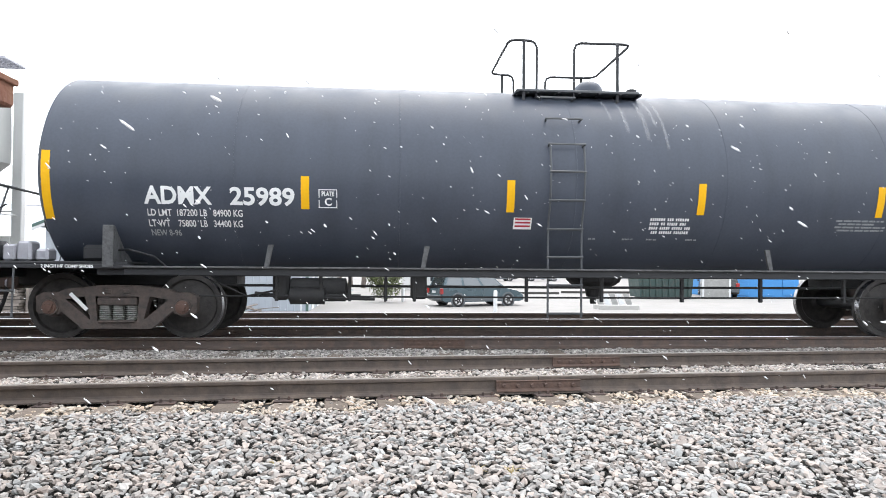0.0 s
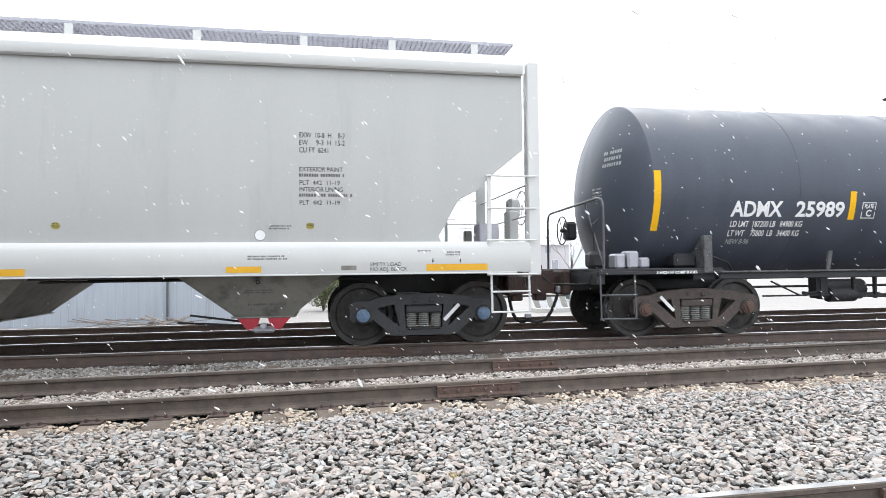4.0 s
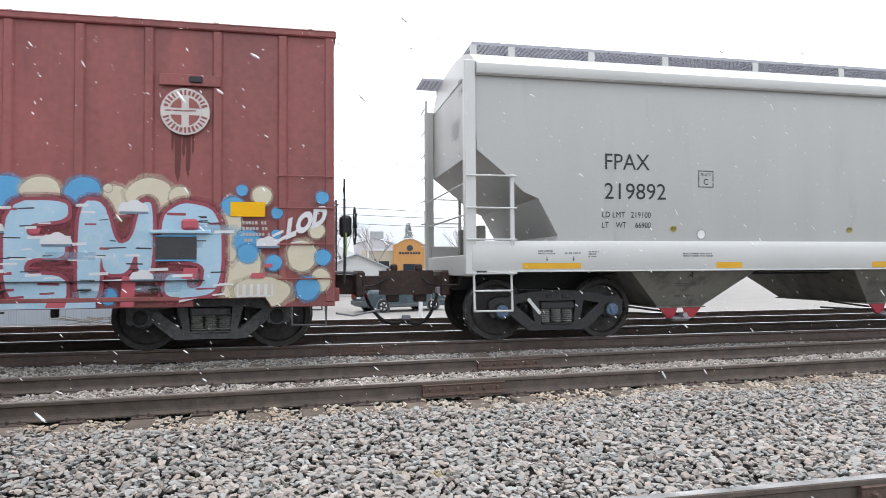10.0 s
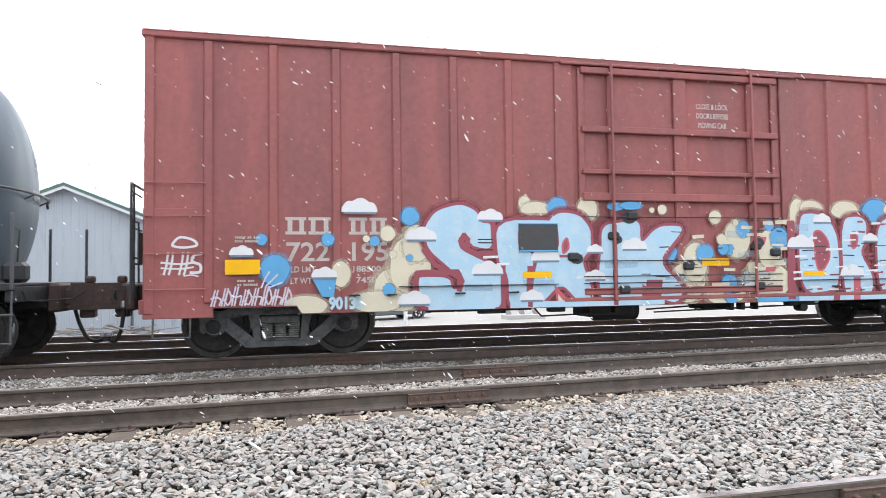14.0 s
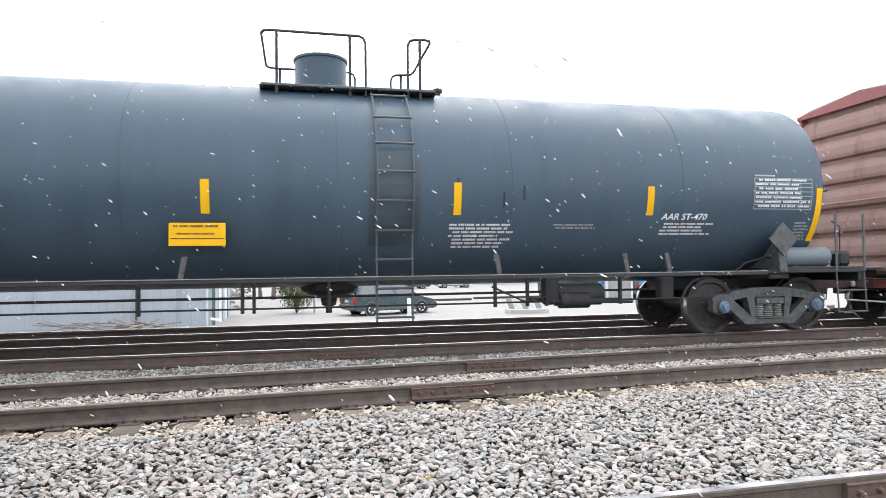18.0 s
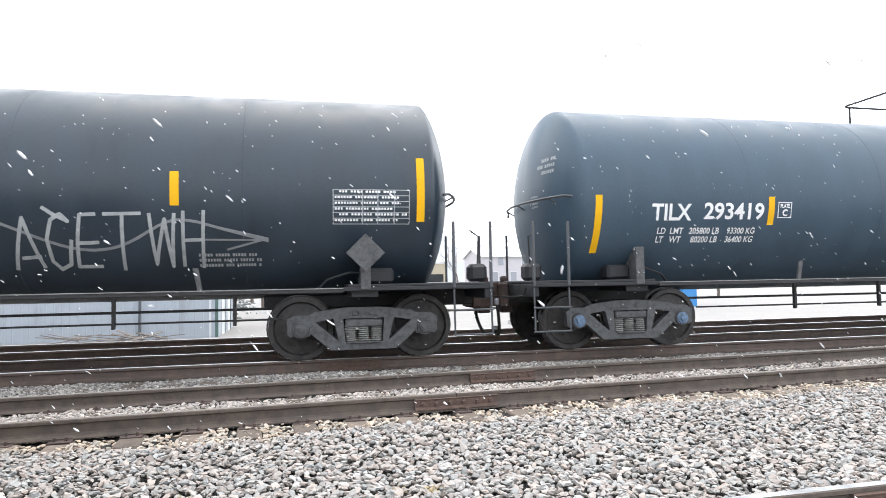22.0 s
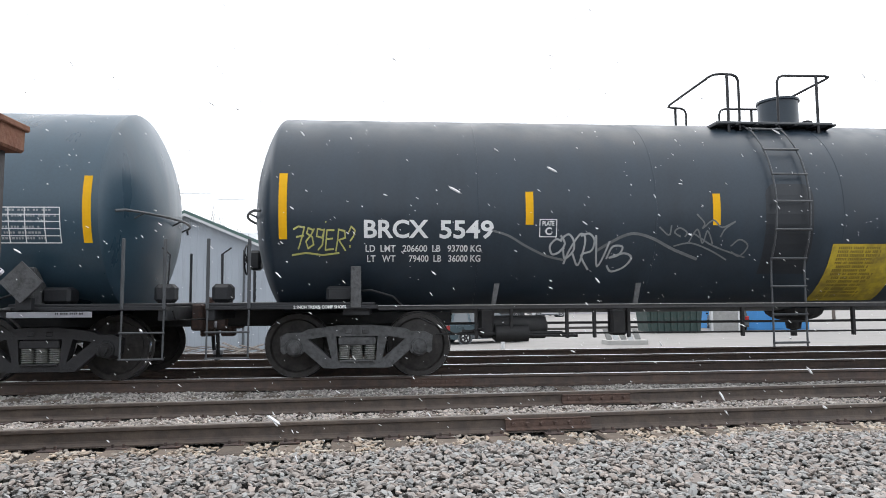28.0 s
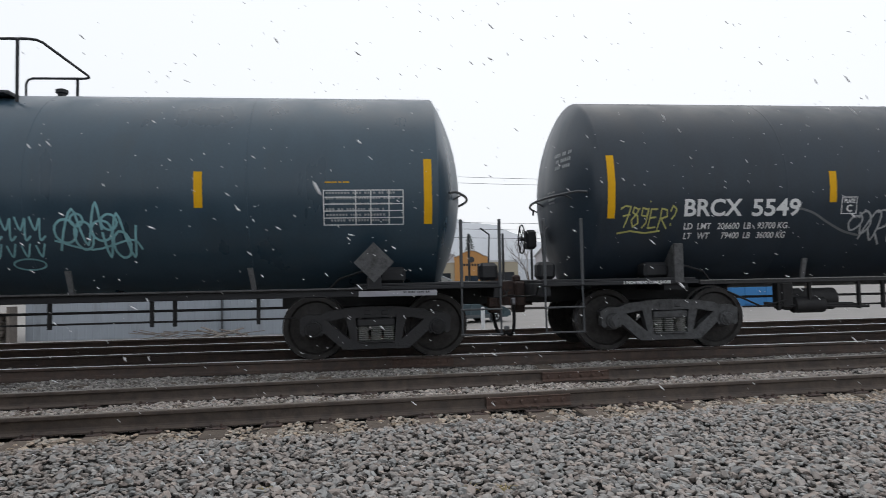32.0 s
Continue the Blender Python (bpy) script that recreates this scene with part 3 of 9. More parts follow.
def tie_clear(x, y, u, keep=0.26):
    """False where a bare tie end of the siding shows."""
    near = np.min(np.abs(x[:, None] - np.array(TIES[12])[None, :]), axis=1)
    gap = R1(x) - y
    return ~((near < 0.11) & (gap < -0.05) & (gap > -1.6) & (u > 0.45)) & ~((near < 0.14) & (gap < 0.40) & (gap > -0.05) & (u > keep))


def scatter(name, label, regions, material, seed, parent=None):
    """Loose stones as one mesh; a region is x0, x1, lower edge y(x), upper edge y(x), count a square metre, size, height above the bed."""
    rng = np.random.default_rng(seed)
    kinds = np.stack([stone_shape(rng) for _ in range(40)])
    vs = []
    for x0, x1, lo, hi, dens, size, lift in regions:
        for low in (0, 1):
            c = 1 / math.sqrt(dens)
            ya, yb = float(min(lo(x0), lo(x1))), float(max(hi(x0), hi(x1)))
            gx, gy = np.meshgrid(np.arange(x0, x1, c), np.arange(ya, yb, c))
            x = (gx + 0.5 * c * (np.arange(gx.shape[0]) % 2)[:, None]).ravel()
            y = gy.ravel()
            x = x + rng.uniform(-0.42, 0.42, len(x)) * c + 0.5 * c * low
            y = y + rng.uniform(-0.42, 0.42, len(y)) * c + 0.5 * c * low
            keep = tie_clear(x, y, rng.random(len(x))) & (y > lo(x)) & (y < hi(x)) & (rng.random(len(x)) < (0.03 if low else 0.95))
            x, y = x[keep], y[keep]
            n = len(x)
            s = size * (0.72 + 0.55 * rng.random(n) ** 1.5)
            R = turns(rng.uniform(0, 2 * np.pi, n), rng.normal(0, 0.34, n), rng.normal(0, 0.34, n))
            v = np.einsum("nij,nkj->nki", R, kinds[rng.integers(0, 40, n)]) * s[:, None, None]
            z = np.interp(y, PROF_Y, PROF_Z) + lift + rng.uniform(-0.6, 0.6, n) * size - 1.35 * low * size + 0.008 + 0.008 * np.sin(1.7 * x + 2.2 * y) + 0.006 * np.sin(4.1 * x - 3.3 * y) - 0.034 * np.where(y < R1(x), np.clip((0.75 - R1(x) + y) / 0.35, 0, 1), 0)
            vs.append((v + np.stack([x, y, z], -1)[:, None, :]).reshape(-1, 3))
    vs = np.concatenate(vs)
    fs = (STONE_T[None] + 12 * np.arange(len(vs) // 12)[:, None, None]).reshape(-1, 3)
    me = bpy.data.meshes.new(name)
    me.vertices.add(len(vs))
    me.vertices.foreach_set("co", vs.astype(np.float32).ravel())
    me.loops.add(len(fs) * 3)
    me.loops.foreach_set("vertex_index", fs.astype(np.int32).ravel())
    me.polygons.add(len(fs))
    me.polygons.foreach_set("loop_start", np.arange(0, len(fs) * 3, 3, dtype=np.int32))
    me.update(calc_edges=True)
    me.shade_flat()
    me.materials.append(material)
    ob = new(name, me)
    ob.parent = parent
    return tagged(ob, label, "gravel" if not parent else "", kind="stuff")


R1 = lambda x: 6.60 + 0.060 * x
R2 = lambda x: 8.11 + 0.060 * x
T1 = lambda x: 3.36 + 0.015 * x
scatter("ballast_stones", "loose pale grey crushed stone ballast", [
    (-4.2, 6.4, T1, lambda x: 5.0 + 0 * x, 500, 0.0305, 0.044),
    (-5.8, 8.6, lambda x: 5.0 + 0 * x, lambda x: R1(x) - 0.50 + 0.13 * np.sin(2.3 * x) + 0.07 * np.sin(7.1 * x), 500, 0.0305, 0.044),
    (-9, -5.8, lambda x: 4.0 + 0 * x, lambda x: R1(x) - 0.02, 520, 0.036, 0.03),
    (8.6, 13, lambda x: 4.0 + 0 * x, lambda x: R1(x) - 0.02, 520, 0.036, 0.03),
    (-6, 8, lambda x: 1.0 + 0 * x, lambda x: T1(x) - 0.16, 330, 0.042, 0.015),
    (-7, 9, lambda x: -2.45 + 0 * x, lambda x: 1.0 + 0 * x, 260, 0.046, 0.012),
], M_STONE, 5)
scatter("shoulder_stones", "tan and grey stones strewn round the tie ends", [
    (-5.8, 8.6, lambda x: R1(x) - 0.52 + 0.13 * np.sin(2.3 * x) + 0.07 * np.sin(7.1 * x), lambda x: R1(x) - 0.02, 560, 0.029, 0.038),
], M_STONETAN, 8)
scatter("track_gravel", "paler brownish gravel between the rails", [
    (-6.5, 10, lambda x: R1(x) + 0.10, lambda x: R2(x) - 0.06, 1150, 0.023, 0.0),
], M_STONEFAR, 6)
scatter("oily_gravel", "fine dark grey gravel beside the running rail", [
    (-8, 12, lambda x: R2(x) + 0.10, lambda x: 9.5 + 0 * x, 1100, 0.023, 0.012),
    (-12, 16, lambda x: 9.65 + 0 * x, lambda x: 10.9 + 0 * x, 60, 0.05, 0.0),
    (-12, 18, lambda x: 11.2 + 0 * x, lambda x: 12.45 + 0 * x, 120, 0.045, 0.01),
    (-12, 20, lambda x: 12.6 + 0 * x, lambda x: 13.9 + 0 * x, 60, 0.05, 0.0),
], M_STONEDUST, 7)


def single_stones():
    rng = np.random.default_rng(12)
    meshes = []
    for k in range(12):
        v = stone_shape(rng)
        me = bpy.data.meshes.new("stone")
        me.from_pydata([tuple(map(float, p)) for p in v], [], STONE_F)
        me.materials.append(M_STONEONE)
        meshes.append(me)
    for k in range(300):
        x, y = float(rng.uniform(-1.2, 4.6)), float(rng.uniform(3.55, 4.7))
        s = float(0.030 * rng.uniform(0.8, 1.2))
        o = new("stone", meshes[k % 12])
        o.parent = ground
        o.matrix_basis = pose(x, y, ground_z(y) + 0.06, *[float(a) for a in rng.uniform([-18, -18, 0], [18, 18, 360])]) @ Matrix.Scale(s, 4)




def dry_tufts():
    """Small dry weeds between the stones."""
    rng = random.Random(31)
    for x, y, n in ((0.82, 4.23, 16), (-0.74, 4.46, 9), (0.62, 4.30, 7)):
        tuft = thing("dry_weed", "dry straw-yellow weed between the ballast stones", "weed", pose(x, y, ground_z(y) + 0.045), group="dry weeds in the ballast")
        for k in range(n):
            a, h, w = rng.uniform(0, 6.28), rng.uniform(0.025, 0.06), rng.uniform(0.03, 0.09)
            c, s_ = math.cos(a), math.sin(a)
            o = (rng.uniform(-0.02, 0.02), rng.uniform(-0.02, 0.02))
            part("blade", Shape().tube([(o[0], o[1], 0), (o[0] + c * w * 0.4, o[1] + s_ * w * 0.4, h * 0.8), (o[0] + c * w, o[1] + s_ * w, h * 0.85)], 0.0032, 4, 0.001), M_DRYGRASS, tuft)


dry_tufts()


# ---- rolling stock: local x along the car, -y towards the lens, z 0 at the rail top ----
YC = 10.30
AXLE_R = 0.457
HALF_AXLE = 0.868
WHEELSETS = []
CARS = []
SLACK = {}

wheel_shape = Shape().turn([(-0.068, 0.06), (-0.068, 0.12), (-0.045, 0.17), (-0.03, 0.36), (-0.068, 0.385), (-0.068, 0.452), (-0.06, 0.457), (0.035, 0.459), (0.05, 0.482), (0.068, 0.482), (0.07, 0.46), (0.07, 0.39), (0.03, 0.36), (0.03, 0.17), (0.07, 0.12), (0.07, 0.06)], "y", (0, 0, 0), 40)
wheel_mesh = wheel_shape.mesh("wheel", M_WHEEL, True)
wheel_mesh.materials.append(M_TREAD)
for p in wheel_mesh.polygons:
    c = p.center
    if 0.446 < math.hypot(c.x, c.z) < 0.476 and abs(p.normal.y) < 0.75:
        p.material_index = 1
axle_mesh = Shape().turn([(-1.06, 0.06), (-1.06, 0.075), (-0.85, 0.08), (-0.7, 0.095), (0, 0.085), (0.7, 0.095), (0.85, 0.08), (1.06, 0.075), (1.06, 0.06)], "y", (0, 0, 0), 14).mesh("wheelset", M_OILSHADE, True)


def truck(car, xc, frame_mat, cap_mat, spring_mat=None, caps_label=""):
    for dx in (-HALF_AXLE, HALF_AXLE):
        ws = part("wheelset", axle_mesh, None, car, "steel axle with two wheels")
        ws.matrix_basis = pose(xc + dx, 0, AXLE_R)
        for sd in (-1, 1):
            w = part("wheel", wheel_mesh, None, ws)
            w.matrix_basis = pose(0, sd * 0.753, 0, 0, 0, 0 if sd < 0 else 180)
        WHEELSETS.append((ws, xc + dx))
    part("bolster", Shape().box(xc - 0.18, xc + 0.18, -1.02, 1.02, 0.5, 0.72, 0.03), frame_mat, car)
    for sd in (-1, 1):
        a, b = (sd * 0.99, sd * 1.13) if sd > 0 else (-1.13, -0.99)
        s = Shape()
        s.prism([(xc - 0.44, 0.60), (xc + 0.44, 0.60), (xc + 0.40, 0.735), (xc + 0.2, 0.755), (xc - 0.2, 0.755), (xc - 0.40, 0.735)], "y", a, b)
        for m in (-1, 1):
            q = lambda pts: s.prism([(xc + m * x, z) for x, z in pts], "y", a, b)
            q([(0.40, 0.735), (0.44, 0.60), (0.70, 0.555), (0.76, 0.66), (0.68, 0.70)])
            q([(0.70, 0.555), (0.76, 0.66), (0.96, 0.655), (1.06, 0.60), (1.05, 0.50), (0.82, 0.52)])
            q([(0.28, 0.155), (0.28, 0.27), (0.37, 0.30), (0.70, 0.58), (0.84, 0.55), (0.79, 0.45), (0.46, 0.165)])
            q([(0.26, 0.26), (0.35, 0.29), (0.43, 0.62), (0.29, 0.62)])
            q([(0.75, 0.53), (0.72, 0.42), (0.76, 0.36), (0.80, 0.37), (0.80, 0.53)])
            q([(1.05, 0.53), (1.05, 0.40), (1.01, 0.36), (0.96, 0.38), (0.96, 0.53)])
            s.turn([(a - 0.04 if sd < 0 else a, 0.11), (b, 0.15)], "y", (xc + m * HALF_AXLE, 0, AXLE_R), 14)
        s.prism([(xc - 0.30, 0.165), (xc + 0.30, 0.165), (xc + 0.30, 0.265), (xc - 0.30, 0.265)], "y", a, b)
        s.box(xc - 0.26, xc + 0.26, a - 0.02, b + 0.02, 0.48, 0.585, 0.015)
        s.box(xc - 0.24, xc + 0.24, a - 0.03, b + 0.03, 0.245, 0.275, 0.01)
        for u in (-0.12, 0.12):
            s.box(xc + u - 0.05, xc + u + 0.05, a - 0.012, b + 0.012, 0.635, 0.70, 0.012)
        sf = part("side_frame", s, frame_mat, car, "cast side frame with triangular windows")
        for u in (-0.18, 0.0, 0.18):
            prof = []
            for k in range(15):
                z = 0.275 + 0.205 * k / 14
                prof.append((z, 0.088 if k % 2 else 0.06))
            part("spring", Shape().turn(prof, "z", (xc + u, (a + b) / 2, 0), 10), M_SPRING, sf)
        for m in (-1, 1):
            yo = sd * 1.13
            k = [(0, 0.09), (0.045, 0.095), (0.06, 0.085), (0.065, 0.05), (0.085, 0.05), (0.09, 0.03)]
            cap = part("bearing_cap", Shape().turn([(sd * u, r) for u, r in k], "y", (xc + m * HALF_AXLE, yo, AXLE_R), 16), cap_mat, sf, caps_label, True)
            for t in range(3):
                an = 2.1 * t + 0.5
                cx, cz = xc + m * HALF_AXLE + 0.062 * math.cos(an), AXLE_R + 0.062 * math.sin(an)
                s2 = Shape().turn([(0, 0.016), (sd * 0.03, 0.016)], "y", (cx, yo + sd * 0.055, cz), 6)
                part("cap_screw", s2, cap_mat, sf)


def coupler(car, xe, dirn, mat_=None, face=0.62):
    """Draft gear, shank and knuckle at a car's end; dirn +1 or -1; face: reach of the pulling face past xe."""
    mat_ = mat_ or M_COUPLER
    d = dirn
    s = Shape()
    s.box(xe - d * 0.25, xe + d * (face - 0.30), -0.10, 0.10, 0.76, 0.98, 0.015)
    part("coupler_shank", s, mat_, car)
    x = xe + d * face
    g = Shape()
    g.prism([(x - d * 0.40, -0.15), (x - d * 0.08, -0.20), (x + d * 0.10, -0.19), (x + d * 0.15, -0.13), (x + d * 0.02, -0.06), (x - d * 0.02, 0.06), (x - d * 0.06, 0.20), (x - d * 0.40, 0.16)], "z", 0.68, 1.06)
    g.box(x - d * 0.30, x - d * 0.10, -0.09, 0.09, 0.56, 0.69, 0.02)
    g.box(x - d * 0.24, x - d * 0.12, -0.07, 0.07, 1.05, 1.16, 0.025)
    part("coupler_head", g, mat_, car)
    kn = Shape().turn([(0.69, 0.06), (0.70, 0.09), (1.03, 0.09), (1.05, 0.06)], "z", (x, 0.13, 0), 12)
    part("knuckle", kn, mat_, car)
    part("draft_stop", Shape().box(xe - d * 0.02, xe + d * 0.14, -0.34, 0.34, 0.66, 1.06, 0.03), mat_, car)
    lev = Shape().tube([(xe + d * 0.02, -1.25, 0.98), (xe + d * 0.04, -1.2, 0.86), (xe + d * 0.1, -0.9, 0.84), (xe + d * 0.3, -0.3, 0.84), (xe + d * (face - 0.1), -0.05, 1.04)], 0.013, 6)
    part("uncoupling_lever", lev, M_OILSHADE, car)
    y = 0.22 * d
    p0, p1, p2 = Vector((xe + d * 0.16, y, 0.74)), Vector((xe + d * face * 0.50, y * 0.9, 0.06)), Vector((x, 0, 0.25))
    hose = Shape().tube([p0 * (1 - t) ** 2 + p1 * 2 * t * (1 - t) + p2 * t * t for t in [k / 9 for k in range(10)]], 0.028, 8)
    part("angle_cock_valve", Shape().box(xe + d * 0.04, xe + d * 0.20, y - 0.05, y + 0.05, 0.69, 0.80, 0.02), M_GALV, car)
    h = part("air_hose", hose, M_RUBBER, car, "black rubber brake hose hanging at the coupling")
    part("hose_coupling", Shape().box(xe + d * (face - 0.05), xe + d * (face + 0.03), -0.03, 0.03, 0.275, 0.345, 0.012), M_GALV, h)


def brake_wheel(car, x, y, z, r, material, stem=0.12, dirn=1):
    s = Shape()
    ring = [(x, y + r * math.cos(t * math.pi / 12), z + r * math.sin(t * math.pi / 12)) for t in range(25)]
    s.tube(ring, 0.013, 6)
    for t in range(5):
        a = 2 * math.pi * t / 5
        s.tube([(x, y, z), (x + 0.02 * dirn, y + r * math.cos(a), z + r * math.sin(a))], 0.009, 5)
    s.turn([(-0.03, 0.035), (0.04, 0.03)], "x", (x, y, z), 10)
    w = part("brake_wheel", s, material, car, "spoked hand brake wheel")
    part("brake_gear_box", Shape().box(x - dirn * stem - 0.09, x - dirn * stem + 0.09, y - 0.13, y + 0.13, z - 0.17, z + 0.15, 0.04), material, car)
    ch = Shape()
    for k in range(9):
        zz = z - 0.2 - 0.055 * k
        ch.tube([(x - dirn * stem + (0.012 if k % 2 else 0), y - 0.04, zz), (x - dirn * stem, y - 0.055 + (0.02 if k % 2 else 0), zz - 0.025), (x - dirn * stem, y - 0.04, zz - 0.05)], 0.008, 5)
    part("brake_chain", ch, material, car)


def ladder(car, xa, xb, y0, z0, z1, rungs, material, r=0.014, stile=0.03, bend=None, ztop=None):
    """Two stiles and rungs; bend maps z to y."""
    yf = bend or (lambda z: y0)
    ztop = ztop or z1
    zs = [z0 + (ztop - z0) * k / 14 for k in range(15)]
    for x in (xa, xb):
        part("ladder_stile", Shape().tube([(x, yf(z), z) for z in zs], stile / 2, 6), material, car)
    for k in range(rungs):
        z = z0 + 0.06 + (z1 - z0 - 0.1) * k / (rungs - 1)
        pts = [(xa - 0.02, yf(z) - 0.012, z), (xb + 0.02, yf(z) - 0.012, z)]
        if z > ztop:
            # above the stiles the rungs are welded to the shell
            pts = [(xa, yf(z) + 0.10, z - 0.02)] + pts + [(xb, yf(z) + 0.10, z - 0.02)]
        part("ladder_rung", Shape().tube(pts, r, 6), material, car)


HEAD_D = 0.46


def head_reach(q, soft):
    """How far a dished end stands out, 0 at the seam to 1 at its middle, at q of the radius; soft: how round its shoulder is."""
    u = 1 - q * q
    return (1 - soft) * u + soft * math.sqrt(max(0.0, u))


def tank_head(xl, xr, r, soft):
    """Profile of a tank with dished ends."""
    left = [(xl + HEAD_D * (1 - head_reach(q, soft)), r * q) for q in (0.012, 0.12, 0.25, 0.38, 0.5, 0.62, 0.73, 0.82, 0.89, 0.94, 0.97, 0.99, 1.0)]
    return left + [(xl + xr - x, q) for x, q in left[::-1]]


def tank_car(label, xc, r, zc, xl, xr, xa, xb, paint, frame_mat, cap_mat, lad, plat, stripes, sill, hangers, left_face, right_face, dome, rails, brackets, plate_box=None, shift=0.0, gear=None, soft=0.15, hoop=False, patch=True, slack=()):
    """A tank car. All x are along the train; local x is taken from xc."""
    car = thing("tank_car", label, "tank car", pose(xc, YC, 0), group="cars of the freight train")
    CARS.append((car, xc + shift))
    if slack:
        SLACK[car.name] = slack
    xl, xr, xa, xb = xl - xc, xr - xc, xa - xc, xb - xc
    r, zc = r + 0.02, zc - 0.02
    shell = part("tank_shell", Shape().turn(tank_head(xl, xr, r, soft), "x", (0, 0, zc), 96), paint, car, "", True)
    skin = lambda u, v, off=0.004: (u, -math.sqrt(max(0.01, (r + off) ** 2 - (v - zc) ** 2)), v)
    for k in range(1, 6):
        xs = xl + HEAD_D + (xr - xl - 2 * HEAD_D) * k / 6 + 0.13 * (k % 2)
        part("weld_seam", Shape().turn([(-0.012, r - 0.004), (-0.008, r + 0.003), (0.008, r + 0.003), (0.012, r - 0.004)], "x", (xs, 0, zc), 96), paint, shell, "", True)
    # stub sills, bolsters and saddles
    for x, d in ((xa, -1), (xb, 1)):
        e = xl - 0.42 if d < 0 else xr + 0.42
        part("stub_sill", Shape().box(x - d * 1.4, e, -0.3, 0.3, 0.72, 1.06, 0.02), M_OILSHADE, car)
        part("body_bolster", Shape().prism([(-1.35, 0.90), (1.35, 0.90), (1.35, 1.0), (0.4, 1.02), (-0.4, 1.02), (-1.35, 1.0)], "x", x - 0.18, x + 0.18), M_BLACK, car)
        part("tank_saddle", Shape().prism([(-1.42, 1.0), (-1.36, 1.55), (-1.0, 1.2), (0, 0.9), (1.0, 1.2), (1.36, 1.55), (1.42, 1.0)], "x", x - 0.05, x + 0.05), M_DUSTFRAME, car, "grey saddle plate under the tank")
        part("saddle_flange", Shape().box(x - 0.07, x + 0.07, -1.47, -1.425, 1.0, 1.56, 0.008), M_DUSTFRAME, car)
        part("end_sill", Shape().box(e - d * 0.12, e, -1.42, 1.42, 0.84, 1.04, 0.015), M_BLACK, car)
        part("end_platform", Shape().box(x - d * 0.25, e, -1.45, 1.45, 1.04, 1.075, 0.006), M_BLACK, car, "black steel end platform")
        part("end_side_sill", Shape().box(x - d * 0.3, e, -1.455, -1.40, 0.985, 1.04, 0.008), M_BLACK, car)
        coupler(car, e, d, face=(left_face - xc - e) * d if d < 0 else (right_face - xc - e) * d)
        if hoop:
            # one tall rail across the whole end
            xh = e - d * 0.10
            rail_pts = [(xh, -1.42, 1.06), (xh, -1.42, 2.0), (xh, -1.36, 2.10), (xh, -1.24, 2.13), (xh, 0.80, 2.07), (xh, 0.92, 2.03), (xh, 0.97, 1.92), (xh, 0.97, 1.06)]
            part("end_handrail", Shape().tube(rail_pts, 0.021, 8), M_LADDER, car, "bent steel rail across the car end")
            part("rail_stay", Shape().tube([(xh, -0.75, 2.1), (xh - d * 0.04, -1.35, 1.07)], 0.014, 6), M_LADDER, car)
        else:
            # a curved rail stood off the dished end, and corner stanchions
            edge = xl if d < 0 else xr
            reach = lambda y: edge - d * HEAD_D * (1 - head_reach(min(1.0, math.hypot(y, 0.1) / r), soft)) + d * 0.13
            ys_ = [-1.32 + 2.64 * k / 12 for k in range(13)]
            bar_pts = [(reach(-1.32) - d * 0.1, -1.40, 2.32)] + [(reach(y), y, 2.34) for y in ys_] + [(reach(1.32), 1.36, 2.26)]
            part("end_handrail", Shape().tube(bar_pts, 0.02, 8), M_LADDER, car, "curved steel rail round the dished end")
            for y in (-1.0, 0.0, 1.0):
                part("rail_stay", Shape().tube([(reach(y), y, 2.34), (reach(y) - d * 0.15, y, 2.26)], 0.013, 6), M_LADDER, car)
            for sd in (-1, 1):
                for u in (0.03, 0.57):
                    part("stanchion", Shape().box(e - d * u - 0.022, e - d * u + 0.022, sd * 1.45 - 0.016, sd * 1.45 + 0.016, 1.0, 1.94, 0.01), M_LADDER, car, "flat grey corner stanchion")
        part("brake_valve", Shape().box(x + d * 0.05, x + d * 0.42, -1.25, -0.95, 1.08, 1.30, 0.04), M_BLACK, car)
        part("valve_pipe", Shape().tube([(x + d * 0.1, -1.2, 1.22), (x - d * 0.2, -1.28, 1.24), (x - d * 0.5, -1.2, 1.15), (x - d * 0.7, -1.1, 0.95)], 0.016, 6), M_BLACK, car)
        st = Shape()
        for u in (0.0, 0.54):
            st.tube([(e - d * (0.03 + u), -1.44, 0.98), (e - d * (0.03 + u), -1.47, 0.34)], 0.014, 6)
        for z in (0.345, 0.69):
            st.tube([(e - d * 0.01, -1.47, z), (e - d * 0.59, -1.47, z)], 0.014, 6)
        part("sill_step", st, M_LADDER, car)
        truck(car, x, frame_mat, cap_mat)
    # side sill or rail with brackets
    if sill == "beam":
        part("side_sill", Shape().box(xa + 0.2, xb - 0.2, -1.44, -1.36, 0.90, 1.02, 0.01), M_BLACK, car, "black side sill under the tank")
        part("side_sill", Shape().box(xa + 0.2, xb - 0.2, 1.36, 1.44, 0.90, 1.02, 0.01), M_BLACK, car)
        # paler lip gives the sill's top edge its highlight by colour
        part("sill_lip", Shape().box(xa + 0.2, xb - 0.2, -1.49, -1.44, 1.0, 1.025, 0.005), M_DUSTFRAME, car)
    else:
        for sd in (-1, 1):
            part("side_rail", Shape().box(xa + 0.3, xb - 0.3, sd * 1.46 - 0.02, sd * 1.46 + 0.02, 0.965, 1.018, 0.008), M_BLACKFRAME, car, "black safety rail along the tank")
            # the bright line of light on the rail top is a pale-coloured lip
            part("rail_lip", Shape().box(xa + 0.3, xb - 0.3, sd * 1.46 - 0.026, sd * 1.46 + 0.026, 1.018, 1.032, 0.004), M_SPRING, car, "pale lip coloured as the highlight along the rail top")
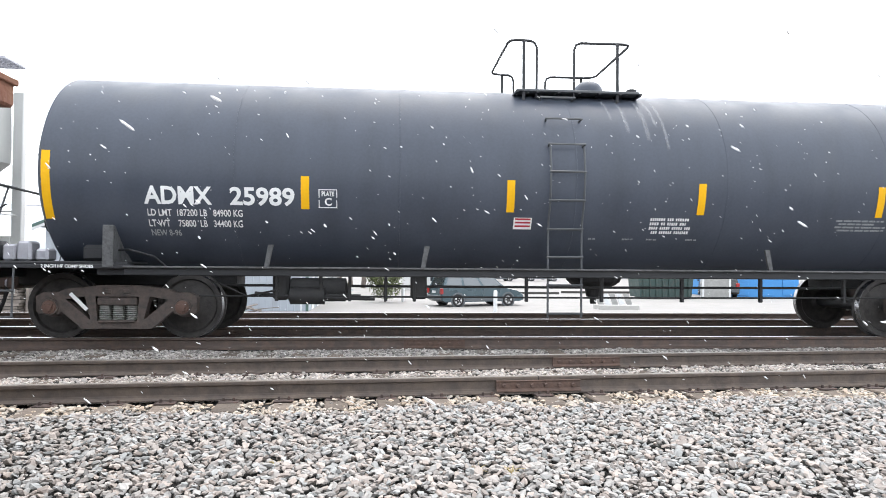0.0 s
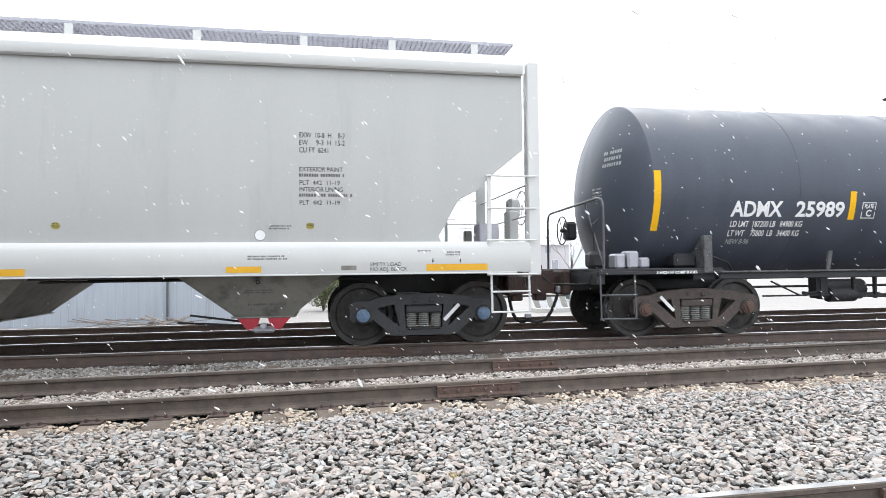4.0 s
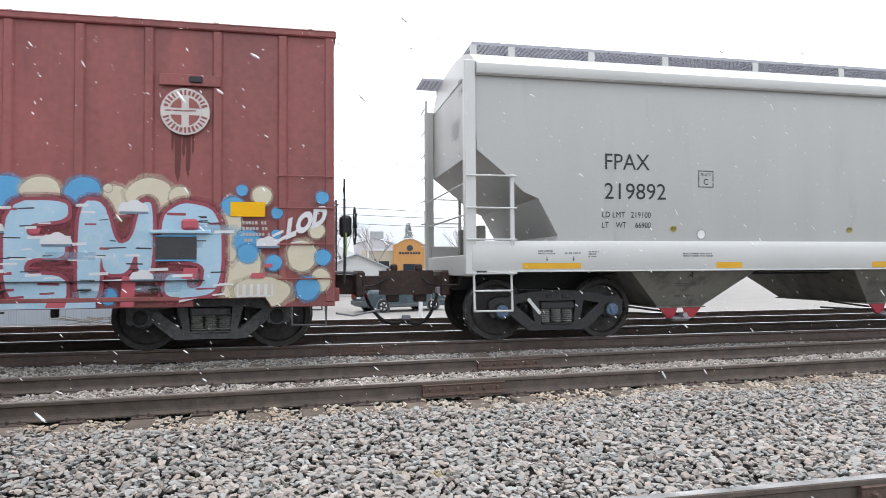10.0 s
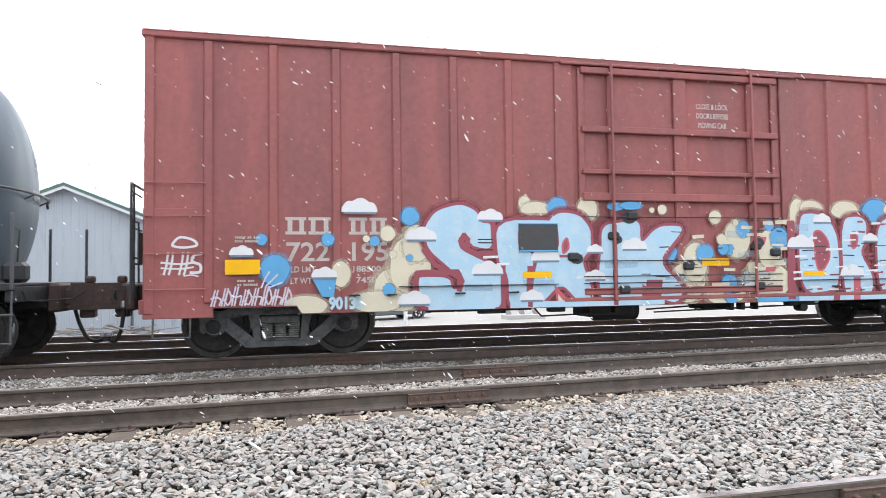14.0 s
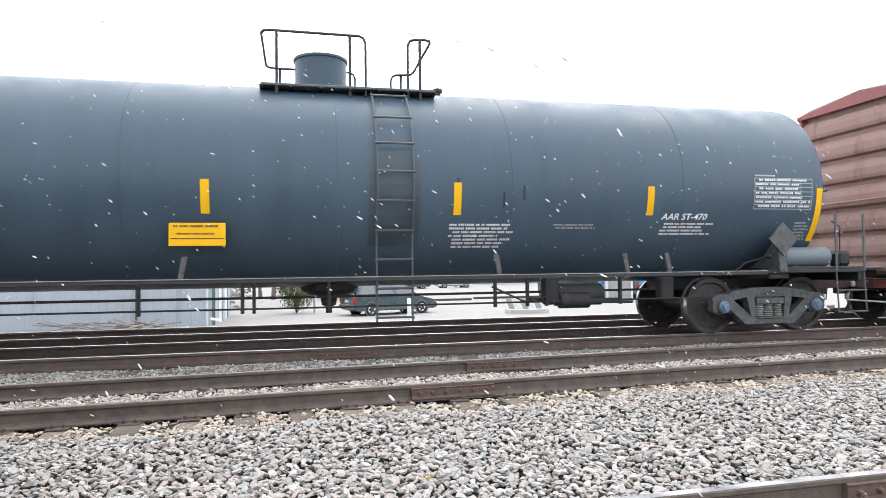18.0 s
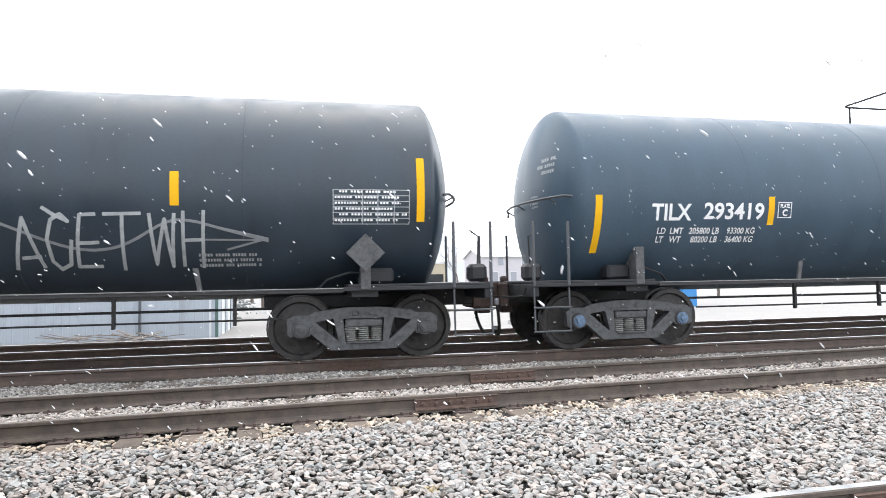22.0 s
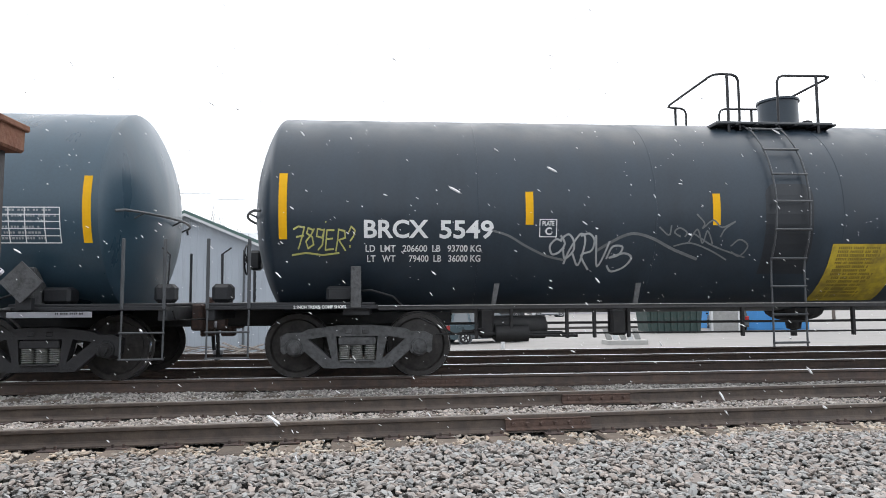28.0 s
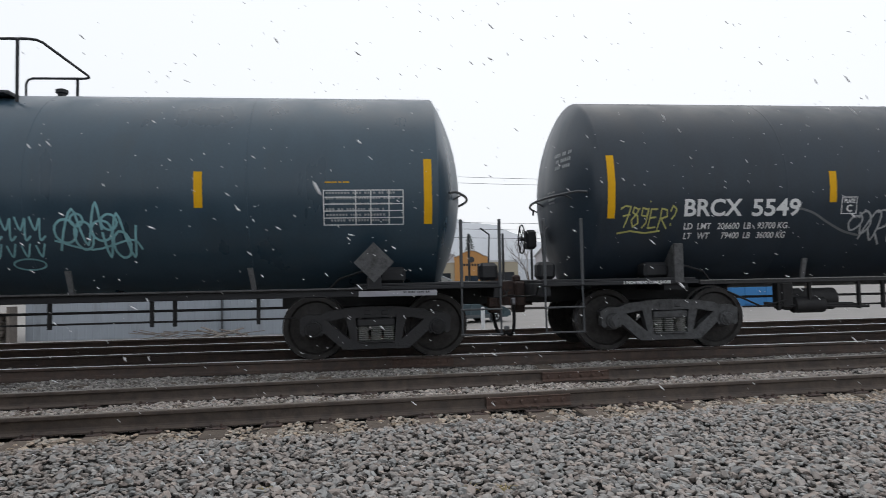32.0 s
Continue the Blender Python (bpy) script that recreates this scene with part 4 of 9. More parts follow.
    for x in brackets:
        u = x - xc
        k = 0.06 if u < 0 else -0.06
        p, q = skin(u, zc - 0.72 * r), skin(u, zc - 0.88 * r)
        part("rail_bracket", Shape().prism([(u - 0.035 + k, 1.32), (u + 0.035 + k, 1.32), (u + 0.03, 1.0), (u - 0.03, 1.0)], "y", -1.47, -1.435), M_DUSTFRAME, car)
    # hangers, rods and pipes underneath
    for x in hangers:
        u = x - xc
        part("pipe_hanger", Shape().box(u - 0.022, u + 0.022, -1.22, -1.16, 0.55, 1.0, 0.006), M_OILSHADE, car)
    for y, z, q in ((-1.19, 0.62, 0.014), (-0.5, 0.74, 0.02)):
        part("brake_rod", Shape().tube([(xa + 1.1, y, z), (0, y, z - 0.01), (xb - 1.1, y, z)], q, 6), M_OILSHADE, car)
    # print on the dished ends
    rng_ = random.Random(int(abs(xc) * 10))
    for e, d in ((xl, -1), (xr, 1)):
        def head(a, b, off=0.008):
            return (e - d * HEAD_D * (1 - head_reach(min(1.0, math.hypot(a, b - zc) / r), soft)) + d * off, a, b)
        sg = 1 if d < 0 else -1
        flat([[(sg * (p - 0.95), q) for p, q in pl] for pl in bars(0, zc + 0.62, 0.46, 0.30, 3, rng_)], head, "small_print", M_GREYPAINT, car)
        flat([[(sg * (p - 0.55), q) for p, q in pl] for pl in bars(0, zc + 0.05, 0.3, 0.22, 4, rng_)], head, "small_print", M_GREYPAINT, car)
        part("angle_cock", Shape().box(e + d * 0.15, e + d * 0.42, -1.18, -0.92, 1.08, 1.34, 0.05), M_BLACK, car)
        part("retainer_pipe", Shape().tube([(e + d * 0.3, -1.05, 1.3), (e + d * 0.32, -1.05, 1.75), (e + d * 0.2, -1.0, 1.85)], 0.012, 6), M_BLACK, car)
    # air brake gear hung under the tank
    if gear is not None:
        g = gear - xc
        part("air_reservoir", Shape().turn([(-0.42, 0.05), (-0.38, 0.17), (0.38, 0.17), (0.42, 0.05)], "x", (g + 0.45, -0.95, 0.70), 14), M_OILSHADE, car, "black air reservoir under the tank", True)
        part("brake_cylinder", Shape().turn([(-0.3, 0.05), (-0.27, 0.12), (0.2, 0.12), (0.22, 0.03), (0.7, 0.025)], "x", (g + 0.35, -1.12, 0.62), 12), M_OILSHADE, car, "black brake cylinder with its push rod", True)
        part("control_valve", Shape().box(g - 0.16, g + 0.06, -1.2, -0.95, 0.56, 0.98, 0.04), M_OILSHADE, car)
        part("brake_lever", Shape().tube([(g - 0.4, -1.15, 0.66), (g + 0.2, -1.2, 0.60), (g + 1.25, -1.2, 0.58)], 0.022, 6), M_OILSHADE, car)
        part("slack_adjuster", Shape().box(g + 1.75, g + 1.98, -1.2, -1.0, 0.58, 0.95, 0.03), M_OILSHADE, car)
        part("air_pipe", Shape().tube([(g - 0.1, -1.22, 0.7), (g - 0.5, -1.22, 0.62), (g - 1.0, -1.2, 0.85)], 0.014, 6), M_OILSHADE, car)
    # bottom outlet
    part("outlet_valve", Shape().turn([(0, 0.46), (-0.10, 0.42), (-0.16, 0.34), (-0.22, 0.13), (-0.34, 0.11), (-0.36, 0.05), (-0.46, 0.05)], "z", (dome[0] - xc + 0.1, 0, zc - r + 0.05), 18), M_OILSHADE, car, "bottom outlet valve of the tank")
    # ladder
    if lad:
        a, b, zl = lad[0] - xc, lad[1] - xc, lad[2]
        bend = lambda z: -math.sqrt(max(0.05 if z > zc else 1.39 ** 2, (r + 0.08) ** 2 - (z - zc) ** 2))
        ladder(car, a, b, 0, zl, zc + 0.86 * r, lad[3], M_LADDER, r=0.017, bend=bend, ztop=zc + 0.95 * r if patch else 2.72)
        if patch:
            rows_ = [1.45 + 0.14 * k for k in range(9)] + [2.64, 2.69, 2.73]
            wid = lambda z: 0.11 if z < 2.58 else 0.11 - 0.12 * ((z - 2.58) / 0.15) ** 2
            flat([[(a - wid(z0), z0), (b + wid(z0), z0), (b + wid(z1), z1), (a - wid(z1), z1)] for z0, z1 in zip(rows_, rows_[1:])], lambda p, q: skin(p, q, 0.003), "rub_patch", M_RUBDARK if paint == M_TANK_B else M_RUB, car, "dark rubbed paint behind the ladder")
    # top platform with rails and manway
    p0, p1 = plat[0] - xc, plat[1] - xc
    zt = zc + r + 0.06
    pf = Shape().box(p0, p1, -0.90, -0.46, zt - 0.21, zt - 0.17, 0.008)
    part("top_platform", pf, M_LADDER, car, "black grating walkway round the manway")
    part("top_platform", Shape().box(p0, p1, 0.46, 0.95, zt - 0.21, zt - 0.17, 0.008), M_BLACK, car)
    for k in range(7):
        u = p0 + (p1 - p0) * k / 6
        part("platform_bar", Shape().box(u - 0.02, u + 0.02, -0.94, 0.97, zt - 0.24, zt - 0.205, 0.004), M_BLACK, car)
    for xi, xo, posts, z in rails:
        # a guard rail: up beside the ladder, along, across the tank and back on the far side
        k = 1 if xo > xi else -1
        xi, xo = xi - xc, xo - xc
        c = 0.10
        pts = [(xi, -0.85, zt - 0.3), (xi, -0.85, z - c), (xi + k * 0.03, -0.85, z - 0.03), (xi + k * c, -0.85, z), (xo - k * 0.12, -0.84, z + 0.01), (xo - k * 0.03, -0.80, z + 0.01), (xo, -0.70, z + 0.01), (xo, 0.78, z), (xo - k * 0.03, 0.88, z), (xo - k * 0.12, 0.93, z), (xi + k * c, 0.95, z), (xi + k * 0.03, 0.95, z - 0.03), (xi, 0.95, z - c), (xi, 0.95, zt - 0.3)]
        rail = part("guard_rail", Shape().tube(pts, 0.02, 8), M_BLACK, car, "bent black guard rail round the manway")
        for x in posts:
            for y in (-0.87, 0.97):
                part("guard_post", Shape().box(x - xc - 0.022, x - xc + 0.022, y - 0.012, y + 0.012, zt - 0.34, z, 0.006), M_BLACK, rail)
    dx, dr, dz, round_ = dome
    if round_:
        prof = [(zc + r - 0.1, dr)] + [(dz - dr * 0.8 + dr * 0.8 * math.sin(a), dr * math.cos(a)) for a in [0, 0.3, 0.6, 0.9, 1.2, 1.45]]
    else:
        prof = [(zc + r - 0.1, dr), (dz - 0.05, dr), (dz - 0.045, dr + 0.025), (dz - 0.01, dr + 0.025), (dz, dr - 0.02)]
    part("manway", Shape().turn(prof, "z", (dx - xc, 0, 0), 24), paint, car, "manway housing on top of the tank", True)
    part("relief_valve", Shape().turn([(zc + r - 0.05, 0.06), (zc + r + 0.12, 0.06), (zc + r + 0.13, 0.09), (zc + r + 0.18, 0.09), (zc + r + 0.2, 0.04)], "z", (p1 + 0.25, 0.1, 0), 12), M_BLACK, car)
    for x, z1, z0 in stripes:
        u = x - xc
        h = (z1 - z0) / 6
        polys = [[(u - 0.055, z0 + h * k), (u + 0.055, z0 + h * k), (u + 0.055, z0 + h * (k + 1)), (u - 0.055, z0 + h * (k + 1))] for k in range(6)]
        flat(polys, lambda p, q: skin(p, q, 0.005), "reflector_stripe", M_YELLOW, car, "yellow reflective strip")
    if plate_box:
        u, v, w = plate_box[0] - xc, plate_box[1] + 0.03, 0.25
        e = 0.013
        flat([[(u, v), (u + w, v), (u + w, v + e), (u, v + e)], [(u, v + w - e), (u + w, v + w - e), (u + w, v + w), (u, v + w)], [(u, v + e), (u + e, v + e), (u + e, v + w - e), (u, v + w - e)], [(u + w - e, v + e), (u + w, v + e), (u + w, v + w - e), (u + w - e, v + w - e)]], skin, "stencil_box", M_WHITEPAINT, car)
        write("PLATE", 0.085, M_WHITEPAINT, car, lambda a, b: skin(u + 0.04 + a, v + 0.16 + b), wide=0.17, bold=0.003)
        write("C", 0.14, M_WHITEPAINT, car, lambda a, b: skin(u + 0.08 + a, v + 0.035 + b), bold=0.004)
    return car, (lambda x, z, off=0.004: skin(x - xc, z, off)), shell


def tank_cars():
    # black tank car at the head of the string
    admx, sk, _ = tank_car("black tank car with white stencils and yellow reflective strips", 57.6, 1.45, 2.35, 50.13, 65.1, 51.46, 63.75, M_TANK_A, M_BROWNFRAME, M_CAPBROWN,
        (57.36, 57.84, 0.34, 9), (57.0, 58.88), [(50.66, 2.53, 1.64), (54.0, 2.25, 1.81), (56.82, 2.25, 1.81), (59.58, 2.25, 1.81), (62.3, 2.25, 1.81), (64.5, 2.53, 1.64)], "beam",
        [53.6, 54.2, 54.6, 55.1, 55.5, 57.1, 58.2, 59.4, 60.6, 61.9], 49.1, 66.0, (58.36, 0.24, 4.08, True),
        [(57.31, 56.90, (57.11,), 4.42), (57.88, 58.76, (58.54,), 4.41)],
        [53.5, 55.6, 60.6], (54.18, 1.80), 0.625, 53.7, 0.1, True, False)
    write("ADMX", 0.32, M_WHITEPAINT, admx, lambda a, b: sk(51.9 + a, 1.86 + b), wide=0.87, bold=0.009, label="white reporting mark")
    write("25989", 0.32, M_WHITEPAINT, admx, lambda a, b: sk(53.0 + a, 1.86 + b), wide=0.86, bold=0.009, label="white car number")
    write("LD LMT  187200 LB   84900 KG", 0.125, M_WHITEPAINT, admx, lambda a, b: sk(51.91 + a, 1.70 + b), wide=1.25, bold=0.002)
    write("LT WT    75800  LB   34400 KG", 0.125, M_WHITEPAINT, admx, lambda a, b: sk(51.91 + a, 1.56 + b), wide=1.24, bold=0.002)
    write("NEW 8-96", 0.11, M_GREYPAINT, admx, lambda a, b: sk(51.92 + a, 1.44 + b), wide=0.40, bold=0.002)
    rng = random.Random(4)
    flat(bars(58.86, 1.76, 0.68, 0.24, 4, rng, 0.35), sk, "small_print", M_WHITEPAINT, admx)
    flat(bars(61.67, 1.77, 0.8, 0.18, 4, rng), sk, "small_print", M_GREYPAINT, admx)
    for x in (58.0, 58.5, 58.85, 59.45):
        flat(bars(x, 1.47, 0.16, 0.04, 1, rng), sk, "small_print", M_GREYPAINT, admx)
    flat([[(56.88, 1.58), (57.14, 1.58), (57.14, 1.74), (56.88, 1.74)]], lambda a, b: sk(a, b, 0.006), "warning_plate", M_WHITEPAINT, admx, "small white and red warning plate")
    flat([[(56.90, 1.66 + d), (57.12, 1.66 + d), (57.12, 1.685 + d), (56.90, 1.685 + d)] for d in (-0.05, 0.0, 0.045)], lambda a, b: sk(a, b, 0.008), "warning_print", M_RED, admx)
    for u in (51.46 - 57.6, 63.75 - 57.6):
        flat(stroke([(u - 0.60, 0.63), (u - 0.40, 0.43)], 0.05), lambda a, b: (a, -1.138, b), "frame_label", M_WHITEPAINT, admx, "white code label on the truck frame")
    for x0, x1, y0, z1 in ((-7.55, -7.38, -1.3, 1.30), (-7.36, -7.18, -1.32, 1.34), (-7.15, -6.98, -1.28, 1.24)):
        part("valve_block", Shape().box(x0, x1, y0, y0 + 0.26, 1.075, z1, 0.03), M_GALV, admx, "pale grey brake valve")
    brake_wheel(admx, 49.86 - 57.6, 0.38, 1.74, 0.24, M_BLACK, 0.14, -1)
    write("2 INCH HF COMP SHOES", 0.055, M_WHITEPAINT, admx, lambda a, b: (50.62 - 57.6 + a, -1.459, 0.995 + b), wide=0.66, bold=0.002)

    for x, z0, z1, w in ((58.28, 3.66, 3.2, 0.035), (58.5, 3.68, 3.0, 0.05), (58.78, 3.66, 2.9, 0.06), (58.92, 3.62, 3.1, 0.04), (59.05, 3.64, 2.75, 0.045)):
        flat(stroke(dense([(x, z0), (x + 0.03, (z0 + z1) / 2), (x + 0.05, z1)]), w), lambda a, b: sk(a, b, 0.003), "paint_drip", M_HWHITE, admx, "pale drip run down from the manway")
    # slate tank car
    tilx, sk, _ = tank_car("dark slate tank car with pale stencils, dusty trucks", 3.6, 1.5, 2.41, -4.79, 11.76, -3.5, 10.6, M_TANK_T, M_DUSTFRAME, M_CAPBLUE,
        (4.14, 4.64, 0.40, 9), (2.58, 5.1), [(-4.16, 2.33, 1.48), (-1.22, 2.33, 1.89), (1.91, 2.32, 1.88), (5.28, 2.33, 1.88), (8.28, 2.32, 1.89), (11.26, 2.34, 1.50)], "rail",
        [-0.6, 1.05, 2.35, 2.5, 3.5, 5.9, 6.4, 6.7, 7.9], -5.35, 12.8, (3.45, 0.40, 4.44, False),
        [(4.07, 2.58, (2.80, 3.84), 4.56), (4.70, 5.07, (4.88,), 4.56)],
        [-0.75, 1.6, 5.9, 7.9, 8.6], (-1.10, 1.97), 0.0, 6.85, 0.5)
    write("TILX", 0.345, M_WHITEPAINT, tilx, lambda a, b: sk(-3.29 + a, 1.965 + b), wide=0.67, bold=0.008, label="white reporting mark")
    write("293419", 0.345, M_WHITEPAINT, tilx, lambda a, b: sk(-2.41 + a, 1.985 + b), wide=1.06, bold=0.008, label="white car number")
    write("LD  LMT   205800 LB    93300 KG", 0.13, M_WHITEPAINT, tilx, lambda a, b: sk(-3.17 + a, 1.76 + b), wide=1.70, bold=0.002)
    write("LT   WT     80200 LB    36400 KG", 0.13, M_WHITEPAINT, tilx, lambda a, b: sk(-3.17 + a, 1.63 + b), wide=1.70, bold=0.002)
    part("warning_panel", Shape().box(1.46 - 3.6, 2.16 - 3.6, -1.43, -1.415, 1.46, 1.76, 0.004), M_YELLOW, tilx, "orange warning panel with black print")
    plate = lambda a, b: (a - 3.56, -1.434, b)
    flat(bars(1.48, 1.73, 0.6, 0.05, 1, rng) + bars(1.48, 1.63, 0.6, 0.04, 1, rng) + [[(1.44, 1.55), (2.1, 1.55), (2.1, 1.56), (1.44, 1.56)]], plate, "warning_print", M_BLACKPAINT, tilx)
    flat(bars(5.18, 1.76, 0.98, 0.36, 7, rng), sk, "small_print", M_WHITEPAINT, tilx)
    flat(bars(6.75, 1.76, 0.7, 0.09, 2, rng), sk, "small_print", M_GREYPAINT, tilx)
    write("AAR ST-470", 0.13, M_WHITEPAINT, tilx, lambda a, b: sk(8.49 + a, 1.83 + b), wide=0.78, bold=0.002, shear=0.2)
    flat(bars(8.5, 1.78, 0.92, 0.2, 4, rng), sk, "small_print", M_WHITEPAINT, tilx)
    for x, z in ((5.27, 2.3), (5.95, 2.1), (6.25, 2.2)):
        flat([[(x, z - 0.1), (x + 0.03, z - 0.1), (x + 0.03, z + 0.1), (x, z + 0.1)]], sk, "scuff_mark", M_BLACKPAINT, tilx)
    flat(table_lines(10.07, 11.12, 2.0, 2.48, 7), sk, "data_panel", M_GREYPAINT, tilx, "pale ruled data panel")["kind"] = "stuff"
    flat(bars(10.09, 2.47, 1.0, 0.48, 7, rng, 0.58), lambda a, b: sk(a, b, 0.003), "data_print", M_WHITEPAINT, tilx)
    flat([[(10.08, 2.51), (10.44, 2.51), (10.44, 2.535), (10.08, 2.535)]], sk, "print_row", M_GREYPAINT, tilx)

    part("placard", Shape().prism([(10.24 - 3.6, 1.52), (10.5 - 3.6, 1.26), (10.76 - 3.6, 1.52), (10.5 - 3.6, 1.78)], "y", -1.60, -1.57), M_DUSTFRAME, tilx, "grey diamond placard holder")
    part("placard_post", Shape().box(10.44 - 3.6, 10.56 - 3.6, -1.57, -1.52, 1.05, 1.3, 0.006), M_DUSTFRAME, tilx)
    part("end_reservoir", Shape().turn([(-0.46, 0.05), (-0.43, 0.16), (0.43, 0.16), (0.46, 0.05)], "x", (11.08 - 3.6, -1.3, 1.24), 18), M_GREYTANK, tilx, "grey-blue air reservoir on the end platform", True)
    flat(bars(10.88, 1.80, 0.29, 0.3, 6, rng), sk, "small_print", M_GREYPAINT, tilx)

    # worn black tank car with scrawls
    brcx, sk, _ = tank_car("worn black tank car with spray-painted scrawls and a faded yellow panel", -14.35, 1.5, 2.42, -22.74, -5.88, -21.17, -7.27, M_TANK_B, M_DUSTFRAME, M_DUSTFRAME,
        (-15.25, -14.75, 0.40, 9), (-15.72, -13.84), [(-22.15, 2.83, 1.93), (-18.78, 2.59, 2.13), (-16.09, 2.58, 2.13), (-12.73, 2.58, 2.14), (-9.71, 2.57, 2.13), (-6.50, 2.82, 1.93)], "rail",
        [-19.5, -19.0, -18.2, -17.8, -17.3, -15.6, -13.9, -12.6, -10.5, -9.0], -23.4, -5.0, (-14.16, 0.31, 4.42, False),
        [(-15.32, -15.71, (-15.51,), 4.56), (-14.69, -13.78, (-14.06,), 4.56)],
        [-19.3, -17.3, -12.0, -9.4], (-18.64, 1.93), -0.335, -19.3, 0.4)
    write("BRCX", 0.335, M_WHITEPAINT, brcx, lambda a, b: sk(-21.08 + a, 1.955 + b), wide=0.90, bold=0.008, label="white reporting mark")
    write("5549", 0.335, M_WHITEPAINT, brcx, lambda a, b: sk(-20.04 + a, 1.95 + b), wide=0.76, bold=0.008, label="white car number")
    write("LD  LMT   206600  LB   93700 KG", 0.125, M_WHITEPAINT, brcx, lambda a, b: sk(-21.05 + a, 1.765 + b), wide=1.6, bold=0.002)
    write("LT   WT      79400  LB   36000 KG", 0.125, M_WHITEPAINT, brcx, lambda a, b: sk(-21.03 + a, 1.63 + b), wide=1.58, bold=0.002)
    # wobbly yellow figures, a ring above them and a line below
    figures = [
        [[(-22.02, 2.06), (-21.93, 2.10), (-21.82, 2.09), (-21.86, 1.97), (-21.94, 1.80)], [(-21.97, 1.96), (-21.83, 1.98)]],
        [[(-21.66, 2.05), (-21.75, 2.08), (-21.78, 2.01), (-21.68, 1.96), (-21.66, 1.86), (-21.76, 1.81), (-21.8, 1.9), (-21.71, 1.98), (-21.64, 2.07)]],
        [[(-21.48, 2.05), (-21.58, 2.07), (-21.6, 1.97), (-21.5, 1.95), (-21.46, 2.06), (-21.5, 1.86), (-21.58, 1.79)]],
        [[(-21.28, 2.05), (-21.41, 2.05), (-21.43, 1.92), (-21.45, 1.79), (-21.3, 1.8)], [(-21.43, 1.93), (-21.31, 1.94)]],
        [[(-21.26, 1.77), (-21.22, 1.92), (-21.2, 2.06), (-21.09, 2.04), (-21.08, 1.95), (-21.2, 1.92), (-21.08, 1.78)]],
        [[(-21.02, 2.02), (-20.97, 2.1), (-20.9, 2.05), (-20.93, 1.97), (-20.99, 1.91)], [(-21.0, 1.85), (-21.0, 1.82)]],
        [arc(-21.53, 2.16, 0.1, 0.03, 0, 2 * math.pi, 12), [(-22.06, 1.72), (-21.8, 1.75), (-21.5, 1.72), (-21.2, 1.75)]],
    ]
    for lines in figures:
        flat([q for ln in lines for q in band(dense(ln), 0.025)], lambda a, b: sk(-22.04 + (a + 22.06) * 0.74, b, 0.006), "paint_scrawl", M_GLIME, brcx, "dull yellow spray-painted figure")
    flat([[(-14.32, 1.05 + 0.082 * k), (-13.24, 1.05 + 0.082 * k), (-13.24, 1.132 + 0.082 * k), (-14.32, 1.132 + 0.082 * k)] for k in range(10)], lambda a, b: sk(a, b, 0.005), "faded_panel", M_YPANEL, brcx, "faded yellow painted panel")
    flat(bars(-14.22, 1.83, 0.7, 0.74, 14, rng, 0.3), lambda a, b: sk(a, b, 0.007), "panel_print", M_YPRINT, brcx)
    sc = []
    for ln in ([(-18.32, 1.91), (-18.4, 1.93), (-18.48, 1.84), (-18.44, 1.73), (-18.34, 1.76), (-18.27, 1.87), (-18.33, 1.98)],
               [(-18.34, 1.92), (-18.23, 2.0), (-18.15, 1.92), (-18.14, 1.78), (-18.25, 1.67), (-18.29, 1.8)],
               [(-18.26, 1.6), (-18.2, 1.78), (-18.06, 2.0), (-17.98, 1.92), (-18.05, 1.58), (-18.15, 1.74)],
               [(-18.04, 1.98), (-17.93, 2.01), (-17.85, 1.92), (-17.88, 1.78), (-18.02, 1.71), (-17.9, 1.52)],
               [(-17.83, 1.98), (-17.77, 1.56), (-17.63, 1.9)],
               [(-17.65, 1.67), (-17.58, 1.83), (-17.44, 1.83), (-17.48, 1.72), (-17.61, 1.68), (-17.41, 1.74), (-17.29, 1.68), (-17.38, 1.55), (-17.55, 1.49), (-17.63, 1.57)]):
        sc += stroke(smooth(ln), 0.028)
    flat(sc, lambda a, b: sk(a, b, 0.006), "paint_scrawl", M_GPALE, brcx, "pale grey spray-painted scrawl")
    flat(stroke(smooth([(-19.3, 2.05), (-19.07, 1.98), (-18.82, 1.84), (-18.53, 1.71), (-18.27, 1.65)]), 0.032) + stroke(smooth([(-17.8, 1.78), (-17.65, 1.87), (-17.43, 1.98), (-17.25, 2.01), (-17.0, 1.94), (-16.71, 1.8), (-16.33, 1.66)]), 0.04), sk, "paint_scrawl", M_GREYDIM, brcx, "dim grey spray-painted wave")
    sc = []
    for ln in ([(-16.92, 2.1), (-16.78, 1.99), (-16.75, 2.12)], [(-16.61, 1.97), (-16.7, 2.03), (-16.63, 2.09), (-16.52, 2.03), (-16.54, 1.97)],
               [(-16.48, 1.9), (-16.37, 2.07), (-16.28, 1.88), (-16.22, 2.05), (-16.13, 1.87)],
               [(-16.38, 2.28), (-16.27, 2.16), (-16.29, 2.09), (-16.14, 2.2), (-16.01, 2.1), (-15.82, 2.18), (-15.96, 2.08), (-16.02, 1.97)],
               [(-16.69, 1.84), (-16.45, 1.88), (-16.15, 1.78), (-15.89, 1.65)], [(-16.41, 2.01), (-16.11, 1.84), (-15.62, 1.68)],
               [(-15.85, 1.84), (-15.73, 1.93), (-15.6, 1.84), (-15.7, 1.7), (-15.83, 1.76)]):
        sc += stroke(smooth(ln), 0.022)
    flat(sc, lambda a, b: sk(a, b, 0.006), "paint_scrawl", M_GREYDIM, brcx, "dim grey spray-painted crown scrawl")
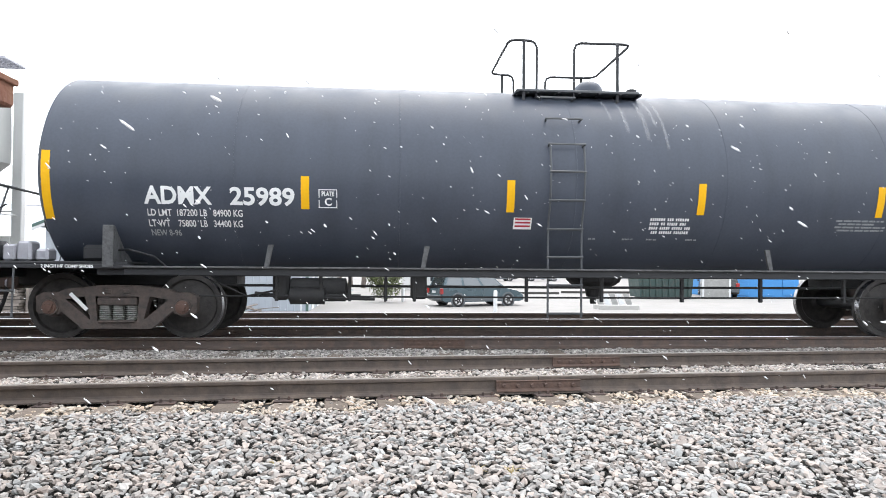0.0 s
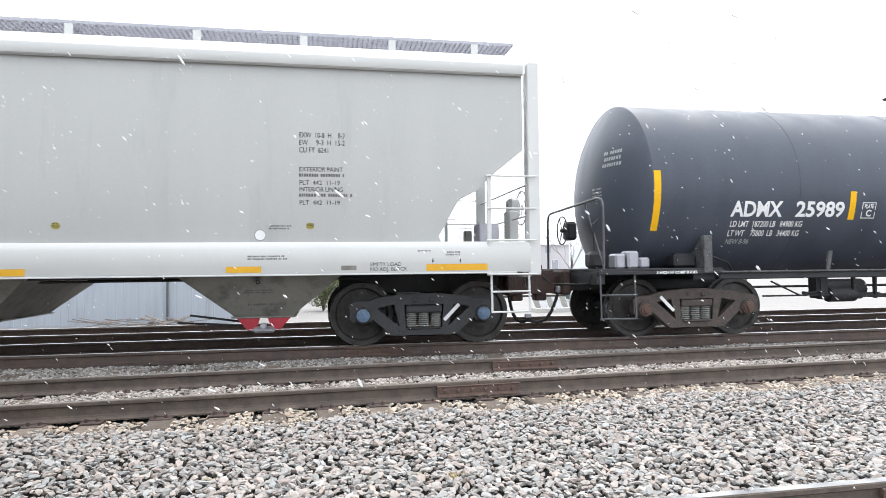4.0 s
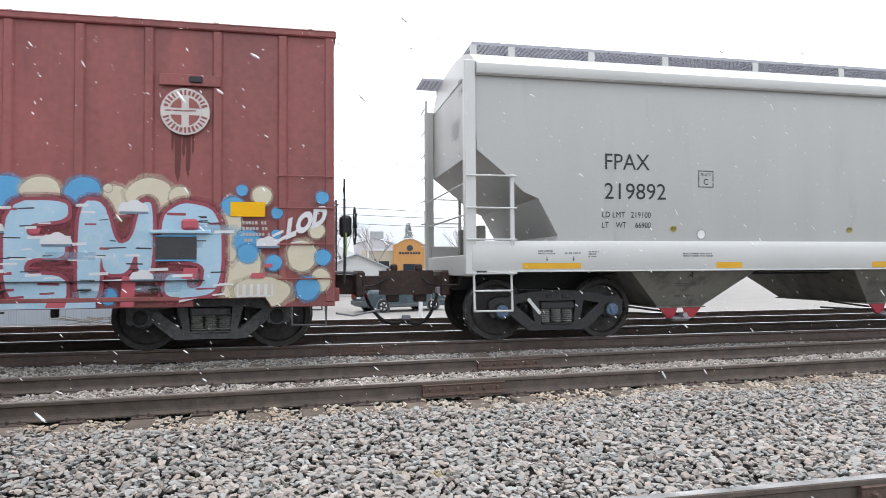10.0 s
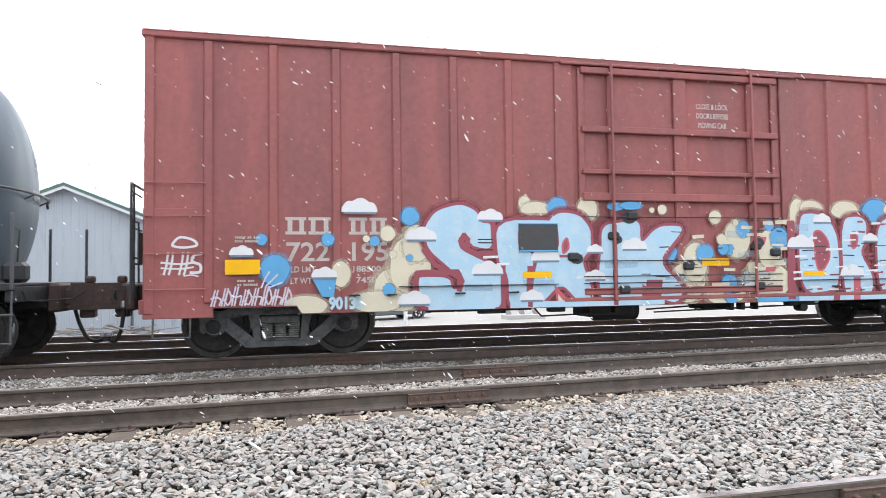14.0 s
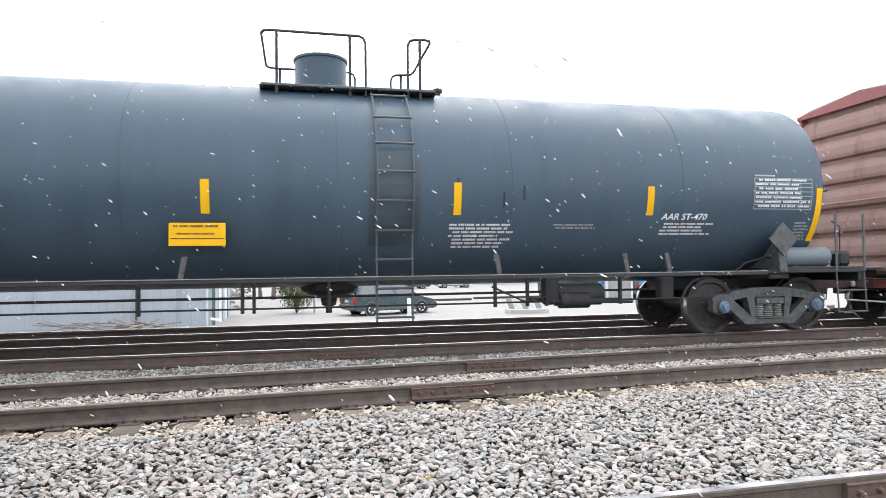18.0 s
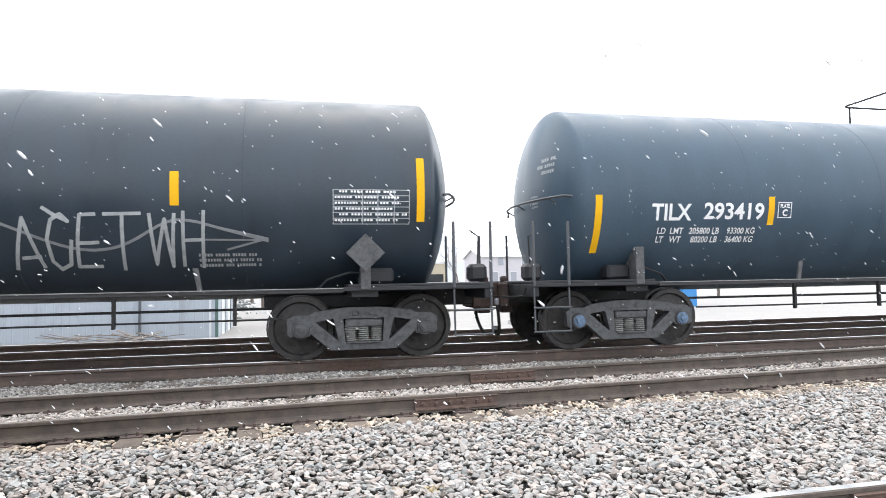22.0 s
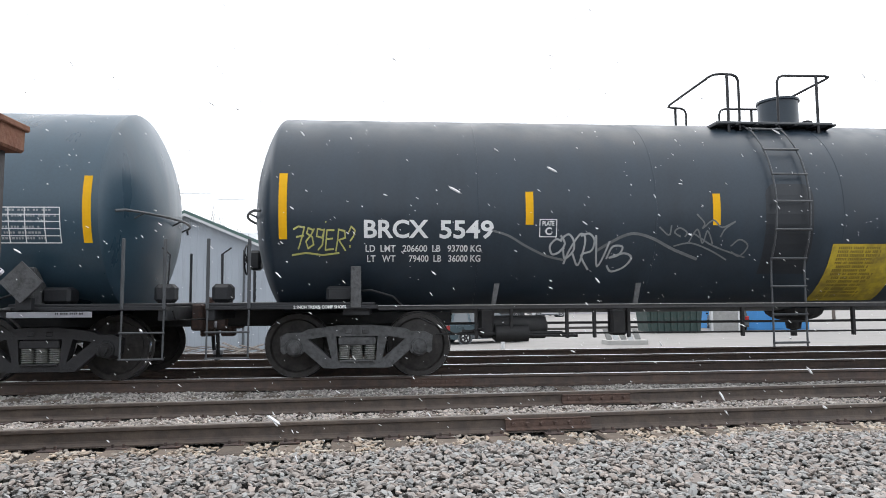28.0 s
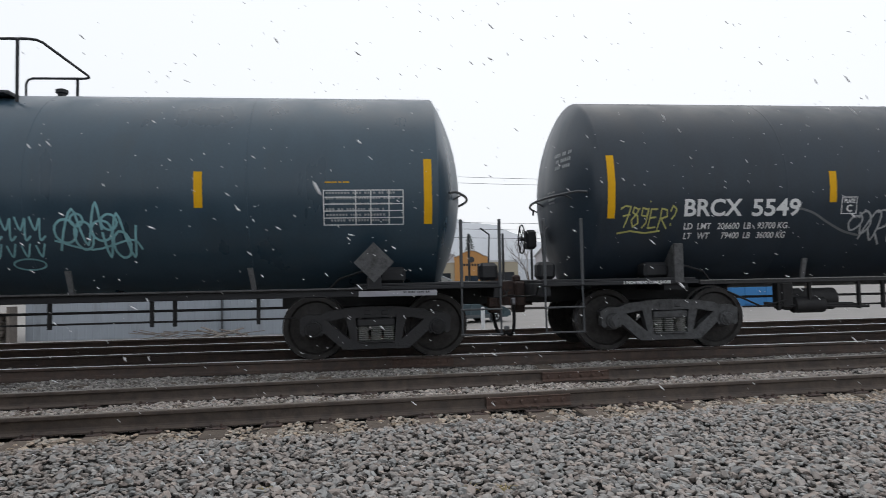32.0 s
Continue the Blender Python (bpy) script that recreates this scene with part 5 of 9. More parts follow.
    # tall thin capitals, each drawn in a few strokes
    capitals = [
        [[(-11.64, 1.34), (-11.48, 1.97), (-11.32, 1.36)], [(-11.55, 1.48), (-11.33, 1.5)]],
        [[(-11.25, 2.1), (-11.14, 2.02), (-10.97, 1.93), (-11.05, 2.02), (-11.16, 1.95), (-11.23, 1.71), (-11.21, 1.44), (-11.13, 1.34), (-11.01, 1.4), (-10.95, 1.7)]],
        [[(-10.65, 2.02), (-10.83, 2.01), (-10.88, 1.7), (-10.92, 1.37), (-10.64, 1.37)], [(-10.88, 1.66), (-10.64, 1.67)]],
        [[(-10.56, 2.02), (-10.12, 2.03)], [(-10.34, 2.0), (-10.38, 1.32)]],
        [[(-10.02, 2.03), (-9.98, 1.39), (-9.84, 1.96), (-9.78, 1.36), (-9.72, 2.03)]],
        [[(-9.61, 2.06), (-9.64, 1.36)], [(-9.36, 2.07), (-9.4, 1.34)], [(-9.64, 1.69), (-9.37, 1.7)]],
    ]
    for lines in capitals:
        flat([q for ln in lines for q in band(dense(ln), 0.044)], lambda a, b: sk(a, b, 0.007), "painted_capital", M_GPALE, brcx, "tall pale spray-painted letter")
    flat(stroke(smooth([(-13.1, 1.6), (-12.76, 1.7), (-12.5, 1.86), (-12.11, 2.01), (-11.8, 1.93), (-11.28, 1.71), (-10.94, 1.6), (-10.61, 1.58), (-10.28, 1.67), (-9.82, 1.92), (-9.53, 1.94), (-9.11, 1.83), (-8.56, 1.68)], 4), 0.036) + stroke(dense([(-9.34, 1.89), (-8.56, 1.71), (-9.08, 1.57)]), 0.028) + stroke([(-9.39, 1.7), (-8.56, 1.69)], 0.024), lambda a, b: sk(a, b, 0.006), "paint_scrawl", M_GREYWAVE, brcx, "grey spray-painted wave ending in an arrow")
    for z, w, bright in ((2.07, 0.86, True), (1.97, 0.86, True), (1.89, 0.52, False), (1.83, 0.52, False), (1.77, 0.5, False), (1.71, 0.5, False), (1.63, 0.84, True)):
        flat(bars(-12.6, z + 0.02, w, 0.042, 1, rng, 0.15), lambda a, b: sk(a, b, 0.003), "print_row", M_WHITEPAINT if bright else M_GREYPAINT, brcx)
    flat(bars(-9.45, 1.52, 0.85, 0.2, 3, rng), lambda a, b: sk(a, b, 0.003), "small_print", M_GREYPAINT, brcx)
    flat(table_lines(-7.7, -6.66, 1.9, 2.36, 6), sk, "data_panel", M_GREYPAINT, brcx, "pale ruled data panel")["kind"] = "stuff"
    flat(bars(-7.68, 2.35, 1.0, 0.46, 6, rng, 0.62), lambda a, b: sk(a, b, 0.003), "data_print", M_WHITEPAINT, brcx)
    part("placard", Shape().prism([(-7.28 + 14.35 - 0.26, 1.5), (-7.28 + 14.35, 1.24), (-7.28 + 14.35 + 0.26, 1.5), (-7.28 + 14.35, 1.76)], "y", -1.60, -1.57), M_DUSTFRAME, brcx, "grey diamond placard holder")
    brake_wheel(brcx, -23.02 + 14.35, 0.38, 1.76, 0.24, M_BLACK, 0.14, -1)
    write("2 INCH TREAD COMP SHOES", 0.055, M_WHITEPAINT, brcx, lambda a, b: (-22.0 + 14.35 + a, -1.459, 0.995 + b), wide=0.7, bold=0.002)

    # dark blue tank car at the rear
    loop = lambda u, v, a, b, n=12: [(u + a * math.cos(2 * math.pi * k / n), v + b * math.sin(2 * math.pi * k / n)) for k in range(n + 1)]
    last, sk, _ = tank_car("dark blue-black tank car with a data panel and teal scrawl", -32.5, 1.52, 2.44, -41.0, -23.97, -39.65, -25.3, M_TANK_L, M_BLACKFRAME, M_OILSHADE,
        (-32.9, -32.4, 0.40, 9), (-32.6, -30.3), [(-24.57, 2.77, 1.88), (-27.61, 2.60, 2.12), (-30.4, 2.6, 2.12), (-34, 2.6, 2.12), (-40.4, 2.77, 1.88)], "beam",
        [-26.9, -28.0, -28.3, -29.6, -31, -33, -35], -41.7, -23.2, (-31.6, 0.36, 4.5, False),
        [(-31.0, -29.95, (-30.2,), 4.58)],
        [-26.9, -29.2, -31.5], None, -0.521, slack=((0, 0.08), (29, 0.075), (30, 0.06), (31, 0.03), (32, 0.0)))
    flat(bars(-25.95, 2.32, 1.02, 0.44, 6, rng, 0.62), lambda a, b: sk(a, b, 0.003), "data_print", M_GREYPAINT, last)
    u0, u1, v0, v1 = -25.98, -24.91, 1.88, 2.34
    fr = table_lines(u0, u1, v0, v1, 5, (0.4, 0.59, 0.82), 0.014)
    flat(fr, sk, "data_panel", M_WHITEPAINT, last, "white ruled data panel")["kind"] = "stuff"
    flat(bars(-25.96, 2.46, 0.33, 0.04, 1, rng), sk, "small_print", M_YELLOW, last)
    part("sill_label", Shape().box(-25.53 + 32.5, -24.47 + 32.5, -1.515, -1.495, 0.90, 0.975, 0.003), M_GALV, last, "pale strip label on the side sill")
    flat(bars(-24.95, 0.965, 0.42, 0.045, 1, rng), lambda a, b: (a + 32.5, -1.518, b), "label_print", M_BLACKPAINT, last)
    pl = Shape().box(-25.42 + 32.5, -25.22 + 32.5, -1.53, -1.44, 1.0, 1.16, 0.006)
    part("placard_post", pl, M_BLACK, last)
    part("placard", Shape().prism([(-25.32 + 32.5 - 0.27, 1.36), (-25.32 + 32.5, 1.09), (-25.32 + 32.5 + 0.27, 1.36), (-25.32 + 32.5, 1.63)], "y", -1.60, -1.57), M_DUSTFRAME, last, "diamond placard holder")
    sc = []
    for u in (-30.25, -30.08, -29.9, -29.72):
        sc += stroke(smooth([(u, 2.02), (u + 0.05, 1.86), (u + 0.12, 2.0), (u + 0.09, 1.74), (u + 0.16, 1.78)]), 0.026) + stroke(smooth([(u + 0.02, 1.66), (u + 0.06, 1.52), (u + 0.13, 1.68)]), 0.024)
    sc += stroke(smooth(loop(-29.85, 1.42, 0.2, 0.07)), 0.022)
    for u, v, a, b in ((-29.3, 1.84, 0.14, 0.15), (-29.08, 1.78, 0.12, 0.18), (-28.85, 1.84, 0.13, 0.13), (-28.62, 1.66, 0.11, 0.17), (-28.75, 1.95, 0.1, 0.1), (-29.15, 1.98, 0.08, 0.08)):
        sc += stroke(smooth(loop(u, v, a, b, 7), 3), 0.03)
    sc += stroke(smooth([(-29.4, 1.6), (-29.2, 2.12), (-29.05, 1.66), (-28.9, 2.2), (-28.8, 1.5), (-28.65, 2.06), (-28.5, 1.5), (-28.42, 1.9)]), 0.03) + stroke(smooth([(-29.45, 1.72), (-29.0, 1.60), (-28.5, 1.72), (-28.38, 1.6)]), 0.026)
    flat(sc, sk, "paint_scrawl", M_GTEAL, last, "pale teal spray-painted scrawl")


M_GREYTANK = mat("grey_blue_reservoir_paint", (0.1066, 0.1312, 0.1476), 0.5, var=0.15, scale=3, bump=0.05)
M_YPANEL = mat("faded_yellow_panel", (0.48, 0.36, 0.03), 0.55, var=0.25, scale=2, bump=0.04, dirt=(0.2296, 0.1722, 0.0328), dirt_at=0.55)
M_YPRINT = mat("panel_print_paint", (0.205, 0.1476, 0.0246), 0.6, var=0.3, scale=6, bump=0.02)
M_GREYWAVE = mat("grey_scrawl_paint", (0.2, 0.21, 0.22), 0.6, var=0.3, scale=8, bump=0.02)
M_GREYDIM = mat("dim_scrawl_paint", (0.13, 0.14, 0.145), 0.6, var=0.3, scale=8, bump=0.02)
tank_cars()


def hopper_car():
    """Light grey covered hopper with four chutes."""
    xc = 39.61
    car = thing("covered_hopper", "light grey covered hopper car with black lettering and red chute gates", "hopper car", pose(xc, YC, 0), group="cars of the freight train")
    CARS.append((car, xc + 0.186))
    prof = [(1.43, 7.98), (1.55, 7.92), (1.8, 8.06), (2.08, 8.22), (2.17, 8.44), (2.38, 8.66), (2.75, 9.12), (3.0, 9.13), (3.3, 9.13), (3.6, 9.13), (3.85, 9.13), (3.99, 9.13)]
    ys = lambda z: 1.60 - 0.055 * ((z - 2.7) / 1.3) ** 2
    s = Shape()
    NX = 12
    for z, xl in prof:
        for sd in (-1, 1):
            for k in range(NX + 1):
                s.v.append((sd * -1 * (-xl + 2 * xl * k / NX), sd * ys(z), z))
    m = 2 * (NX + 1)
    for i in range(len(prof) - 1):
        for k in range(m):
            s.f.append((i * m + k, i * m + (k + 1) % m, (i + 1) * m + (k + 1) % m, (i + 1) * m + k))
    s.f += [list(range(m))[::-1], [(len(prof) - 1) * m + k for k in range(m)]]
    part("hopper_body", s, M_HOPPER, car, "", True)
    side = lambda u, v, off=0.004: (u, -ys(v) - off, v)
    roof = [(-1.56, 3.95), (-1.50, 4.07), (-1.3, 4.19), (-0.95, 4.29), (-0.5, 4.36), (0, 4.38), (0.5, 4.36), (0.95, 4.29), (1.3, 4.19), (1.50, 4.07), (1.56, 3.95)]
    part("roof", Shape().prism(roof, "x", -9.14, 9.14), M_HOPPERSILL, car, "pale curved roof sheet", True)
    for sd in (-1, 1):
        y = sd * 1.60
        pr = [(y + sd * a, z) for a, z in ((-0.06, 3.99), (0.03, 3.99), (0.07, 3.95), (0.075, 3.88), (0.05, 3.82), (0.0, 3.80), (-0.06, 3.82))]
        part("top_chord", Shape().prism(pr, "x", -9.13, 9.13), M_HOPPERSILL, car, "", True)
        pr = [(sd * a, z) for a, z in ((1.45, 1.05), (1.63, 1.05), (1.645, 1.07), (1.645, 1.38), (1.63, 1.44), (1.60, 1.475), (1.45, 1.475))]
        part("side_sill", Shape().prism(pr, "x", -9.2, 9.2), M_HOPPERSILL, car, "pale grey side sill with orange reflectors", True)
        part("sill_flange", Shape().box(-9.0, 9.0, sd * 1.645 - 0.02, sd * 1.645 + 0.02, 1.035, 1.055, 0.004), M_HOPPERSILL, car)
    # hatch trough and running boards
    part("hatch_trough", Shape().prism([(-0.33, 4.36), (-0.33, 4.46), (-0.2, 4.52), (0.2, 4.52), (0.33, 4.46), (0.33, 4.36)], "x", -8.6, 8.6), M_HOPPERSILL, car)
    posts = [-9.08, -8.5, -7.24, -6.02, -4.44, -2.84, -1.27, 0.22, 1.55, 3.13, 4.71, 6.11, 7.33, 8.52]
    for y0, y1, e in ((-1.28, -0.66, 9.1), (0.66, 1.28, 9.5)):
        g = Shape()
        for k in range(7):
            y = y0 + (y1 - y0) * k / 6
            g.box(-e, e, y - 0.004, y + 0.004, 4.34, 4.38)
        n = 260
        for k in range(n + 1):
            x = -e + 2 * e * k / n
            g.box(x - 0.004, x + 0.004, y0, y1, 4.345, 4.375)
        tagged(part("running_board", g, M_GALV, car, "galvanised grating walkway"), kind="stuff")
        for x in posts:
            b = Shape().prism([(x - 0.05, 4.12), (x + 0.05, 4.12), (x + 0.05, 4.34), (x - 0.05, 4.34)], "y", y0 if y0 < 0 else y1 - 0.012, y0 + 0.012 if y0 < 0 else y1)
            part("board_bracket", b, M_HOPPERSILL, car)
            part("bracket_arm", Shape().tube([(x, y0 + 0.02, 4.325), (x, y1 - 0.02, 4.325)], 0.014, 6), M_GALV, car)
    # ends
    for d in (-1, 1):
        for sd in (-1, 1):
            part("corner_post", Shape().box(d * (9.19 if d > 0 else 9.14), d * (9.36 if d > 0 else 9.30), sd * 1.5, sd * 1.635, 1.0, 4.0, 0.012), M_HOPPERSILL, car, "pale grey corner post")
            part("ladder_post", Shape().box(d * 8.59, d * 8.65, sd * 1.60, sd * 1.64, 1.0, 2.41, 0.008), M_HOPPERSILL, car)
            for z in (2.38, 1.93, 1.49, 1.02):
                part("grab_iron", Shape().tube([(d * 9.28, sd * 1.67, z), (d * 8.57, sd * 1.67, z)], 0.013, 6), M_HOPPERSILL, car)
            st = Shape()
            for x in (9.18, 8.64):
                st.tube([(d * x, sd * 1.62, 1.06), (d * x, sd * 1.66, 0.50)], 0.016, 6)
            for z in (0.50, 0.78):
                st.tube([(d * 9.19, sd * 1.66, z), (d * 8.63, sd * 1.66, z)], 0.014, 6)
            part("sill_step", st, M_HOPPERSILL, car)
            part("slope_post", Shape().box(d * 8.75, d * 8.87, sd * 0.55, sd * 0.70, 1.05, 1.75, 0.01), M_CHUTE, car)
            # each end has one ladder, at the corner on its left
            if sd == -d:
                for k in range(8):
                    z = 1.08 + 0.41 * k
                    part("end_rung", Shape().tube([(d * 9.37, sd * 1.56, z), (d * 9.40, sd * 0.92, z - 0.02)], 0.012, 6), M_HOPPERSILL, car)
                part("end_ladder_post", Shape().box(d * 9.36, d * 9.41, sd * 0.90, sd * 0.95, 1.0, 4.05, 0.006), M_HOPPERSILL, car)
        part("end_sill", Shape().box(d * 9.12, d * 9.26, -1.5, 1.5, 0.98, 1.28, 0.012), M_HOPPERSILL, car)
        part("end_deck", Shape().box(d * 8.0, d * 9.2, -1.45, 1.45, 1.05, 1.08), M_CHUTE, car)
        for z in (1.85, 2.3):
            part("end_handrail", Shape().tube([(d * 9.25, -1.5, z), (d * 9.27, 1.5, z)], 0.014, 6), M_HOPPERSILL, car)
        coupler(car, d * 9.25, d, face=0.42 if d > 0 else 0.62)
        part("air_reservoir", Shape().turn([(-0.45, 0.05), (-0.42, 0.16), (0.42, 0.16), (0.45, 0.05)], "y", (d * 8.4, 0.1, 1.35), 16), M_HOPPERSILL, car, "", True)
        truck(car, d * 7.77, M_BLACKFRAME, M_CAPBLUE, M_DUSTFRAME, "blue bearing end cap")
    brake_wheel(car, 9.45, -0.45, 2.05, 0.27, M_HOPPERSILL, 0.14, 1)
    part("brake_stand", Shape().box(9.2, 9.36, -0.6, -0.3, 1.2, 2.0, 0.02), M_HOPPERSILL, car)
    part("valve_box", Shape().box(8.55, 8.85, -1.3, -0.95, 1.2, 1.75, 0.02), M_GALV, car)
    for d in (-1, 1):
        part("centre_sill", Shape().box(d * 6.6, d * 9.1, -0.25, 0.25, 0.74, 1.05, 0.01), M_OILSHADE, car)
    # chutes with gates
    for mid, code in ((-5.70, "A"), (-1.83, "AC"), (1.92, "BC"), (5.80, "B")):
        x0, x1, b0, b1 = mid - 1.08, mid + 1.08, mid - 0.38, mid + 0.38
        t, b = [(x0, -1.5), (x1, -1.5), (x1, 1.5), (x0, 1.5)], [(b0, -1.05), (b1, -1.05), (b1, 1.05), (b0, 1.05)]
        s = Shape().add([(x, y, 1.06) for x, y in t] + [(x, y, 0.47) for x, y in b], [(3, 2, 1, 0), (4, 5, 6, 7), (0, 1, 5, 4), (1, 2, 6, 5), (2, 3, 7, 6), (3, 0, 4, 7)])
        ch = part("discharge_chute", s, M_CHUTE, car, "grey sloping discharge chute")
        part("chute_flange", Shape().box(b0 - 0.05, b1 + 0.05, -1.09, 1.09, 0.455, 0.475, 0.004), M_CHUTE, ch)
        for m in (-1, 1):
            part("gate_plate", Shape().prism([(mid + m * 0.36, 0.455), (mid + m * 0.05, 0.455), (mid + m * 0.10, 0.31), (mid + m * 0.22, 0.29)], "y", -1.07, -1.04), M_RED, ch, "red gate side plate")
        part("gate_rack", Shape().box(mid - 0.15, mid + 0.15, -1.12, -0.92, 0.25, 0.33, 0.03), M_GALV, ch)
        part("gate_shaft", Shape().turn([(-0.07, 0.04), (0.07, 0.04)], "y", (mid, -1.14, 0.35), 10), M_GALV, ch)
        for z0, z1, w in ((0.40, 0.50, 0.62), (0.35, 0.40, 0.78)):
            part("gate_rod", Shape().tube([(b0 + 0.1, -0.98, z0), (b0 - w, -0.90, z1)], 0.016, 6), M_OILSHADE, ch)
        rr = random.Random(int(mid * 10))
        k = (1.05 - 0.47) / 0.45
        cp = lambda u, v: (u, -1.05 - (v - 0.47) / k - 0.006, v)
        flat(bars(mid - 0.25, 0.85, 0.5, 0.06, 2, rr) + bars(mid - 0.2, 0.66, 0.4, 0.05, 1, rr), cp, "small_print", M_INK, ch)
        write(code, 0.13, M_BLACKPAINT, ch, lambda a, b: cp(mid - 0.08 + a, 0.93 + b), cut=0)
    # underframe
    for y in (-0.9, 0.9):
        part("brake_rod", Shape().tube([(-6.9, y, 0.98), (6.9, y, 0.98)], 0.016, 6), M_OILSHADE, car)
    # lettering
    L = M_BLACKPAINT
    write("FPAX", 0.335, L, car, lambda a, b: side(-7.22 + a, 2.52 + b), wide=0.73, cut=0.1, label="black reporting mark")
    write("219892", 0.335, L, car, lambda a, b: side(-7.22 + a, 2.09 + b), wide=0.99, cut=0.1, label="black car number")
    write("LD LMT   219100", 0.12, L, car, lambda a, b: side(-7.25 + a, 1.82 + b), wide=0.78, cut=0)
    write("LT    WT     66900", 0.12, L, car, lambda a, b: side(-7.25 + a, 1.67 + b), wide=0.78, cut=0)
    u, v, w, e = -5.69, 2.29, 0.24, 0.012
    flat(stroke([(u, v), (u + w, v), (u + w, v + w), (u, v + w), (u, v)], e), side, "stencil_box", L, car)
    write("C", 0.13, L, car, lambda a, b: side(u + 0.075 + a, v + 0.035 + b), cut=0)
    write("PLATE", 0.06, L, car, lambda a, b: side(u + 0.035 + a, v + 0.165 + b), wide=0.17, cut=0)
    for i, tx in enumerate(("EXW  10-8  H    8-2", "EW     9-3  H  15-2", "CU FT  6241")):
        write(tx, 0.10, L, car, lambda a, b: side(6.05 + a, 2.86 - 0.1 * i + b), wide=0.60 if i < 2 else 0.38, cut=0)
    for i, (tx, wd) in enumerate((("EXTERIOR PAINT", 0.57), (None, 0.66), ("PLT  442  11-19", 0.53), ("INTERIOR LINING", 0.57), (None, 0.85), ("PLT  442  11-19", 0.53))):
        if tx:
            write(tx, 0.085, L, car, lambda a, b: side(6.05 + a, 2.41 - 0.088 * i + b), wide=wd, cut=0)
        else:
            flat(bars(6.05, 2.41 + 0.06 - 0.088 * i, wd, 0.06, 1, random.Random(i), 0.3), side, "small_print", M_INK, car)
    sill = lambda a, b: (a, -1.649, b)
    for x0, x1, z0, z1 in ((-8.48, -7.61, 1.08, 1.16), (-5.45, -5.02, 1.075, 1.16), (-2.7, -2.25, 1.07, 1.16), (-0.09, 0.35, 1.07, 1.16), (2.36, 2.79, 1.07, 1.155), (5.13, 5.57, 1.08, 1.16), (7.73, 8.58, 1.08, 1.17)):
        flat([[(x0, z0), (x1, z0), (x1, z1), (x0, z1)]], sill, "reflector_stripe", M_AMBER, car, "orange reflective strip")
    rr = random.Random(9)
    for x, z in ((-6.10, 1.66), (-3.03, 1.66), (0.1, 1.67), (3.1, 1.69), (6.19, 1.69)):
        flat([oval(x, z, 0.055, 0.045)], side, "round_decal", M_DECAL, car)
        flat(bars(x - 0.04, z + 0.03, 0.09, 0.06, 3, rr), lambda a, b: side(a, b, 0.007), "decal_print", L, car)
    for x, z in ((-5.64, 1.58), (-1.79, 1.57), (5.55, 1.57), (2.25, 1.57)):
        flat([oval(x, z, 0.068, 0.068)], side, "round_label", M_WHITEPAINT, car, "white round label with a dark rim")
        flat(stroke([(x + 0.07 * math.cos(a * math.pi / 9), z + 0.07 * math.sin(a * math.pi / 9)) for a in range(19)], 0.008), lambda a, b: side(a, b, 0.007), "label_rim", M_CHUTE, car)
    for x, z, w, n in ((-1.68, 1.64, 0.22, 2), (5.66, 1.70, 0.28, 2), (-6.0, 1.30, 0.6, 2), (-2.1, 1.29, 0.55, 2), (2.0, 1.3, 0.5, 2), (5.4, 1.30, 0.62, 2), (-7.5, 1.33, 0.18, 3), (7.6, 1.36, 0.25, 1), (8.0, 1.34, 0.25, 2), (-8.25, 1.34, 0.25, 2), (-7.85, 1.31, 0.24, 1)):
        flat(bars(x, z, w, 0.035 * n, n, rr), sill if z < 1.45 else side, "small_print", M_INK, car)
    flat([[(0.0 + 6.59, 1.10), (6.79, 1.10), (6.79, 1.16), (6.59, 1.16)]], sill, "number_plate", M_CHUTE, car)
    write("EMPTY LOAD", 0.07, L, car, lambda a, b: sill(6.97 + a, 1.15 + b), wide=0.42, cut=0)
    write("NO ADJ. BLOCK", 0.07, L, car, lambda a, b: sill(6.97 + a, 1.085 + b), wide=0.5, cut=0)
    for x in (-8.12, -7.72, 7.82, 8.2):
        flat([[(x - 0.015, 1.22), (x + 0.015, 1.22), (x, 1.18)], [(x - 0.005, 1.22), (x + 0.005, 1.22), (x + 0.005, 1.25), (x - 0.005, 1.25)]], sill, "lift_arrow", L, car)
    flat(bars(0.80, 1.70, 1.55, 0.09, 2, rr, 0.3), side, "red_print", M_REDPRINT, car, "red small print above the sill")
    part("sill_pipe", Shape().tube([(-6.6, -1.35, 1.03), (6.6, -1.35, 1.03)], 0.02, 6), M_OILSHADE, car)
    for sg in (-1, 1):
        flat(stroke([(sg * 7.77 - 0.45, 0.62), (sg * 7.77 - 0.28, 0.42)], 0.05) if sg < 0 else stroke([(sg * 7.77 + 0.30, 0.38), (sg * 7.77 + 0.5, 0.58)], 0.05), lambda a, b: (a, -1.138, b), "frame_lettering", M_WHITEPAINT, car, "white code painted on the truck frame")
    for d in (-1, 1):
        end = lambda a, b: (d * 9.146, d * a, b)
        write("FPAX", 0.14, M_INK, car, lambda a, b: end(0.60 + a, 3.89 + b), wide=0.30, cut=0)
        write("219892", 0.14, M_INK, car, lambda a, b: end(0.60 + a, 3.73 + b), wide=0.43, cut=0)
        flat(bars(0.02, 3.42, 0.64, 0.31, 6, rr, 0.55), end, "small_print", M_GREYPAINT, car)
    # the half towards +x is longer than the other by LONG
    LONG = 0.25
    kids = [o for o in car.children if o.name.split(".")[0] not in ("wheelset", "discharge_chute")]
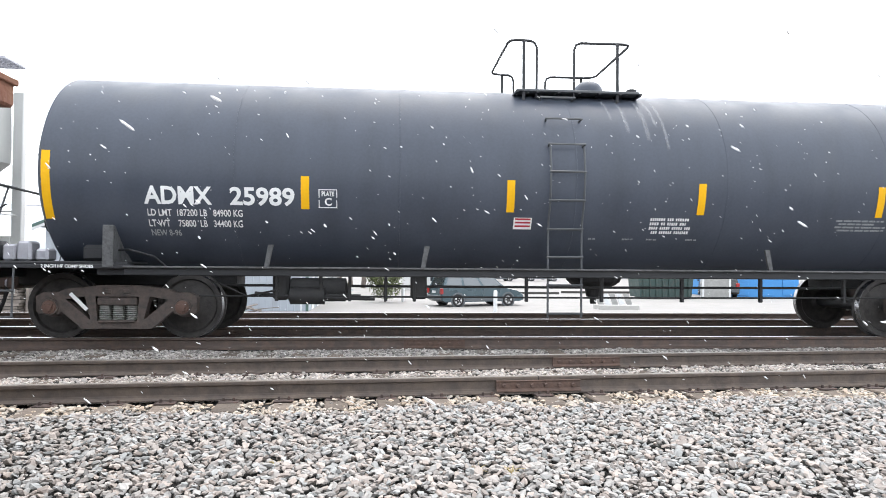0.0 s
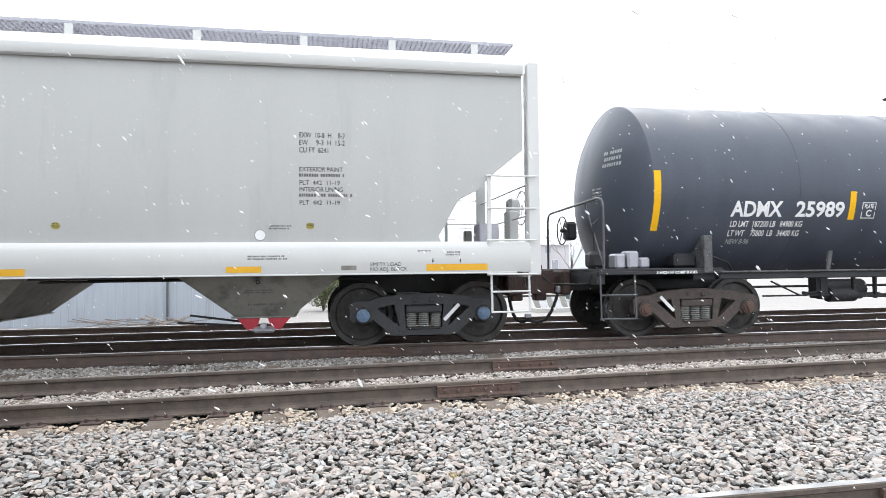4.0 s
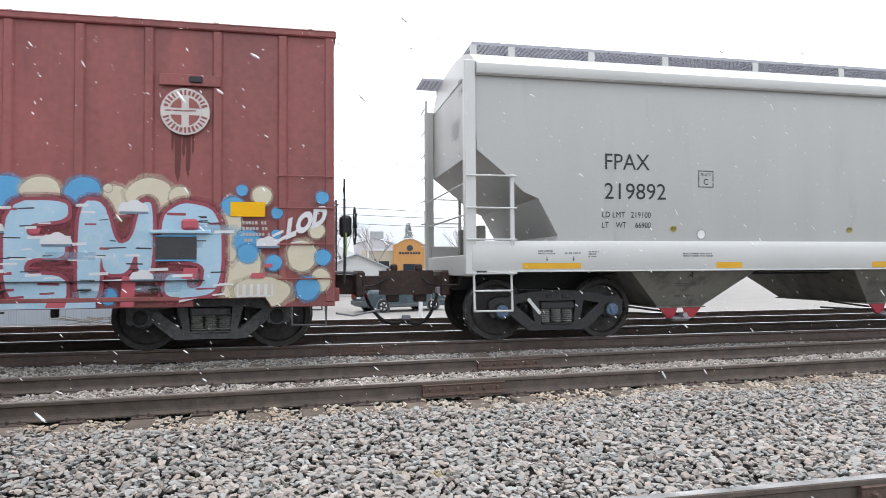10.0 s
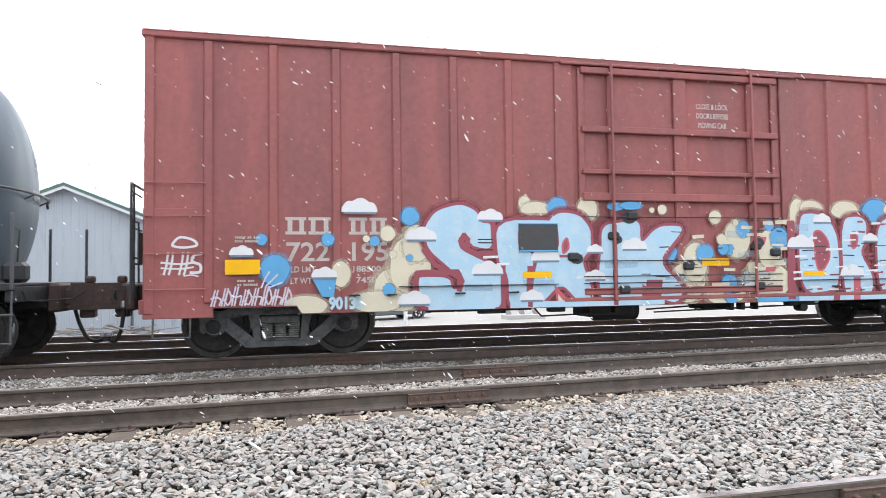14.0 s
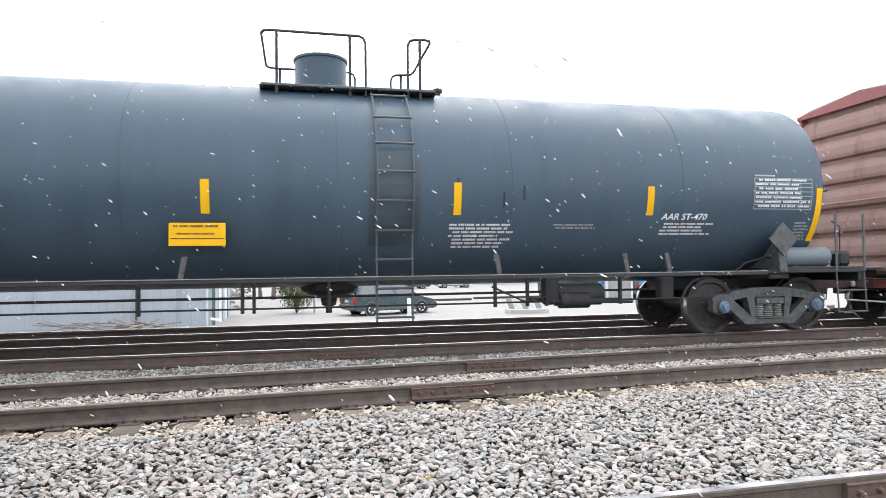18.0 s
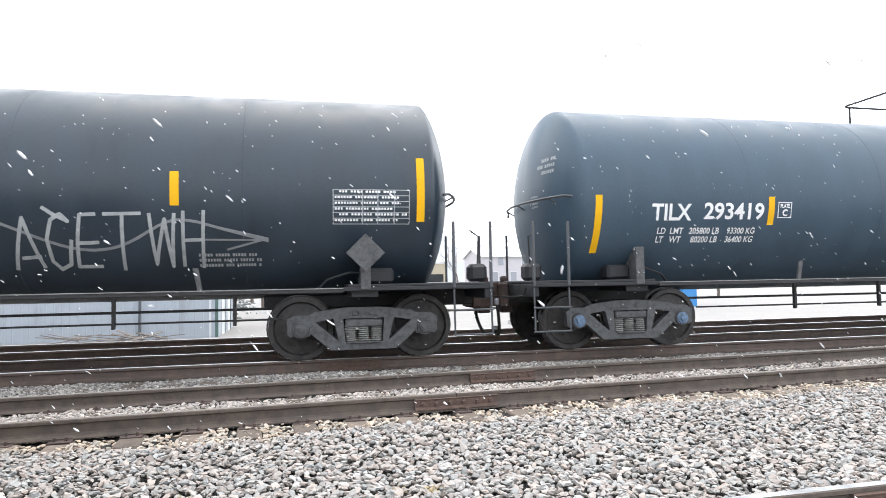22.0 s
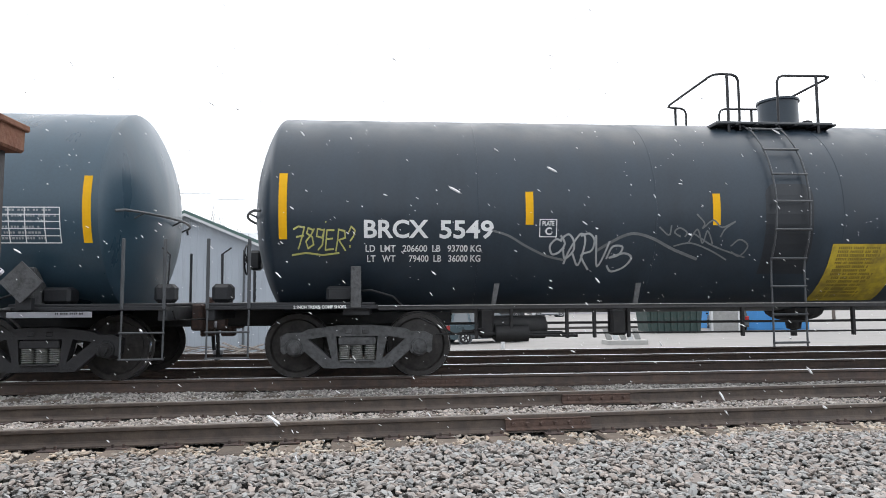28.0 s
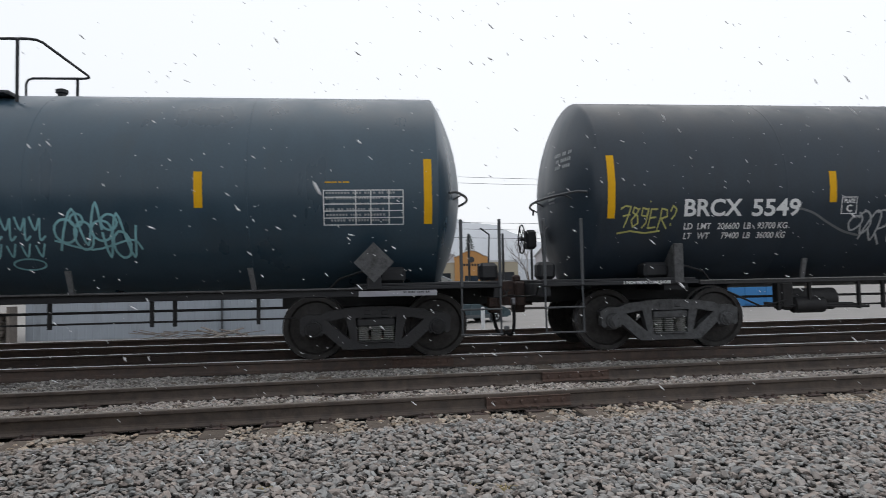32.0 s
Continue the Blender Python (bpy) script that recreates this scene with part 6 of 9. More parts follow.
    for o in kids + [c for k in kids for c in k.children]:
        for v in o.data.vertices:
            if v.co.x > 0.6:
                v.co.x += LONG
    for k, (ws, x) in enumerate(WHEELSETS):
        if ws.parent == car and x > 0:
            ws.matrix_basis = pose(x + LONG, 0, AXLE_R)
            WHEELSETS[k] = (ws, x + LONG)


hopper_car()


def box_car():
    """Red boxcar with plug doors and spray-painted lower sides."""
    xc = 20.95
    car = thing("boxcar", "faded red boxcar with blue and cream graffiti along its lower side", "boxcar", pose(xc, YC, 0), group="cars of the freight train")
    CARS.append((car, xc + 0.236))
    E, YS = 7.52, 1.54
    for sd in (-1, 1):
        for x0, x1 in ((-E, -1.86), (2.0, E)):
            part("side_wall", Shape().box(x0, x1, sd * YS, sd * (YS - 0.06), 0.72, 4.22), M_BOXRED, car)
        part("side_sill", Shape().box(-5.62, 5.75, sd * (YS + 0.012), sd * (YS - 0.05), 0.62, 0.78, 0.008), M_BOXRED, car)
        part("top_chord", Shape().box(-E - 0.04, E + 0.04, sd * (YS + 0.05), sd * (YS - 0.06), 4.19, 4.29, 0.015), M_BOXRED, car)
        for x in (-6.76, -5.95, -5.13, -4.31, -3.5, -2.69, 2.78, 3.6, 4.4, 5.21, 6.04, 6.86):
            pr = [(x - 0.075, sd * (YS - 0.01)), (x - 0.045, sd * (YS + 0.035)), (x + 0.045, sd * (YS + 0.035)), (x + 0.075, sd * (YS - 0.01))]
            part("side_rib", Shape().prism(pr, "z", 0.80, 4.18), M_BOXRED, car, "pressed vertical side post")
        for x in (-E + 0.05, E - 0.05):
            part("corner_post", Shape().box(x - 0.06, x + 0.06, sd * (YS + 0.03), sd * (YS - 0.05), 0.66, 4.24, 0.012), M_BOXRED, car)
        # door frame and plug door
        for x0, x1 in ((-1.98, -1.70), (1.84, 2.10)):
            part("door_post", Shape().box(x0, x1, sd * (YS + 0.03), sd * (YS - 0.06), 0.66, 4.22, 0.012), M_BOXRED, car)
        yd = YS - 0.005
        dr = part("plug_door", Shape().box(-1.70, 1.84, sd * yd, sd * (yd - 0.06), 0.80, 4.17), M_BOXRED, car, "wide red plug door with locking rods")
        for z, h in ((4.10, 0.05), (3.23, 0.05), (2.60, 0.035), (2.23, 0.06), (0.84, 0.05)):
            part("door_beam", Shape().box(-1.58, 1.76, sd * (yd + 0.085), sd * yd, z - h, z + h, 0.012), M_BOXRED, dr)
        for x, w in ((-1.57, 0.05), (-1.11, 0.035), (0.06, 0.11), (1.27, 0.035), (1.72, 0.05)):
            part("door_stile", Shape().box(x - w, x + w, sd * (yd + 0.045), sd * yd, 0.84, 4.14, 0.012), M_BOXRED, dr)
        for x in (-1.11, 1.27):
            part("lock_rod", Shape().tube([(x, sd * (yd + 0.11), 0.72), (x, sd * (yd + 0.11), 4.2)], 0.022, 8), M_BOXRED, dr)
        # painted bars coloured black, standing for the thin shadow lines below them
        for z in (1.93, 1.285, 1.06, 0.96, 0.87):
            part("lock_bar", Shape().tube([(-1.6, sd * (yd + 0.095), z), (1.75, sd * (yd + 0.095), z)], 0.008, 6), M_BLACK, dr)
        for x, z in ((-1.75, 1.35), (-1.11, 1.65), (0.12, 1.2), (-0.8, 1.95), (1.3, 1.5), (1.65, 1.4), (-0.95, 0.86), (1.35, 0.88)):
            part("lock_gear", Shape().box(x - 0.09, x + 0.09, sd * (yd + 0.11), sd * yd, z - 0.06, z + 0.06, 0.025), M_BLACK, dr)
        part("door_track", Shape().box(-1.9, 5.6, sd * (YS + 0.07), sd * (YS + 0.01), 0.70, 0.76, 0.01), M_BOXRED, car)
        part("upper_track", Shape().box(-1.9, 2.1, sd * (YS + 0.08), sd * (YS + 0.02), 4.17, 4.21, 0.01), M_BOXRED, car)
        for d in (-1, 1):
            for z in (2.32, 1.90, 1.42, 0.97):
                part("grab_iron", Shape().tube([(d * 7.50, sd * (YS + 0.02), z), (d * 7.50, sd * (YS + 0.075), z), (d * 6.80, sd * (YS + 0.075), z), (d * 6.80, sd * (YS + 0.02), z)], 0.012, 6), M_BOXRED, car)
            part("ladder_panel", Shape().box(d * 6.90, d * 7.54, sd * (YS + 0.012), sd * (YS - 0.04), 0.70, 2.0, 0.006), M_BOXRED, car)
            part("sill_end", Shape().box(d * 6.70, d * 7.54, sd * (YS + 0.012), sd * (YS - 0.05), 0.60, 0.78, 0.008), M_BOXRED, car)
            st = Shape().tube([(d * 7.42, sd * (YS - 0.02), 0.64), (d * 7.42, sd * (YS + 0.02), 0.36), (d * 6.98, sd * (YS + 0.02), 0.36), (d * 6.98, sd * (YS - 0.02), 0.64)], 0.016, 6)
            part("sill_step", st, M_DUSTFRAME, car)
    # roof with ribs, corrugated ends
    part("roof", Shape().prism([(-1.60, 4.27), (-1.2, 4.36), (0, 4.47), (1.2, 4.36), (1.60, 4.27)], "x", -E - 0.02, E + 0.02), M_ROOF, car, "grey galvanised roof sheets")
    for k in range(13):
        x = -E + 0.3 + (2 * E - 0.6) * k / 12
        part("roof_rib", Shape().prism([(-1.58, 4.275), (-1.58, 4.30), (0, 4.50), (1.58, 4.30), (1.58, 4.275), (0, 4.47)], "x", x - 0.03, x + 0.03), M_ROOF, car)
    for d in (-1, 1):
        pr = [(d * (E - 0.16), 0.70), (d * (E - 0.10), 0.70)]
        for k in range(7):
            z = 0.74 + 0.495 * k
            pr += [(d * (E - 0.10), z), (d * (E - 0.015), z + 0.035), (d * E, z + 0.10), (d * (E - 0.005), z + 0.24), (d * (E - 0.035), z + 0.36), (d * (E - 0.10), z + 0.42)]
        pr += [(d * (E - 0.10), 4.22), (d * (E - 0.16), 4.22)]
        part("end_wall", Shape().prism(pr, "y", -YS + 0.03, YS - 0.03), M_BOXEND, car, "corrugated steel end wall, faded pink-brown")
        part("end_plate", Shape().prism([(-1.55, 4.20), (-1.55, 4.28), (0, 4.45), (1.55, 4.28), (1.55, 4.20)], "x", d * (E - 0.03), d * (E + 0.03)), M_BOXRED, car)
        part("end_sill", Shape().box(d * (E - 0.1), d * (E + 0.08), -1.5, 1.5, 0.66, 0.84, 0.01), M_BOXRED, car)
        part("draft_sill", Shape().box(d * (E - 0.5), d * (E + 0.42), -0.22, 0.22, 0.70, 1.0, 0.015), M_COUPLER, car, "rusty draft sill carrying the coupler")
        coupler(car, d * (E + 0.38), d, face=0.80 if d > 0 else 0.42)
        for sd in (-1, 1):
            for z in (1.3, 1.75, 2.2):
                part("end_grab", Shape().tube([(d * (E + 0.14), sd * 1.45, z), (d * (E + 0.16), sd * 0.95, z)], 0.012, 6), M_BLACK, car)
            part("end_ladder_post", Shape().tube([(d * (E + 0.15), sd * 1.42, 0.9), (d * (E + 0.15), sd * 1.42, 2.32)], 0.016, 6), M_BLACK, car)
        part("cross_walk", Shape().box(d * (E + 0.02), d * (E + 0.34), -1.2, 1.2, 1.02, 1.05, 0.005), M_DUSTFRAME, car)
        part("brake_pipe", Shape().tube([(d * (E + 0.05), -1.2, 0.48), (d * (E + 0.3), -0.9, 0.42), (d * (E + 0.75), -0.3, 0.46)], 0.014, 6), M_GALV, car)
        truck(car, d * 5.9 if d > 0 else -5.87, M_DUSTFRAME, M_OILSHADE, M_DUSTFRAME)
    xe = -E - 0.17
    part("tag_plate", Shape().box(xe + 0.02, xe + 0.05, -1.25, -0.7, 1.30, 1.72, 0.01), M_DARKBOARD, car)
    part("safety_tag", Shape().box(xe, xe + 0.015, -1.12, -0.84, 1.37, 1.66, 0.004), M_TAG, car, "bright lime tag on the end")
    part("end_handrail", Shape().tube([(xe, -1.5, 2.32), (xe, 1.5, 2.32)], 0.018, 8), M_BOXEND, car)
    for y in (-1.48, 1.48):
        part("end_rail_post", Shape().tube([(xe, y, 0.8), (xe, y, 2.34)], 0.02, 6), M_BLACK, car)
    for z in (1.85, 1.38):
        part("end_step_rail", Shape().tube([(xe, -1.5, z), (xe, -1.08, z), (xe, -1.05, z - 0.4)], 0.014, 6), M_BLACK, car)
    part("end_kerb", Shape().box(xe - 0.1, xe + 0.1, -0.4, 1.3, 1.0, 1.06, 0.008), M_GALV, car, "pale steel step across the end")
    brake_wheel(car, E + 0.36, -0.35, 1.75, 0.28, M_BLACK, 0.14, 1)
    part("safety_tag", Shape().box(E + 0.2, E + 0.22, -0.78, -0.62, 1.28, 1.62), M_TAG, car, "yellow-green hanging tag")
    # underframe
    part("floor", Shape().box(-E, E, -1.45, 1.45, 0.80, 0.9), M_OILSHADE, car)
    part("centre_sill", Shape().box(-E, E, -0.2, 0.2, 0.62, 0.9, 0.01), M_OILSHADE, car)
    for x0, x1, y0, y1, z0 in ((-3.9, -2.3, -1.4, -1.3, 0.585), (-1.2, -0.4, -0.9, -0.3, 0.42), (0.8, 1.4, -0.9, -0.5, 0.5)):
        part("underframe_box", Shape().box(x0, x1, y0, y1, z0, 0.82, 0.03), M_OILSHADE, car)
    part("brake_cylinder", Shape().turn([(-0.45, 0.06), (-0.42, 0.17), (0.3, 0.17), (0.34, 0.06)], "x", (-0.6, -0.7, 0.52), 14), M_OILSHADE, car, "", True)
    for pts in ([(-2.3, -1.2, 0.7), (-2.1, -1.2, 0.48), (-0.9, -1.1, 0.5)], [(-0.2, -0.9, 0.52), (0.5, -0.9, 0.55), (1.6, -0.9, 0.62)], [(0.4, -1.1, 0.62), (0.6, -1.1, 0.5), (3.4, -1.1, 0.56)], [(2.9, -1.2, 0.7), (3.0, -1.2, 0.36), (3.02, -1.2, 0.7)]):
        part("brake_rod", Shape().tube(pts, 0.014, 6), M_OILSHADE, car)
    for x, w in ((1.05, 0.07), (1.25, 0.07), (1.5, 0.05), (2.35, 0.5), (4.05, 0.06), (-2.9, 0.4), (-1.9, 0.25), (-0.95, 0.06)):
        part("frame_bracket", Shape().box(x - w / 2, x + w / 2, -1.35, -1.2, 0.50 if w < 0.2 else 0.545, 0.8, 0.012), M_OILSHADE, car)
    part("handbrake_rod", Shape().tube([(-0.3, -1.3, 0.50), (1.9, -1.3, 0.55)], 0.012, 6), M_OILSHADE, car)
    part("release_valve", Shape().turn([(-0.09, 0.03), (-0.08, 0.07), (0.08, 0.07), (0.09, 0.03)], "y", (2.35, -1.3, 0.52), 12), M_OILSHADE, car)
    # marks on the upper side
    low = lambda a: 0.61 if abs(a) > 6.7 else 0.735 if a < -5.62 or a > 5.75 else 0.63
    up = lambda a, b, o=0.004: (a, -YS - o, max(b, low(a)))
    for i in range(3):
        write(("CLOSE & LOCK", "DOORS BEFORE", "MOVING CAR")[i], 0.12, M_EMBLEM, car, lambda a, b: (0.36 + 0.03 * (i == 2) + a, -yd_front(YS) - 0.004, 3.62 - 0.145 * i + b), wide=(0.56, 0.57, 0.5)[i], bold=0.0, cut=0)
    em = [(5.65 + 0.30 * math.cos(2 * math.pi * k / 32), 3.12 + 0.30 * math.sin(2 * math.pi * k / 32)) for k in range(32)]
    flat([em], lambda a, b: up(a, b, 0.045), "round_emblem", M_EMBLEM, car, "round white emblem with a cross")
    for a, b in ((-1, 1), (1, 1), (-1, -1), (1, -1)):
        q = [(5.65 + a * 0.045, 3.12 + b * 0.045)] + [(5.65 + a * 0.185 * math.cos(t), 3.12 + b * 0.185 * math.sin(t)) for t in (0.25, 0.5, 0.785, 1.07, 1.32)]
        flat([q], lambda a, b: up(a, b, 0.049), "emblem_quarter", M_BOXRED, car)
    flat(bars(5.41, 3.14, 0.48, 0.035, 1, random.Random(2)), lambda a, b: up(a, b, 0.052), "emblem_print", M_BOXRED, car)
    # plain blocks stand in for the writing round the rim
    rim = []
    er = random.Random(6)
    for k in range(30):
        t = 2 * math.pi * (k + 0.5) / 30
        if abs(math.sin(t)) < 0.16:
            continue
        h, w = er.uniform(0.024, 0.04), er.uniform(0.010, 0.017)
        c_, s_ = math.cos(t), math.sin(t)
        rim.append([(5.65 + (0.242 + q) * c_ - p * s_, 3.12 + (0.242 + q) * s_ + p * c_) for p, q in ((-w, -h), (w, -h), (w, h), (-w, h))])
    flat(rim, lambda a, b: up(a, b, 0.050), "emblem_rim", M_BOXRED, car)
    part("tack_board", Shape().box(5.33, 6.08, -YS - 0.06, -YS - 0.02, 3.45, 3.60, 0.008), M_BOXRED, car)
    part("board_latch", Shape().box(5.70, 5.86, -YS - 0.09, -YS - 0.05, 3.49, 3.57, 0.01), M_BLACK, car)
    flat([[(x, 2.87), (x + w, 2.87), (x + w * 0.95, 2.87 - d * 0.5), (x + w * 0.8, 2.87 - d * 0.85), (x + w * 0.5, 2.87 - d), (x + w * 0.1, 2.87 - d * 0.8), (x + 0.01, 2.87 - d * 0.4)] for x, w, d in ((5.51, 0.09, 0.66), (5.60, 0.05, 0.34), (5.645, 0.07, 0.6), (5.72, 0.035, 0.3), (5.47, 0.04, 0.26))], lambda a, b: up(a, b, 0.003), "rust_stain", M_RUSTSTAIN, car, "dark rust stain running down")
    for x0, x1, z0, z1 in ((-2.58, -1.99, 1.44, 1.82), (5.31, 5.80, 1.22, 1.52)):
        b = part("placard_board", Shape().box(x0, x1, -YS - 0.08, -YS - 0.02, z0, z1, 0.006), M_DARKBOARD, car, "dark grey routing board")
        for q in ((x0, x1, z0 - 0.015, z0 + 0.005), (x0, x1, z1 - 0.005, z1 + 0.015)):
            part("board_rim", Shape().box(q[0], q[1], -YS - 0.088, -YS - 0.02, q[2], q[3], 0.003), M_GDEEP, b)
    # large pale blocks in place of the railway's initials, and the number
    for x, w in ((-5.80, 0.27), (-5.50, 0.29), (-4.97, 0.25), (-4.69, 0.24)):
        flat([[(x, 1.67), (x + w, 1.67), (x + w, 1.71), (x, 1.71)], [(x, 1.86), (x + w, 1.86), (x + w, 1.90), (x, 1.90)], [(x + 0.03, 1.71), (x + 0.09, 1.71), (x + 0.09, 1.86), (x + 0.03, 1.86)], [(x + w - 0.09, 1.71), (x + w - 0.03, 1.71), (x + w - 0.03, 1.86), (x + w - 0.09, 1.86)]], lambda a, b: up(a, b, 0.004), "initial_block", M_FADEWHITE, car)
    for tx, x, z, w, h in (("722", -5.80, 1.32, 0.57, 0.35), ("195", -5.0, 1.32, 0.56, 0.35), ("LD LMT", -5.74, 1.17, 0.33, 0.11), ("188500", -4.94, 1.17, 0.40, 0.11), ("LT WT", -5.74, 1.02, 0.28, 0.11), ("74500", -4.88, 1.02, 0.35, 0.11)):
        write(tx, h, M_FADEWHITE, car, lambda a, b: up(x + a, z + b, 0.0335 if -5.2 < x < -5.1 else 0.005), wide=w, bold=0.006 if h > 0.2 else 0.002, cut=0)
    # spray paint: clumps behind, swollen letters in front
    rng = random.Random(21)
    rng_halo = random.Random(77)
    lay = [0.051]

    def blob(u, v, a, b, material, name="paint_blob"):
        lay[0] += 0.00012
        y = lay[0]
        n = 26
        for g, k_ in ((1.24, 0.00009), (1.11, 0.00005)):
            jag = [g * rng_halo.uniform(0.93, 1.07) for k in range(40)]
            flat([[(u + a * jag[k] * math.cos(2 * math.pi * k / 40), v + b * jag[k] * math.sin(2 * math.pi * k / 40)) for k in range(40)]], lambda p, q: up(p, q, y - k_), "overspray", HALO[material], car)
        flat([[(u + a * (1 + 0.06 * math.sin(3 * t + u)) * math.cos(t), v + b * math.sin(t)) for t in [2 * math.pi * k / n for k in range(n)]]], lambda p, q: up(p, q, y), name, material, car)

    def puff(u, v, w, material):
        lay[0] += 0.00012
        y = lay[0]
        pts = [(u - w / 2, v), (u + w / 2, v)]
        n = 22
        for k in range(n + 1):
            t = math.pi * k / n
            pts.append((u + w / 2 * math.cos(t), v + 0.02 + w * 0.36 * abs(math.sin(t)) * (0.78 + 0.22 * abs(math.sin(3.2 * t)))))
        flat([pts], lambda p, q: up(p, q, y), "paint_cloud", material, car)

    fill = [(-4.3, 0.92, 0.36, 0.30), (-4.15, 1.25, 0.28, 0.38), (-4.05, 1.55, 0.2, 0.25), (-4.6, 0.76, 0.35, 0.14), (-5.55, 0.72, 0.28, 0.14), (0.1, 0.95, 0.3, 0.3), (0.25, 1.25, 0.2, 0.3), (0.75, 0.75, 0.35, 0.14), (1.5, 0.95, 0.42, 0.3), (1.55, 1.45, 0.2, 0.3), (0.98, 1.6, 0.22, 0.28), (6.3, 1.1, 0.28, 0.42), (6.2, 1.6, 0.14, 0.4), (6.6, 0.8, 0.35, 0.2), (7.11, 1.27, 0.19, 0.2), (7.35, 0.95, 0.12, 0.15), (-5.08, 1.14, 0.12, 0.17)]
    for u, v, a, b in fill:
        blob(u, v, a, b, M_GCREAM)
    for u, v, a, b, m_ in ((-2.52, 2.16, 0.1, 0.08, M_GCREAM), (-2.35, 2.07, 0.26, 0.09, M_GCREAM), (-2.02, 2.1, 0.17, 0.12, M_GDEEP), (-1.55, 2.07, 0.18, 0.15, M_GCREAM), (-1.1, 2.12, 0.14, 0.05, M_GDEEP), (-0.85, 2.14, 0.2, 0.05, M_GDEEP), (2.05, 2.0, 0.18, 0.24, M_GCREAM), (2.3, 2.14, 0.24, 0.1, M_GCREAM), (2.95, 2.11, 0.3, 0.12, M_GCREAM), (3.55, 2.1, 0.3, 0.16, M_GDEEP), (3.95, 2.12, 0.26, 0.14, M_GCREAM), (4.43, 2.1, 0.24, 0.16, M_GDEEP), (4.8, 1.98, 0.2, 0.18, M_GCREAM), (5.2, 2.06, 0.32, 0.2, M_GCREAM), (5.55, 2.05, 0.14, 0.12, M_GCREAM), (6.2, 1.95, 0.16, 0.1, M_GDEEP)):
        blob(u + 0.04, v - 0.035, a * 0.86, b * 1.15, m_)
    dots = ((-4.14, 1.92, 0.12), (-5.25, 1.6, 0.08), (-4.63, 1.58, 0.065), (-4.15, 1.35, 0.045), (-4.44, 0.92, 0.08), (-6.1, 1.6, 0.07), (1.09, 1.76, 0.12), (0.41, 1.38, 0.14), (0.83, 1.45, 0.08), (0.82, 0.93, 0.13), (-0.2, 1.4, 0.13), (0.73, 1.46, 0.09), (1.56, 1.82, 0.08), (1.74, 1.62, 0.16), (0.86, 0.74, 0.12), (6.42, 1.45, 0.16), (6.42, 1.3, 0.12), (6.35, 2.12, 0.07), (6.79, 1.83, 0.07), (7.37, 2.04, 0.08), (7.38, 1.25, 0.1), (6.75, 1.18, 0.10), (7.18, 0.84, 0.15), (4.76, 0.77, 0.1), (6.78, 1.55, 0.06))
    for u, v, r_ in dots:
        blob(u, v, r_, r_, M_GDEEP)
    for u, v, r_ in ((-4.45, 1.68, 0.1), (-4.74, 1.61, 0.045), (-4.38, 1.4, 0.05), (0.6, 1.94, 0.1), (-0.3, 2.05, 0.07), (-0.47, 2.04, 0.04), (0.7, 1.6, 0.08), (0.95, 1.86, 0.05), (1.25, 1.15, 0.1), (6.6, 2.05, 0.12), (7.3, 1.6, 0.1), (4.75, 2.12, 0.05), (1.0, 0.75, 0.08)):
        blob(u, v, r_, r_, M_GCREAM)
    blob(-5.93, 1.20, 0.18, 0.20, M_GDEEP)
    lay[0] += 0.00012
    flat([[(-5.46, 1.09), (-5.14, 1.09), (-5.18, 0.84), (-5.33, 0.84)]], lambda p, q: up(p, q, lay[0]), "paint_patch", M_GDEEP, car)
    y0_ = lay[0] + 0.001
